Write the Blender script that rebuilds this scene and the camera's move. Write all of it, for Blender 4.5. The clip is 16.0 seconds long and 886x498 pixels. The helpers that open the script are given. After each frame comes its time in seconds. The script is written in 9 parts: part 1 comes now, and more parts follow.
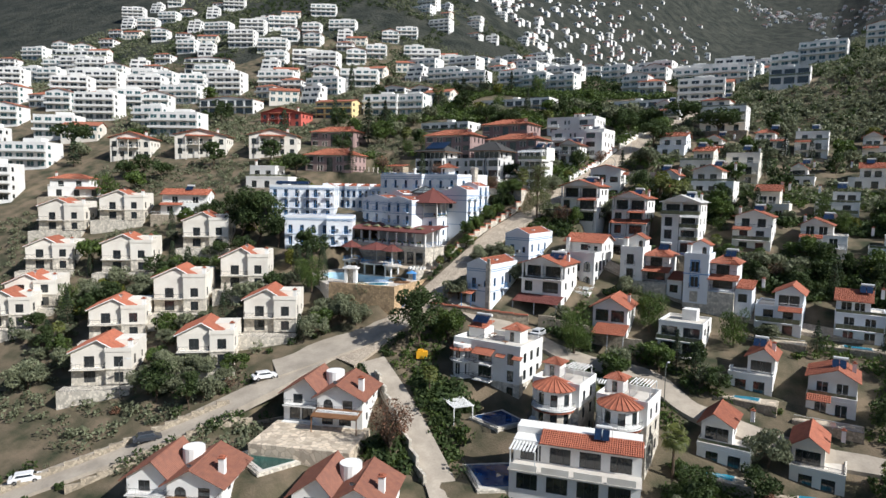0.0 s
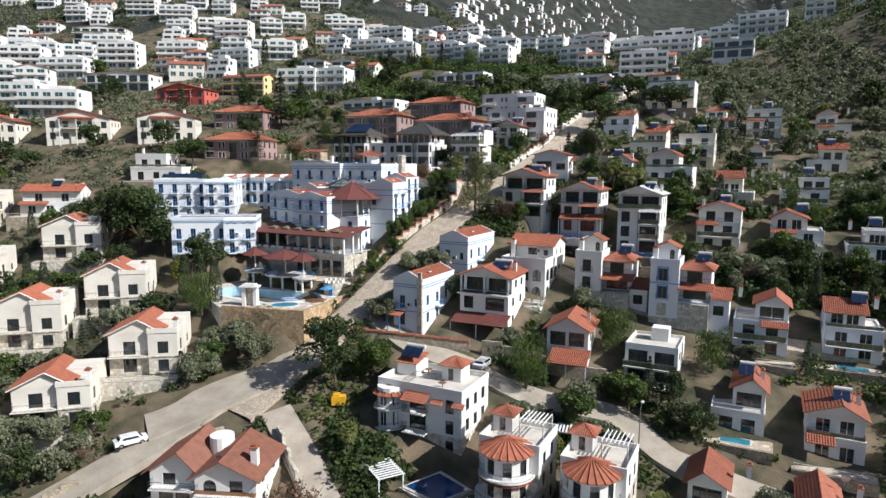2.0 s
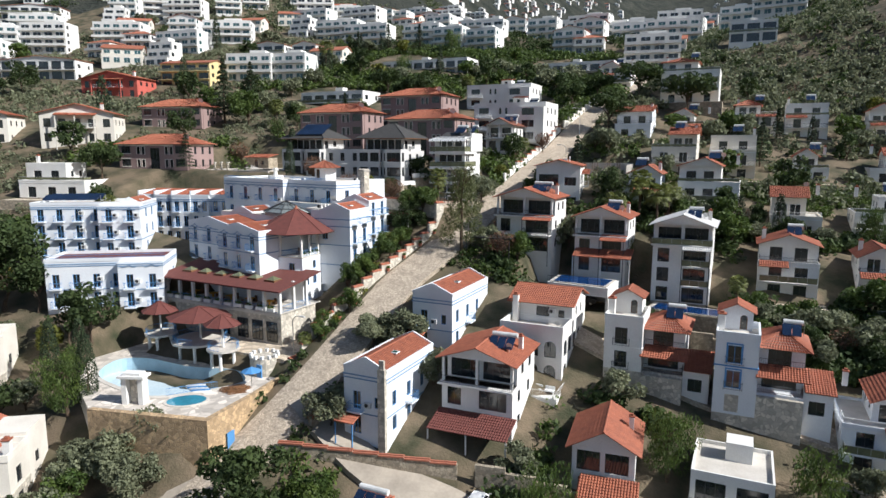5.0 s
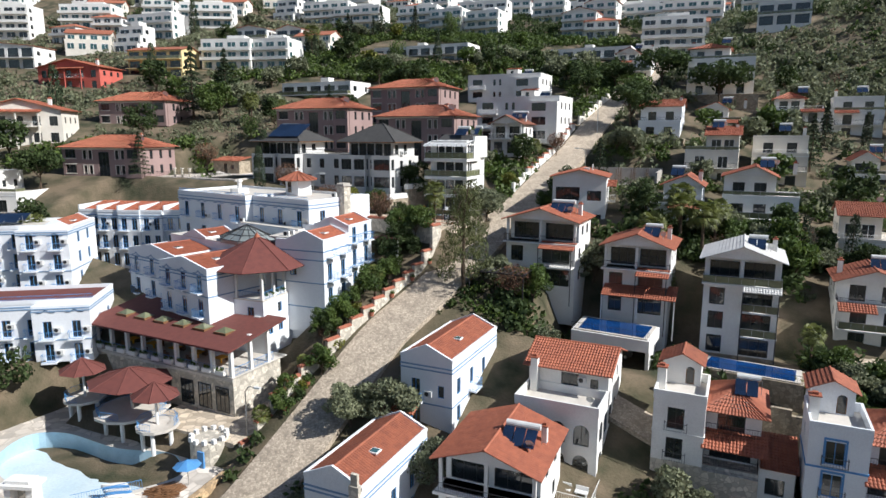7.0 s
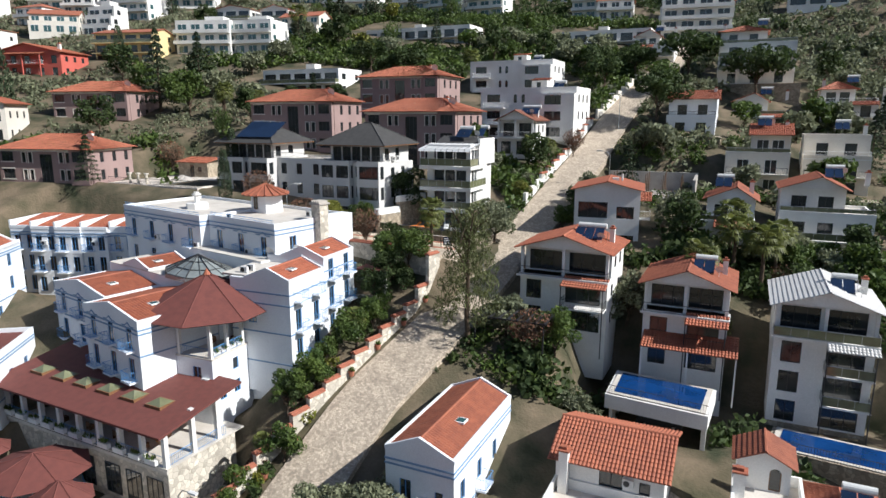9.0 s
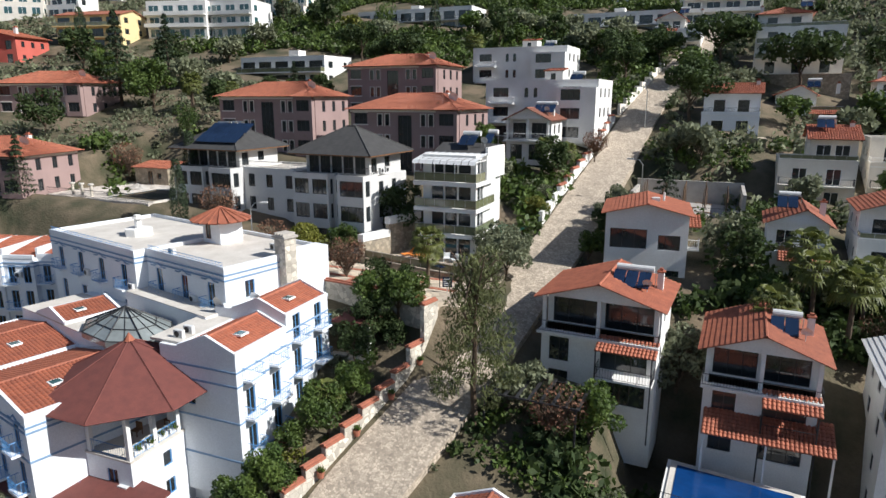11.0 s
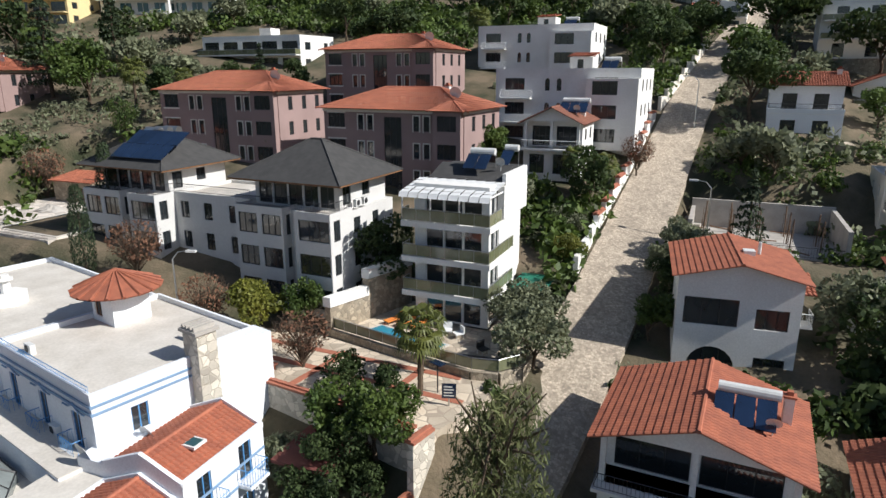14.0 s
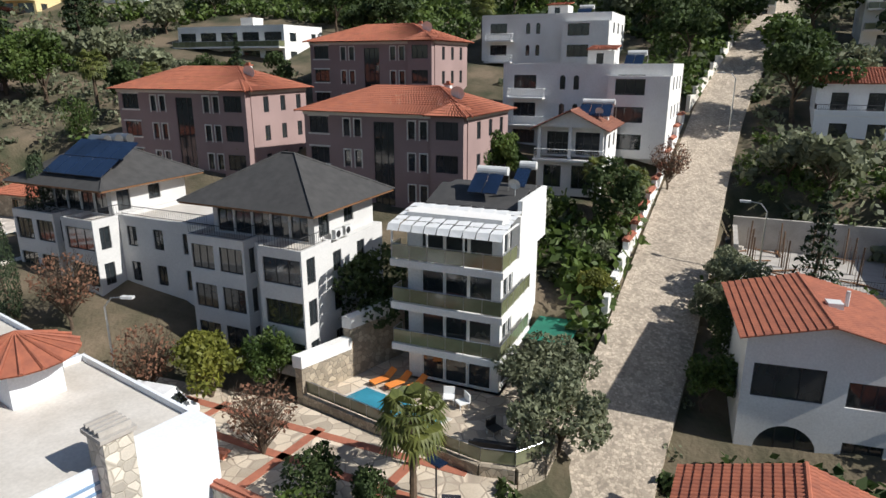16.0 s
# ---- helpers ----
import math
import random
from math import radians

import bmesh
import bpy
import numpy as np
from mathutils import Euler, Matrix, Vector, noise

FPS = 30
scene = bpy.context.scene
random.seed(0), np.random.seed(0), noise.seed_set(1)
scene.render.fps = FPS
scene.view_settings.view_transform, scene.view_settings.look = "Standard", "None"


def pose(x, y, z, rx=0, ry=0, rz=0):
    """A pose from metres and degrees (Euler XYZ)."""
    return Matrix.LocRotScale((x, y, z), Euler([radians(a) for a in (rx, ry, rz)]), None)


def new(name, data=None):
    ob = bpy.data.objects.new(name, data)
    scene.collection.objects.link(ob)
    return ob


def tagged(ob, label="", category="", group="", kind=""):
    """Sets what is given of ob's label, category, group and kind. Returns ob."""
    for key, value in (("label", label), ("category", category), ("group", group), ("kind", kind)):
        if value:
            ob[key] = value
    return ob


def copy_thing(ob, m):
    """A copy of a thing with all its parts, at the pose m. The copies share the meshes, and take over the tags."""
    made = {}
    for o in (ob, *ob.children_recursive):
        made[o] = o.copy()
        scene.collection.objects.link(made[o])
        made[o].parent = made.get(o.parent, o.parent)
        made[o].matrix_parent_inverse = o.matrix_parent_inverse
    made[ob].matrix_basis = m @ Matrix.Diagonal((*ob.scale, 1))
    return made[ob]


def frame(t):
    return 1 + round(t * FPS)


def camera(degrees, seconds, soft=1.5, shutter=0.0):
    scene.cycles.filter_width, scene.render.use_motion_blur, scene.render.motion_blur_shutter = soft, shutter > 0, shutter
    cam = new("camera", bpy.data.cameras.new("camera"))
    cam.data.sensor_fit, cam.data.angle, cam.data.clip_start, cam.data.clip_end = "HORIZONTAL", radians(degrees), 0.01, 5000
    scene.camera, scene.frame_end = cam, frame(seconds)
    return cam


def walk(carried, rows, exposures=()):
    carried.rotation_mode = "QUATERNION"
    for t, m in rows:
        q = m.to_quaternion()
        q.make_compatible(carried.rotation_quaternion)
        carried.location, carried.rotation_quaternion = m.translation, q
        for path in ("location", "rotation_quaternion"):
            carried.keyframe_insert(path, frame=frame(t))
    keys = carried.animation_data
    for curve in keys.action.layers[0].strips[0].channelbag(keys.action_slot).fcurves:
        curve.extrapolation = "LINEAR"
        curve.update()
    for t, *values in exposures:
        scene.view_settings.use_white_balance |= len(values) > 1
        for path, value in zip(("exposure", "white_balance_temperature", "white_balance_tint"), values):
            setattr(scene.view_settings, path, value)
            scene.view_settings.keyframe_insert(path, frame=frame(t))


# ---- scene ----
cam = camera(69.4, 16.0)
METRES, EYE, TILT, LEAN, TURN = 148.0, 68.3, 0.0, 0.0, 32.8
ROWS = [
    (0.0, 0.0, 0.0, 0.0, 0.11, -5.49, -1.13),
    (0.5, 0.0023, 0.0414, 0.0059, -1.29, -6.18, -0.93),
    (1.0, 0.0071, 0.0832, 0.0118, -4.15, -6.8, -0.57),
    (1.5, 0.0111, 0.1238, 0.0182, -5.57, -7.29, -0.38),
    (2.0, 0.0156, 0.1638, 0.0245, -5.87, -7.62, -0.31),
    (2.5, 0.0211, 0.2037, 0.0305, -6.51, -7.79, -0.2),
    (3.0, 0.0261, 0.2434, 0.0362, -6.99, -7.96, -0.16),
    (3.5, 0.0315, 0.2831, 0.0419, -7.23, -8.13, -0.12),
    (4.0, 0.0365, 0.3224, 0.0474, -7.38, -8.33, -0.12),
    (6.5, 0.0619, 0.5051, 0.0777, -7.64, -9.85, -0.04),
    (7.0, 0.0665, 0.537, 0.0831, -7.63, -10.22, -0.02),
    (7.5, 0.0708, 0.5677, 0.0881, -7.64, -10.61, -0.01),
    (8.0, 0.0751, 0.5974, 0.0927, -7.63, -11.0, 0.01),
    (8.5, 0.0792, 0.6265, 0.0967, -7.64, -11.37, 0.0),
    (9.0, 0.083, 0.6549, 0.101, -7.65, -11.77, 0.01),
    (11.5, 0.1017, 0.7924, 0.1195, -7.72, -13.65, 0.02),
    (12.0, 0.1052, 0.8181, 0.1226, -7.74, -14.03, 0.04),
    (12.5, 0.1085, 0.8429, 0.1254, -7.75, -14.38, 0.03),
    (13.0, 0.1118, 0.8664, 0.128, -7.75, -14.73, 0.04),
    (13.5, 0.1147, 0.8888, 0.1305, -7.78, -15.12, 0.03),
    (14.0, 0.1174, 0.91, 0.132, -7.79, -15.45, 0.03),
    (14.5, 0.12, 0.93, 0.1337, -7.83, -15.69, 0.03),
    (15.0, 0.1226, 0.9486, 0.1346, -7.83, -15.87, 0.02),
    (15.5, 0.1249, 0.966, 0.1353, -7.84, -16.05, 0.03),
    (16.0, 0.1269, 0.9819, 0.1359, -7.85, -16.24, 0.01),
]
walk(cam, [(t, pose(0, 0, EYE, TILT, LEAN, TURN) @ pose(METRES * x, METRES * y, METRES * z, 90 + pitch, roll, yaw)) for t, x, y, z, yaw, pitch, roll in ROWS],
     exposures=[(0, 0.36, 5850, 10), (9, 0.44, 5850, 10), (16, 0.3, 5950, 10)])

# ---- light ----
SUN_ROT, SUN_ELEV = 86.0, 39.0          # compass angle of the sun from +y towards +x, and its height
sun_dir = Vector((math.sin(radians(SUN_ROT)) * math.cos(radians(SUN_ELEV)), math.cos(radians(SUN_ROT)) * math.cos(radians(SUN_ELEV)), math.sin(radians(SUN_ELEV))))
world = bpy.data.worlds.new("world")
scene.world = world
world.use_nodes = True
wn = world.node_tree.nodes
sky = wn.new("ShaderNodeTexSky")
sky.sky_type = "NISHITA"
sky.sun_disc = False
sky.sun_elevation, sky.sun_rotation = radians(SUN_ELEV), radians(SUN_ROT)
wn["Background"].inputs[1].default_value = 0.062
world.node_tree.links.new(sky.outputs[0], wn["Background"].inputs[0])
sun = new("sun", bpy.data.lights.new("sun", "SUN"))
sun.data.energy, sun.data.angle, sun.data.color = 5.0, radians(0.55), (1.0, 0.93, 0.82)
sun.rotation_euler = sun_dir.to_track_quat("Z", "Y").to_euler()
sun.location = (0, 0, 300)


# ---- materials ----
def material(name, c1, c2=None, rough=0.8, scale=1.0, fine=18.0, bump=0.15, metal=0.0, island=0.0, obrand=0.0, spec=0.4, dist=0.02):
    """Procedural surface: two colours mixed by coarse noise, fine grain on top, bump from the grain."""
    m = bpy.data.materials.new(name)
    m.use_nodes = True
    n, l = m.node_tree.nodes, m.node_tree.links
    b = n["Principled BSDF"]
    b.inputs["Roughness"].default_value, b.inputs["Metallic"].default_value = rough, metal
    b.inputs["Specular IOR Level"].default_value = spec
    c2 = c2 or tuple(v * 0.8 for v in c1)
    tc = n.new("ShaderNodeTexCoord")
    geo = n.new("ShaderNodeNewGeometry")
    big = n.new("ShaderNodeTexNoise")
    big.inputs["Scale"].default_value, big.inputs["Detail"].default_value = scale, 6
    small = n.new("ShaderNodeTexNoise")
    small.inputs["Scale"].default_value, small.inputs["Detail"].default_value = fine, 4
    l.new(geo.outputs["Position"], big.inputs["Vector"])
    l.new(geo.outputs["Position"], small.inputs["Vector"])
    ramp = n.new("ShaderNodeValToRGB")
    ramp.color_ramp.elements[0].position, ramp.color_ramp.elements[1].position = 0.35, 0.68
    ramp.color_ramp.elements[0].color, ramp.color_ramp.elements[1].color = (*c1, 1), (*c2, 1)
    l.new(big.outputs["Fac"], ramp.inputs["Fac"])
    hsv = n.new("ShaderNodeHueSaturation")
    l.new(ramp.outputs["Color"], hsv.inputs["Color"])
    val = n.new("ShaderNodeMath")
    val.operation = "MULTIPLY_ADD"
    val.inputs[1].default_value, val.inputs[2].default_value = 0.36, 0.82
    l.new(small.outputs["Fac"], val.inputs[0])
    last = val
    for amount, src in ((island, geo.outputs["Random Per Island"]), (obrand, None)):
        if amount:
            if src is None:
                src = n.new("ShaderNodeObjectInfo").outputs["Random"]
            add = n.new("ShaderNodeMath")
            add.operation = "MULTIPLY_ADD"
            add.inputs[1].default_value = amount
            l.new(src, add.inputs[0])
            sub = n.new("ShaderNodeMath")
            sub.operation = "SUBTRACT"
            sub.inputs[1].default_value = amount / 2
            l.new(last.outputs[0], sub.inputs[0])
            l.new(sub.outputs[0], add.inputs[2])
            last = add
    l.new(last.outputs[0], hsv.inputs["Value"])
    l.new(hsv.outputs["Color"], b.inputs["Base Color"])
    if bump:
        bp = n.new("ShaderNodeBump")
        bp.inputs["Strength"].default_value, bp.inputs["Distance"].default_value = bump, dist
        l.new(small.outputs["Fac"], bp.inputs["Height"])
        l.new(bp.outputs["Normal"], b.inputs["Normal"])
    return m


def stone_material(name, c1, c2, joint, scale=2.6, depth=0.05):
    """Rubble stone: voronoi cells with recessed joints."""
    m = material(name, c1, c2, rough=0.9, scale=0.7, fine=14, bump=0)
    n, l = m.node_tree.nodes, m.node_tree.links
    b = n["Principled BSDF"]
    geo = n.new("ShaderNodeNewGeometry")
    edge, cell = n.new("ShaderNodeTexVoronoi"), n.new("ShaderNodeTexVoronoi")
    edge.feature = "DISTANCE_TO_EDGE"
    for v in (edge, cell):
        v.inputs["Scale"].default_value = scale
        l.new(geo.outputs["Position"], v.inputs["Vector"])
    step = n.new("ShaderNodeMapRange")
    step.inputs["From Min"].default_value, step.inputs["From Max"].default_value = 0.015, 0.07
    l.new(edge.outputs["Distance"], step.inputs["Value"])
    tint = n.new("ShaderNodeHueSaturation")
    grey = n.new("ShaderNodeSeparateColor")
    l.new(cell.outputs["Color"], grey.inputs["Color"])
    mr = n.new("ShaderNodeMapRange")
    mr.inputs["To Min"].default_value, mr.inputs["To Max"].default_value = 0.65, 1.25
    l.new(grey.outputs["Red"], mr.inputs["Value"])
    l.new(mr.outputs["Result"], tint.inputs["Value"])
    l.new(b.inputs["Base Color"].links[0].from_socket, tint.inputs["Color"])
    mix = n.new("ShaderNodeMix")
    mix.data_type = "RGBA"
    mix.inputs["A"].default_value = (*joint, 1)
    l.new(step.outputs["Result"], mix.inputs["Factor"])
    l.new(tint.outputs["Color"], mix.inputs["B"])
    l.new(mix.outputs["Result"], b.inputs["Base Color"])
    bp = n.new("ShaderNodeBump")
    bp.inputs["Strength"].default_value, bp.inputs["Distance"].default_value = 0.7, depth
    l.new(step.outputs["Result"], bp.inputs["Height"])
    l.new(bp.outputs["Normal"], b.inputs["Normal"])
    return m


def glass_material(name, colour, rough=0.06):
    m = material(name, colour, tuple(v * 0.6 for v in colour), rough=rough, scale=0.4, fine=3, bump=0, spec=0.9)
    return m


M = dict(
    white=material("white_plaster", (0.80, 0.79, 0.76), (0.72, 0.70, 0.66), scale=0.35, fine=9, bump=0.05, obrand=0.06),
    coolwhite=material("cool_white_plaster", (0.78, 0.80, 0.82), (0.71, 0.73, 0.76), scale=0.3, fine=9, bump=0.05),
    cream=material("cream_plaster", (0.76, 0.72, 0.64), (0.67, 0.62, 0.54), scale=0.4, fine=9, bump=0.05, obrand=0.08),
    yellow=material("yellow_plaster", (0.75, 0.60, 0.30), (0.68, 0.55, 0.30), scale=0.4, fine=9, bump=0.05),
    grey=material("grey_plaster", (0.62, 0.61, 0.59), (0.56, 0.55, 0.53), scale=0.3, fine=9, bump=0.05),
    pink=material("pink_plaster", (0.33, 0.232, 0.215), (0.285, 0.20, 0.185), scale=0.3, fine=9, bump=0.05),
    red=material("red_plaster", (0.55, 0.13, 0.10), (0.48, 0.11, 0.08), scale=0.3, fine=9, bump=0.05),
    tile=material("clay_roof_tile", (0.37, 0.125, 0.068), (0.27, 0.092, 0.055), rough=0.75, scale=1.3, fine=5, bump=0.2, obrand=0.3),
    tileflat=material("far_clay_roof_tile", (0.38, 0.14, 0.08), (0.30, 0.11, 0.065), rough=0.8, scale=2.5, fine=7, bump=0.5, obrand=0.3, dist=0.1),
    browntile=material("brown_roof_tile", (0.25, 0.105, 0.065), (0.19, 0.08, 0.055), rough=0.7, scale=1.2, fine=5, bump=0.2),
    maroon=material("maroon_shingle", (0.155, 0.05, 0.04), (0.125, 0.042, 0.035), rough=0.85, scale=1.5, fine=12, bump=0.3),
    slate=material("dark_shingle", (0.062, 0.06, 0.058), (0.045, 0.044, 0.043), rough=0.85, scale=1.5, fine=12, bump=0.3),
    concrete=material("concrete", (0.45, 0.42, 0.38), (0.36, 0.33, 0.29), scale=0.8, fine=8, bump=0.2),
    terrace=material("terrace_screed", (0.62, 0.58, 0.52), (0.52, 0.48, 0.42), scale=0.5, fine=6, bump=0.1),
    road=material("worn_concrete_road", (0.42, 0.365, 0.295), (0.30, 0.26, 0.21), rough=0.9, scale=0.35, fine=3.0, bump=0.3),
    soil=material("dry_soil", (0.17, 0.13, 0.085), (0.034, 0.04, 0.018), rough=0.95, scale=0.22, fine=3.5, bump=0.5, dist=0.2),
    maquis=material("maquis_scrub", (0.010, 0.015, 0.010), (0.048, 0.05, 0.038), rough=0.95, scale=0.06, fine=0.35, bump=0.9, dist=3.0),
    stone=stone_material("rubble_stone", (0.42, 0.36, 0.27), (0.36, 0.30, 0.22), (0.26, 0.22, 0.17)),
    palestone=stone_material("pale_cut_stone", (0.62, 0.57, 0.48), (0.55, 0.50, 0.42), (0.42, 0.38, 0.31), scale=2.0, depth=0.03),
    flag=stone_material("flagstone_paving", (0.62, 0.53, 0.41), (0.53, 0.44, 0.33), (0.38, 0.31, 0.24), scale=1.1, depth=0.02),
    cobble=stone_material("street_setts", (0.50, 0.42, 0.325), (0.37, 0.31, 0.24), (0.29, 0.24, 0.185), scale=5.0, depth=0.015),
    paledeck=stone_material("pale_deck_paving", (0.66, 0.60, 0.53), (0.58, 0.52, 0.45), (0.46, 0.41, 0.35), scale=0.9, depth=0.01),
    honey=stone_material("honey_cut_stone", (0.52, 0.37, 0.21), (0.44, 0.31, 0.18), (0.33, 0.24, 0.15), scale=2.2, depth=0.03),
    pooltile_pale=material("pale_blue_pool_tile", (0.42, 0.58, 0.68), (0.34, 0.50, 0.60), rough=0.35, scale=0.6, fine=6, bump=0.02),
    brick=material("red_brick_edging", (0.40, 0.15, 0.09), (0.32, 0.12, 0.075), scale=2, fine=10, bump=0.2),
    glass=glass_material("window_glass", (0.028, 0.034, 0.038)),
    domeglass=glass_material("pale_skylight_glass", (0.30, 0.33, 0.32), rough=0.15),
    tealglass=glass_material("teal_glass", (0.05, 0.12, 0.13)),
    railglass=glass_material("green_rail_glass", (0.20, 0.21, 0.12), rough=0.1),
    iron=material("black_iron", (0.03, 0.03, 0.032), rough=0.5, bump=0),
    steel=material("steel", (0.55, 0.55, 0.54), rough=0.3, metal=0.9, bump=0),
    blue=material("blue_paint", (0.10, 0.28, 0.56), (0.08, 0.23, 0.48), rough=0.5, bump=0),
    band=material("blue_grey_moulding", (0.22, 0.33, 0.48), (0.19, 0.29, 0.43), rough=0.7, bump=0),
    paint=material("white_paint", (0.8, 0.8, 0.79), (0.74, 0.74, 0.72), rough=0.5, bump=0),
    wood=material("brown_wood", (0.22, 0.11, 0.05), (0.15, 0.075, 0.035), rough=0.6, scale=3, bump=0.1),
    water=glass_material("pool_water", (0.06, 0.30, 0.42), rough=0.04),
    palewater=material("pale_pool_floor", (0.60, 0.70, 0.74), (0.50, 0.62, 0.68), rough=0.4, scale=0.3, fine=4, bump=0.02),
    deepwater=glass_material("deep_blue_pool_water", (0.01, 0.055, 0.20), rough=0.04),
    greenwater=glass_material("green_pool_water", (0.015, 0.085, 0.075), rough=0.04),
    pooltile=material("blue_pool_tile", (0.12, 0.33, 0.55), (0.10, 0.28, 0.48), rough=0.3, bump=0),
    solar=glass_material("solar_panel", (0.012, 0.025, 0.06), rough=0.12),
    tank=material("white_tank", (0.7, 0.7, 0.68), rough=0.35, bump=0),
    orange=material("orange_canvas", (0.75, 0.27, 0.05), (0.65, 0.2, 0.04), bump=0),
    yellowpaint=material("yellow_paint", (0.8, 0.42, 0.02), rough=0.5, bump=0),
    bark=material("bark", (0.12, 0.085, 0.055), (0.07, 0.05, 0.035), rough=0.95, scale=3, fine=12, bump=0.6),
    canopy=material("green_shade_net", (0.02, 0.16, 0.10), (0.015, 0.12, 0.08), rough=0.8, fine=30, bump=0.3),
    rust=material("rusty_scaffold", (0.16, 0.10, 0.06), rough=0.8, bump=0.1),
    carwhite=material("white_car_paint", (0.8, 0.8, 0.8), rough=0.25, bump=0),
    cardark=material("dark_car_paint", (0.05, 0.055, 0.065), rough=0.25, bump=0),
    rubber=material("black_rubber", (0.02, 0.02, 0.02), rough=0.8, bump=0),
    olive=material("olive_leaves", (0.239, 0.254, 0.150), (0.109, 0.126, 0.072), rough=0.7, scale=0.6, fine=2.5, bump=0, island=0.5, obrand=0.25),
    pine=material("pine_needles", (0.065, 0.094, 0.026), (0.032, 0.054, 0.017), rough=0.75, scale=0.5, fine=2.5, bump=0, island=0.5, obrand=0.25),
    leaf=material("green_leaves", (0.106, 0.151, 0.030), (0.049, 0.084, 0.018), rough=0.6, scale=0.5, fine=2.5, bump=0, island=0.55, obrand=0.3),
    lime=material("yellow_green_leaves", (0.194, 0.194, 0.030), (0.097, 0.116, 0.019), rough=0.6, scale=0.5, fine=2.5, bump=0, island=0.5, obrand=0.2),
    casuarina=material("casuarina_needles", (0.154, 0.168, 0.065), (0.074, 0.091, 0.033), rough=0.75, scale=0.6, fine=2.5, bump=0, island=0.5, obrand=0.1),
    cypress=material("cypress_leaves", (0.032, 0.050, 0.018), (0.018, 0.031, 0.012), rough=0.8, scale=0.7, fine=3, bump=0, island=0.5, obrand=0.2),
    russet=material("russet_twigs", (0.185, 0.092, 0.054), (0.116, 0.058, 0.034), rough=0.9, scale=0.8, fine=3, bump=0, island=0.5, obrand=0.2),
    frond=material("palm_fronds", (0.165, 0.180, 0.043), (0.082, 0.103, 0.024), rough=0.55, scale=0.8, fine=3, bump=0, island=0.45, obrand=0.2),
    flower=material("flowers", (0.5, 0.05, 0.08), rough=0.8, bump=0, island=0.4),
)



def let_light_through(m, share=0.35):
    """Thin leaves pass part of the light to their far side."""
    n, l = m.node_tree.nodes, m.node_tree.links
    b, out = n["Principled BSDF"], n["Material Output"]
    tr, mix = n.new("ShaderNodeBsdfTranslucent"), n.new("ShaderNodeMixShader")
    l.new(b.inputs["Base Color"].links[0].from_socket, tr.inputs["Color"])
    mix.inputs[0].default_value = share
    l.new(b.outputs[0], mix.inputs[1])
    l.new(tr.outputs[0], mix.inputs[2])
    l.new(mix.outputs[0], out.inputs["Surface"])


for leaf_kind in ("olive", "pine", "leaf", "lime", "casuarina", "frond"):
    let_light_through(M[leaf_kind])

# ---- ground shape ----
def gz(x, y):
    """Height of the hillside: a steep street side, a gentler shelf above, a higher slope to the west, the mountain behind."""
    u = x + 75
    q = float(np.interp(u, [-500, -250, -100, -20, 0, 20, 45, 75, 200], [75, 34, 11, 1.5, 0, -4, -10.5, -15, -18]))
    if y < 90:
        q *= min(1.0, max(0.45, (y - 20) / 70))
    return float(np.interp(y, [-200, 0, 40, 60, 77, 94, 116, 135, 160, 203, 250, 306, 450, 600],
                           [-10, 10, 21, 27.5, 33, 39, 49, 57.5, 67.5, 78.5, 95, 113, 160, 205])) + q


def far_z(x, y):
    """The wide relief beyond the houses."""
    z = gz(max(-575, min(125, x)), max(-200, min(600, y)))
    u = x + 75
    if x > -60:                                            # wooded spur to the east
        k = min(1, max(0, (y - 238) / 70))
        z += k * min(48, (x + 60) * 0.32)
    z += 3.0 * min(1, max(0, (x + 64) / 14)) * min(1, max(0, (y - 155) / 15)) * min(1, max(0, (262 - y) / 25))
    if y > 330 and u > -260:                               # the saddle that falls away behind the last terraces
        z -= min(1, (y - 330) / 120) * 26 * min(1, (u + 260) / 160) * (1 - 0.9 * min(1, max(0, (x + 70) / 60)))
    if y > 460:
        z -= min(60, (y - 460) * 0.25) * min(1, max(0, (u + 420) / 200))
    if u < -150 and y > 260:                               # the western hill keeps climbing
        z += (min(y, 600) - 260) * 0.16 * min(1, (-150 - u) / 150)
    d = math.hypot(x + 50, y)
    if d > 620:                                            # mountain
        k = d - 620
        z += min(k, 500) * 0.16 + max(0, k - 500) * 0.47 - max(0, k - 2200) * 0.3
        z += 40 * noise.noise(Vector((x * 0.0022, y * 0.0022, 3))) * min(1, k / 400)
    return z


PADS = [  # level yards cut into the slope: west, east, south, north, height
    (-87, -71.5, 158.6, 172, 67.7), (-99, -72.2, 151.6, 160.5, 67.2), (-108, -79.5, 101, 121, 45.9), (-96, -86, 160, 172, 67.6), (-56, -41, 145, 158, 53.4), (-40, -26, 150, 158, 53.8),
    (-82, -63, 55, 76, 28.2), (-51.5, -37, 72, 84, 27.2), (-52, -38, 84.5, 93, 31.2), (-63, -46, 186, 200, 71.0), (-104, -84, 122, 136, 54.0), (-139, -114, 138, 152, 58.3), (-89.5, -80.2, 117, 129.5, 49.4), (-96.5, -89.5, 118, 127.2, 49.4), (-103, -96.5, 117.5, 124.8, 49.4), (-138, -117, 159.5, 179, 72.4)]


def ground(x, y):
    z = far_z(x, y)
    for x0, x1, y0, y1, h in PADS:
        d = max(x0 - x, x - x1, y0 - y, y - y1)
        if d < 2.0:
            k = 1.0 if d <= 0 else 1 - d / 2.0
            z += (h - z) * k
    return z


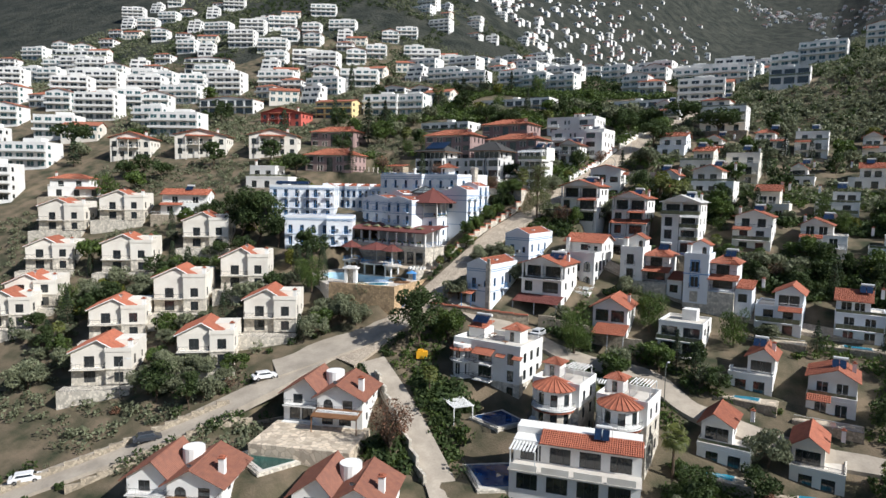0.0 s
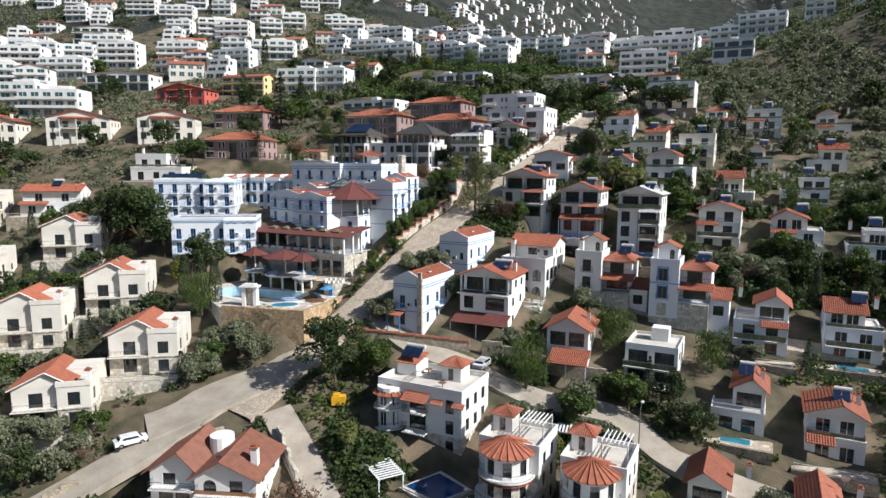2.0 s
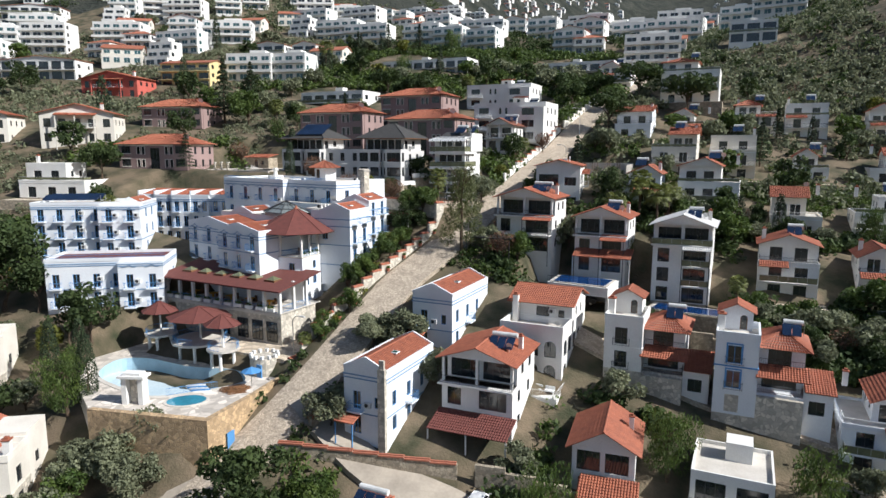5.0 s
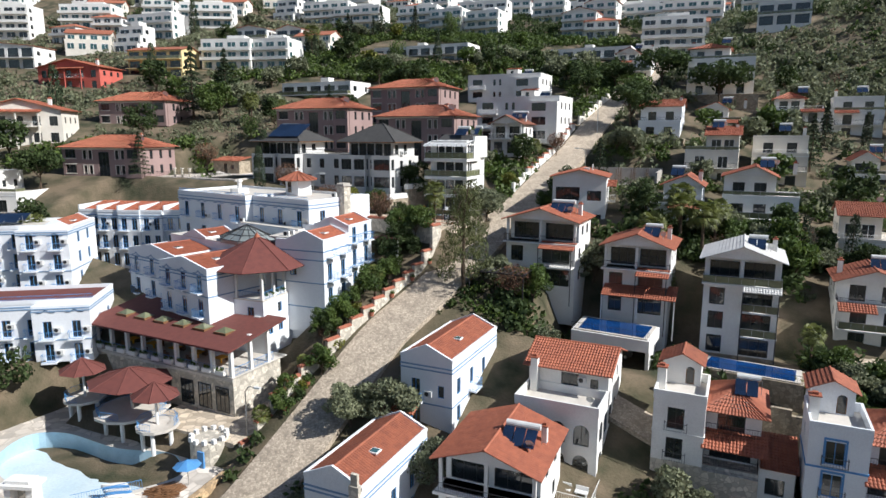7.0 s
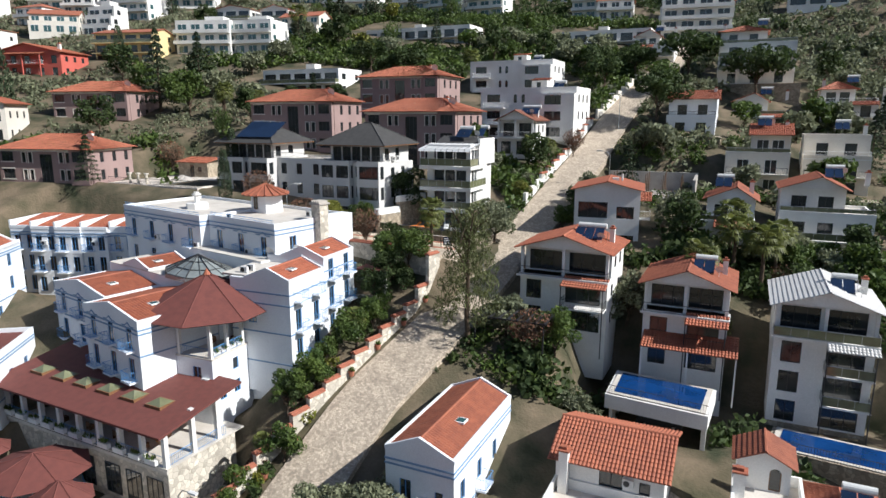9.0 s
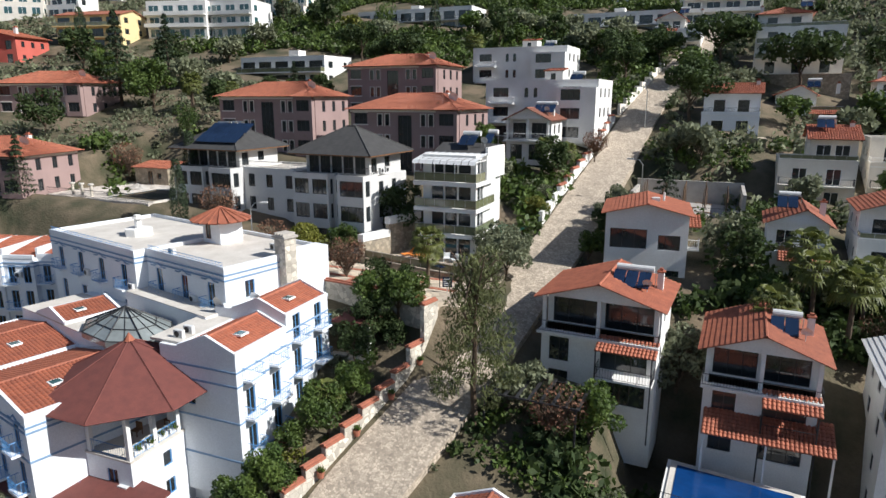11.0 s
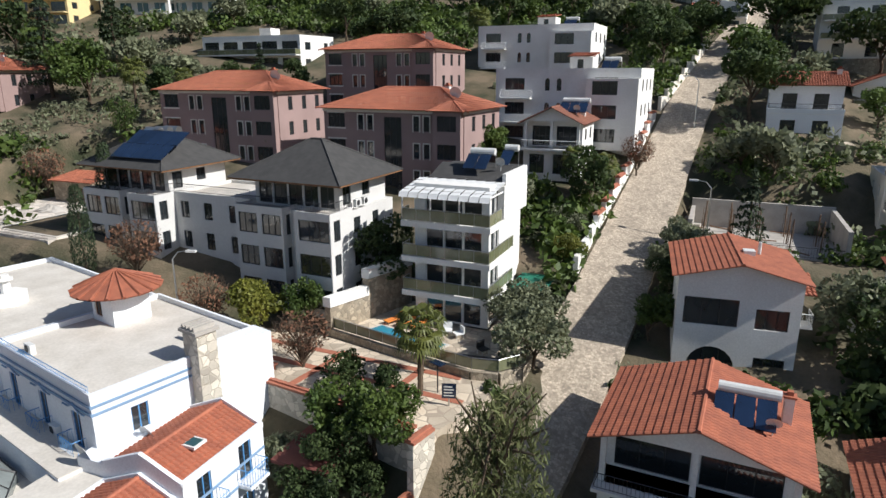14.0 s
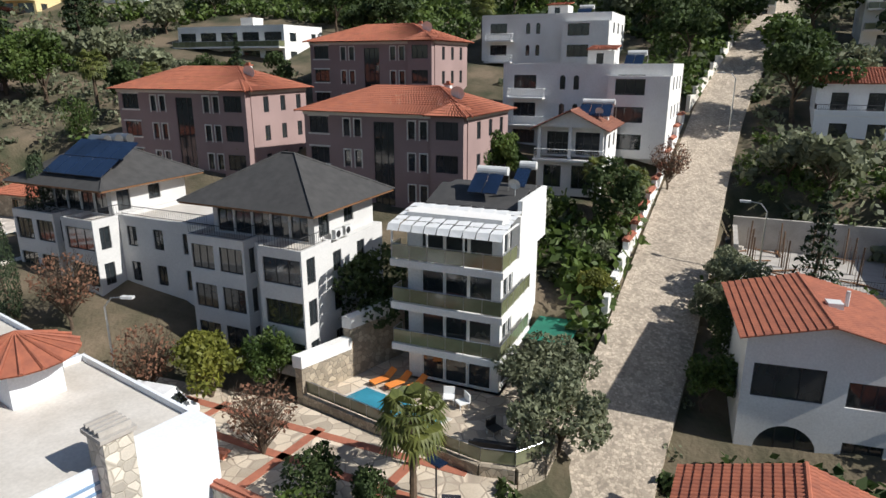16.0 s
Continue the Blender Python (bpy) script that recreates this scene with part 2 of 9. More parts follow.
# ---- mesh building ----
class Mesh:
    """Collects plain pieces into one mesh."""

    def __init__(self):
        self.v, self.f = [], []

    def poly(self, pts):
        n = len(self.v)
        self.v += [tuple(p) for p in pts]
        self.f.append(tuple(range(n, n + len(pts))))

    def box(self, x0, y0, z0, x1, y1, z1):
        n = len(self.v)
        self.v += [(x0, y0, z0), (x1, y0, z0), (x1, y1, z0), (x0, y1, z0), (x0, y0, z1), (x1, y0, z1), (x1, y1, z1), (x0, y1, z1)]
        self.f += [tuple(n + i for i in q) for q in ((0, 3, 2, 1), (4, 5, 6, 7), (0, 1, 5, 4), (1, 2, 6, 5), (2, 3, 7, 6), (3, 0, 4, 7))]
        return self

    def bar(self, a, b, r, r2=None, sides=6):
        """A round bar from a to b, tapering from r to r2."""
        a, b = Vector(a), Vector(b)
        q = (b - a).to_track_quat("Z", "Y")
        n = len(self.v)
        for p, rr in ((a, r), (b, r if r2 is None else r2)):
            for i in range(sides):
                t = 2 * math.pi * i / sides
                self.v.append(tuple(p + q @ Vector((rr * math.cos(t), rr * math.sin(t), 0))))
        self.f += [(n + i, n + (i + 1) % sides, n + sides + (i + 1) % sides, n + sides + i) for i in range(sides)]
        self.f += [tuple(n + i for i in reversed(range(sides))), tuple(n + sides + i for i in range(sides))]
        return self

    def prism(self, pts, z0, z1):
        """An upright prism over an outline given counter-clockwise."""
        n, k = len(self.v), len(pts)
        self.v += [(p[0], p[1], z0) for p in pts] + [(p[0], p[1], z1) for p in pts]
        self.f += [(n + i, n + (i + 1) % k, n + k + (i + 1) % k, n + k + i) for i in range(k)]
        self.f += [tuple(n + i for i in reversed(range(k))), tuple(n + k + i for i in range(k))]
        return self

    def cone(self, pts, z0, top):
        n, k = len(self.v), len(pts)
        self.v += [(p[0], p[1], z0) for p in pts] + [tuple(top)]
        self.f += [(n + i, n + (i + 1) % k, n + k) for i in range(k)] + [tuple(n + i for i in reversed(range(k)))]
        return self

    def data(self, name, mat, smooth=False):
        me = bpy.data.meshes.new(name)
        me.from_pydata(self.v, [], self.f)
        me.materials.append(mat)
        if smooth:
            me.polygons.foreach_set("use_smooth", [True] * len(me.polygons))
        return me


def part(name, mesh, mat, parent, label="", at=None, turn=0.0, smooth=False):
    """Links a mesh (or shared mesh data) as one part under a thing or a part."""
    me = mesh.data(name, mat, smooth) if isinstance(mesh, Mesh) else mesh
    ob = new(name, me)
    ob.parent = parent
    if at:
        ob.location = at
    ob.rotation_euler = (0, 0, turn)
    if label:
        ob["label"] = label
    return ob


def thing(name, x, y, z, ang, label, category, group="", kind=""):
    ob = new(name)
    ob.location, ob.rotation_euler = (x, y, z), (0, 0, radians(ang))
    ob.empty_display_size = 0.5
    return tagged(ob, label, category, group, kind)


def ring(cx, cy, rx, ry, n, start=0.0):
    return [(cx + rx * math.cos(start + 2 * math.pi * i / n), cy + ry * math.sin(start + 2 * math.pi * i / n)) for i in range(n)]


WINDOWS = {}


def window_data(w, h, style):
    """Shared frame and pane of a window, origin at its lower left outer corner, facing -y."""
    key = (round(w, 2), round(h, 2), style)
    if key not in WINDOWS:
        fr, t = Mesh(), 0.07
        y0, y1 = 0.08, 0.16
        fr.box(0, y0, 0, t, y1, h).box(w - t, y0, 0, w, y1, h).box(t, y0, 0, w - t, y1, t).box(t, y0, h - t, w - t, y1, h)
        n = 1 if w < 0.9 or style == "single" else 2 if w < 2.0 else max(3, round(w / 1.2))
        for i in range(1, n):
            fr.box(w * i / n - t * 0.5, y0 + 0.01, t, w * i / n + t * 0.5, y1 - 0.01, h - t)
        pane = Mesh().box(t * 0.5, 0.115, t * 0.5, w - t * 0.5, 0.13, h - t * 0.5)
        mat = {"blue": M["blue"], "white": M["paint"], "dark": M["iron"], "teal": M["paint"], "wood": M["wood"], "single": M["paint"]}[style]
        WINDOWS[key] = (fr.data("window", mat), pane.data("pane", M["tealglass" if style == "teal" else "glass"]))
    return WINDOWS[key]


def add_window(parent, x, y, z, turn, w, h, style):
    fr, pane = window_data(w, h, style)
    win = part("window", fr, None, parent, at=(x, y, z), turn=turn)
    part("pane", pane, None, win)


def face_cells(length, z0, z1, rects):
    us = sorted({0, length, *[r[0] for r in rects], *[r[0] + r[2] for r in rects]})
    zs = sorted({z0, z1, *[r[1] for r in rects], *[r[1] + r[3] for r in rects]})
    for a, b in zip(us, us[1:]):
        for c, d in zip(zs, zs[1:]):
            m, k = (a + b) / 2, (c + d) / 2
            if not any(r[0] < m < r[0] + r[2] and r[1] < k < r[1] + r[3] for r in rects):
                yield a, c, b, d


def block(root, mat, u0, v0, z0, w, d, h, front=(), right=(), left=(), back=(), style="white", name="wall", deep=0.22, simple=False):
    """A storey block with real openings: walls with reveals, a closed top, a window in each opening.
    Openings are (along, up from the block's foot, width, height)."""
    me = Mesh()
    sides = (((u0, v0), (1, 0), w, front, 0.0), ((u0 + w, v0), (0, 1), d, right, math.pi / 2),
             ((u0 + w, v0 + d), (-1, 0), w, back, math.pi), ((u0, v0 + d), (0, -1), d, left, -math.pi / 2))
    for (ox, oy), (dx, dy), length, rects, turn in sides:
        rects = [(r[0], z0 + r[1], r[2], r[3]) for r in rects if r[0] >= 0.02 and r[0] + r[2] <= length - 0.02 and r[1] + r[3] <= h - 0.02]
        nx, ny = -dy, dx                                   # inwards

        def p(a, z, inn=0.0):
            return (ox + dx * a + nx * inn, oy + dy * a + ny * inn, z)
        for a, c, b, e in face_cells(length, z0, z0 + h, rects):
            me.poly((p(a, c), p(b, c), p(b, e), p(a, e)))
        for a, c, ww, hh in rects:
            b, e = a + ww, c + hh
            me.poly((p(a, c), p(a, c, deep), p(b, c, deep), p(b, c)))
            me.poly((p(a, e), p(b, e), p(b, e, deep), p(a, e, deep)))
            me.poly((p(a, c), p(a, e), p(a, e, deep), p(a, c, deep)))
            me.poly((p(b, c), p(b, c, deep), p(b, e, deep), p(b, e)))
            if round(ww * 100) % 10 == 1:                  # an arched head: spandrels close the corners
                pts = [(a + ww / 2 - ww / 2 * math.cos(math.pi * i / 10), e - ww / 2 + ww / 2 * math.sin(math.pi * i / 10)) for i in range(11)]
                for i in range(10):
                    (a0, c0), (a1, c1) = pts[i], pts[i + 1]
                    me.poly((p(a0, c0), p(a1, c1), p(a1, e), p(a0, e)))
                    me.poly((p(a0, c0, deep), p(a1, c1, deep), p(a1, c1), p(a0, c0)))
            q = p(a, c)
            if simple:
                part("window", window_data(ww, hh, style)[1], None, root, at=q, turn=turn)
            else:
                add_window(root, q[0], q[1], q[2], turn, ww, hh, style)
    me.poly(((u0, v0, z0 + h), (u0 + w, v0, z0 + h), (u0 + w, v0 + d, z0 + h), (u0, v0 + d, z0 + h)))
    return part(name, me, M[mat], root)


def rows(length, storeys, n, ww, wh, sill=0.0, sh=2.9, margin=0.6, first=0.0):
    """Openings in even rows: n a storey."""
    out = []
    for s in storeys:
        for i in range(n):
            out.append((margin + (length - 2 * margin) * (i + 0.5) / n - ww / 2, first + s * sh + sill + 0.12, ww, wh))
    return out


def parapet(root, mat, u0, v0, z, w, d, h=0.9, t=0.2, floor="terrace"):
    me = Mesh()
    me.box(u0, v0, z, u0 + w, v0 + t, z + h).box(u0, v0 + d - t, z, u0 + w, v0 + d, z + h)
    me.box(u0, v0 + t, z, u0 + t, v0 + d - t, z + h).box(u0 + w - t, v0 + t, z, u0 + w, v0 + d - t, z + h)
    part("parapet", me, M[mat], root)
    if floor:
        part("roof_terrace", Mesh().box(u0 + t, v0 + t, z + 0.005, u0 + w - t, v0 + d - t, z + 0.05), M[floor], root)


def rail(root, pts, z, h=0.95, style="iron", name="railing"):
    """A railing along a line of points."""
    me, gl = Mesh(), Mesh()
    for a, b in zip(pts, pts[1:]):
        a3, b3 = Vector((*a, z)), Vector((*b, z))
        length = (b3 - a3).length
        up = Vector((0, 0, h))
        me.bar(a3 + up, b3 + up, 0.03, sides=4)
        if "glass" in style:
            n = max(1, round(length / 1.3))
            for i in range(n + 1):
                p = a3.lerp(b3, i / n)
                me.bar(p, p + up, 0.025, sides=4)
            dv = (b3 - a3).normalized().cross(Vector((0, 0, 1))) * 0.008
            lo, hi = Vector((0, 0, 0.08)), Vector((0, 0, h - 0.06))
            gl.poly((a3 + lo + dv, b3 + lo + dv, b3 + hi + dv, a3 + hi + dv))
            gl.poly((b3 + lo - dv, a3 + lo - dv, a3 + hi - dv, b3 + hi - dv))
        else:
            me.bar(a3 + Vector((0, 0, 0.1)), b3 + Vector((0, 0, 0.1)), 0.02, sides=4)
            n = max(1, round(length / 0.22))
            for i in range(n + 1):
                p = a3.lerp(b3, i / n)
                me.bar(p, p + up, 0.014, sides=3)
    mat = {"iron": "iron", "blue": "blue", "white": "paint", "glass": "steel"}[style.split("_")[0]]
    ob = part(name, me, M[mat], root)
    if gl.v:
        part("rail_pane", gl, M["railglass"], ob)


def balcony(root, u, v, z, w, d, style="iron", mat="white", h=0.95):
    part("balcony_slab", Mesh().box(u, v - d, z - 0.16, u + w, v + 0.02, z), M[mat], root)
    rail(root, [(u + 0.05, v), (u + 0.05, v - d + 0.05), (u + w - 0.05, v - d + 0.05), (u + w - 0.05, v)], z, h, style)


def tile_slope(me, o, ex, ey, fine=True):
    """One tiled slope from its lower left corner o, eave vector ex, slope vector ey: rows of barrel tiles that step down to the eave."""
    o, ex, ey = Vector(o), Vector(ex), Vector(ey)
    nrm = ex.cross(ey).normalized()
    if not fine:
        th = nrm * 0.12
        me.poly((o + th, o + ex + th, o + ex + ey + th, o + ey + th))
        me.poly((o, o + ey, o + ex + ey, o + ex))
        me.poly((o, o + ex, o + ex + th, o + th))
        me.poly((o + ex, o + ex + ey, o + ex + ey + th, o + ex + th))
        me.poly((o + ey, o, o + th, o + ey + th))
        return
    nc, nr = max(2, round(ex.length / 0.30)), max(2, round(ey.length / 0.42))
    prof = ((0.0, 0.02), (0.25, 0.09), (0.5, 0.115), (0.75, 0.09))
    cols = [((i + a) / nc, b) for i in range(nc) for a, b in prof] + [(1.0, 0.02)]
    base, k = len(me.v), len(cols)
    for r in range(nr):
        for f, lift in ((r / nr, 0.055), ((r + 1) / nr, 0.0)):
            for a, b in cols:
                me.v.append(tuple(o + ex * a + ey * f + nrm * (b + lift)))
    for r in range(nr * 2 - 1):
        s = base + r * k
        me.f += [(s + i, s + i + 1, s + k + i + 1, s + k + i) for i in range(k - 1)]
    me.poly((o, o + ey, o + ex + ey, o + ex))
    top = nrm * 0.07
    me.poly((o, o + ex, o + ex + top, o + top))
    me.poly((o + ex, o + ex + ey, o + ex + ey + top, o + ex + top))
    me.poly((o + ey, o, o + top, o + ey + top))


def gable(root, u0, v0, z, w, d, rise, along="v", over=0.45, mat="tile", wall="white", fine=True, peak=0.5):
    """A pitched roof; along: the ridge's direction. The end walls close the triangle."""
    me, gw = Mesh(), Mesh()
    if along == "v":
        r = u0 + w * peak
        sl, sr = rise / (w * peak), rise / (w * (1 - peak))
        tile_slope(me, (u0 - over, v0 + d + over, z - sl * over), (0, -(d + 2 * over), 0), (r - u0 + over, 0, rise + sl * over), fine)
        tile_slope(me, (u0 + w + over, v0 - over, z - sr * over), (0, d + 2 * over, 0), (r - u0 - w - over, 0, rise + sr * over), fine)
        me.bar((r, v0 - over, z + rise + 0.06), (r, v0 + d + over, z + rise + 0.06), 0.12, sides=6)
        e0, e1 = [(u0, v0, z), (u0 + w, v0, z), (r, v0, z + rise - 0.02)], [(u0, v0 + d, z), (u0 + w, v0 + d, z), (r, v0 + d, z + rise - 0.02)]
    else:
        r = v0 + d * peak
        sl, sr = rise / (d * peak), rise / (d * (1 - peak))
        tile_slope(me, (u0 - over, v0 - over, z - sl * over), (w + 2 * over, 0, 0), (0, r - v0 + over, rise + sl * over), fine)
        tile_slope(me, (u0 + w + over, v0 + d + over, z - sr * over), (-(w + 2 * over), 0, 0), (0, r - v0 - d - over, rise + sr * over), fine)
        me.bar((u0 - over, r, z + rise + 0.06), (u0 + w + over, r, z + rise + 0.06), 0.12, sides=6)
        e1, e0 = [(u0, v0, z), (u0, v0 + d, z), (u0, r, z + rise - 0.02)], [(u0 + w, v0, z), (u0 + w, v0 + d, z), (u0 + w, r, z + rise - 0.02)]
    gw.v = e0 + e1
    gw.f = [(0, 1, 2), (5, 4, 3), (1, 4, 5, 2), (3, 0, 2, 5)]
    part("roof", me, M[mat], root)
    part("gable_wall", gw, M[wall], root)


def shed(root, u0, v0, z, w, d, rise, mat="tile", fine=True, over=0.0, name="awning_roof"):
    """A lean-to roof, low at the front."""
    me = Mesh()
    tile_slope(me, (u0 - over, v0, z), (w + 2 * over, 0, 0), (0, d, rise), fine)
    return part(name, me, M[mat], root)


def hip(root, u0, v0, z, w, d, rise, over=0.5, mat="tile", name="roof", fine=True):
    """A hipped roof; its long ridge follows the longer side."""
    u0, v0, w, d = u0 - over, v0 - over, w + 2 * over, d + 2 * over
    me = Mesh()
    if w >= d:
        a, b = (u0 + d / 2, v0 + d / 2, z + rise), (u0 + w - d / 2, v0 + d / 2, z + rise)
    else:
        a, b = (u0 + w / 2, v0 + w / 2, z + rise), (u0 + w / 2, v0 + d - w / 2, z + rise)
    c = [(u0, v0, z), (u0 + w, v0, z), (u0 + w, v0 + d, z), (u0, v0 + d, z)]
    if w >= d:
        faces = ([c[0], c[1], b, a], [c[1], c[2], b], [c[2], c[3], a, b], [c[3], c[0], a])
    else:
        faces = ([c[0], c[1], a], [c[1], c[2], b, a], [c[2], c[3], b], [c[3], c[0], a, b])
    for f in faces:
        hip_face(me, f, fine)
    me.poly(c[::-1])
    for p, q in ((c[0], a), (c[3], a if w >= d else b), (c[1], b if w >= d else a), (c[2], b)):
        me.bar(p, q, 0.1, sides=5)
    if (Vector(a) - Vector(b)).length > 0.1:
        me.bar(a, b, 0.11, sides=5)
    part(name, me, M[mat], root)


def hip_face(me, f, fine):
    """A sloping face cut into tile rows, each a strip of barrel tiles clipped to the face."""
    f = [Vector(p) for p in f]
    e = f[1] - f[0]
    length = e.length
    ex = e.normalized()
    nrm = (f[1] - f[0]).cross(f[2] - f[0]).normalized()
    ey = nrm.cross(ex)
    top = max((p - f[0]).dot(ey) for p in f)
    if not fine:
        me.poly(f)
        return
    if len(f) == 3:
        la = lb = (f[2] - f[0]).dot(ex)
    else:
        la, lb = (f[3] - f[0]).dot(ex), (f[2] - f[0]).dot(ex)
    n = max(2, round(top / 0.42))
    for r in range(n):
        t0, t1 = r / n, (r + 1) / n
        x0, x1 = la * t0, length + (lb - length) * t0
        y0, y1 = la * t1, length + (lb - length) * t1
        k = max(1, round((x1 - x0) / 0.30))
        base = len(me.v)
        for (s0, s1, tt, lift) in ((x0, x1, t0, 0.055), (y0, y1, t1, 0.0)):
            for i in range(k * 2 + 1):
                me.v.append(tuple(f[0] + ex * (s0 + (s1 - s0) * i / (2 * k)) + ey * (top * tt) + nrm * (lift + (0.08 if i % 2 else 0.0))))
        m = k * 2 + 1
        me.f += [(base + i, base + i + 1, base + m + i + 1, base + m + i) for i in range(m - 1)]


def chimney(root, u, v, z, h=1.6, w=0.6, mat="white"):
    c = part("chimney", Mesh().box(u - w / 2, v - w / 2, z, u + w / 2, v + w / 2, z + h), M[mat], root)
    part("chimney_cap", Mesh().box(u - w * 0.65, v - w * 0.65, z + h, u + w * 0.65, v + w * 0.65, z + h + 0.12)
         .box(u - w * 0.3, v - w * 0.3, z + h + 0.12, u + w * 0.3, v + w * 0.3, z + h + 0.35), M["tile" if mat == "white" else mat], c)


def solar(root, u, v, z, n=2, turn=0.0, tilt=0.55):
    """Sloping water-heating panels with a tank behind."""
    base = part("solar_heater", Mesh().bar((u - 0.2, v + 0.9, z - 0.3), (u - 0.2, v + 0.9, z + 1.1), 0.03, sides=4)
                .bar((u + n * 1.0, v + 0.9, z - 0.3), (u + n * 1.0, v + 0.9, z + 1.1), 0.03, sides=4), M["steel"], root)
    for i in range(n):
        a = u - 0.3 + i * 1.02
        pa = Mesh()
        p = [Vector((a, v - 0.7, z)), Vector((a + 0.95, v - 0.7, z)), Vector((a + 0.95, v + 0.8, z + 1.0)), Vector((a, v + 0.8, z + 1.0))]
        up = Vector((0, -0.05, 0.08))
        pa.poly([q + up for q in p])
        pa.poly(p[::-1])
        for j in range(4):
            pa.poly((p[j], p[(j + 1) % 4], p[(j + 1) % 4] + up, p[j] + up))
        part("solar_panel", pa, M["solar"], base)
    part("water_tank", Mesh().bar((u - 0.2, v + 1.05, z + 1.25), (u + n * 0.95, v + 1.05, z + 1.25), 0.3, sides=12), M["tank"], base, smooth=False)


def dish(root, u, v, z, r=0.45):
    me = Mesh()
    n = 12
    c = len(me.v)
    me.v.append((u, v, z + 0.8))
    for i in range(n):
        t = 2 * math.pi * i / n
        me.v.append((u + r * math.cos(t), v - 0.18 - 0.2 * math.sin(t), z + 0.8 + r * 0.9 * math.sin(t)))
    me.f += [(c, c + 1 + i, c + 1 + (i + 1) % n) for i in range(n)]
    me.bar((u, v, z), (u, v, z + 0.8), 0.03, sides=5)
    part("satellite_dish", me, M["tank"], root)


def plinth(root, mat, u0, v0, w, d, drop=6.0, top=0.0, name="foundation"):
    """The footing that carries the house down into the slope."""
    part(name, Mesh().box(u0, v0, -drop, u0 + w, v0 + d, top), M[mat], root)


# ---- ground and roads ----
def spaced(lo, hi, mid0, mid1, step, grow=1.18):
    out = list(np.arange(mid0, mid1 + 0.01, step))
    s, v = step, mid0
    while v > lo:
        s *= grow
        v -= s
        out.insert(0, v)
    s, v = step, out[-1]
    while v < hi:
        s *= grow
        v += s
        out.append(v)
    return out


def build_ground():
    xs, ys = spaced(-3200, 3200, -260, 60, 2.5, 1.05), spaced(-900, 3600, 20, 330, 2.5, 1.05)
    me = Mesh()
    for y in ys:
        for x in xs:
            me.v.append((x, y, ground(x, y) + 0.25 * noise.noise(Vector((x * 0.15, y * 0.15, 0)))))
    k = len(xs)
    me.f = [(j * k + i, j * k + i + 1, (j + 1) * k + i + 1, (j + 1) * k + i) for j in range(len(ys) - 1) for i in range(k - 1)]
    data = me.data("ground", M["soil"], True)
    data.materials.append(M["maquis"])
    for p in data.polygons:
        c = p.center
        if math.hypot(c.x + 60, c.y) > 430 + 60 * noise.noise(Vector((c.x * 0.01, c.y * 0.01, 5))):
            p.material_index = 1
    ob = new("ground", data)
    tagged(ob, "dry stony hillside with scrub between the houses", "ground", kind="structure")


ROADS = []


def road(name, pts, width, mat, label, lift=0.35):
    """A paved strip along a line of points, laid over the slope, with kerb sides."""
    line = []
    for a, b in zip(pts, pts[1:]):
        n = max(1, int(math.dist(a, b) / 2))
        line += [(a[0] + (b[0] - a[0]) * i / n, a[1] + (b[1] - a[1]) * i / n) for i in range(n)]
    line.append(pts[-1])
    for _ in range(3):
        line = [line[0]] + [((line[i - 1][0] + 2 * line[i][0] + line[i + 1][0]) / 4, (line[i - 1][1] + 2 * line[i][1] + line[i + 1][1]) / 4) for i in range(1, len(line) - 1)] + [line[-1]]
    me = Mesh()
    for i, (x, y) in enumerate(line):
        a, b = line[max(0, i - 1)], line[min(len(line) - 1, i + 1)]
        dx, dy = b[0] - a[0], b[1] - a[1]
        s = math.hypot(dx, dy)
        nx, ny = -dy / s, dx / s
        zc = far_z(x, y) + lift
        for k in (-0.5, -0.25, 0, 0.25, 0.5):
            px, py = x + nx * width * k, y + ny * width * k
            z = 0.35 * zc + 0.65 * (far_z(px, py) + lift)
            if abs(k) == 0.5:
                me.v.append((px, py, z - 1.2)) if k < 0 else None
            me.v.append((px, py, z))
            if k == 0.5:
                me.v.append((px, py, z - 1.2))
        ROADS.append((x, y, width / 2))
    m = 7
    for i in range(len(line) - 1):
        me.f += [(i * m + j + 1, i * m + j, (i + 1) * m + j, (i + 1) * m + j + 1) for j in range(m - 1)]
    ob = new(name, me.data(name, M[mat], False))
    tagged(ob, label, "road", kind="structure")


build_ground()
road("road", [(-76.5, 86), (-75.2, 97), (-74.0, 106), (-73.0, 116), (-72.6, 126), (-72.2, 136), (-69.7, 148), (-68, 160), (-67.2, 175), (-67, 190), (-66.7, 203), (-66, 220), (-64, 237), (-60, 264), (-56, 300)], 5.8, "cobble", "steep worn stone-paved street climbing between houses")
road("road", [(-80, 92), (-84, 77), (-90, 60), (-98, 47), (-108, 30), (-116, 10)], 5.6, "road", "grey worn concrete lane along a stone wall")
road("road", [(-72, 89), (-63, 84), (-54, 78), (-45.5, 72), (-38, 64), (-25, 40)], 4.4, "road", "narrow concrete lane dropping between garden walls")
road("road", [(-73, 113), (-60, 108), (-50, 109), (-40, 108), (-28, 112), (-22, 107), (-8, 106), (12, 108)], 4.0, "road", "dusty lane along a retaining wall")
road("road", [(-52, 139), (-44, 137), (-30, 135), (-12, 134), (8, 137)], 3.6, "cobble", "paved alley below a pool terrace")

road("road", [(-88, 80), (-82, 89), (-77, 97), (-75, 103)], 9.0, "road", "wide worn concrete junction at the foot of the street", 0.28)
FOOT = []                                    # house footprints, to keep trees out of them


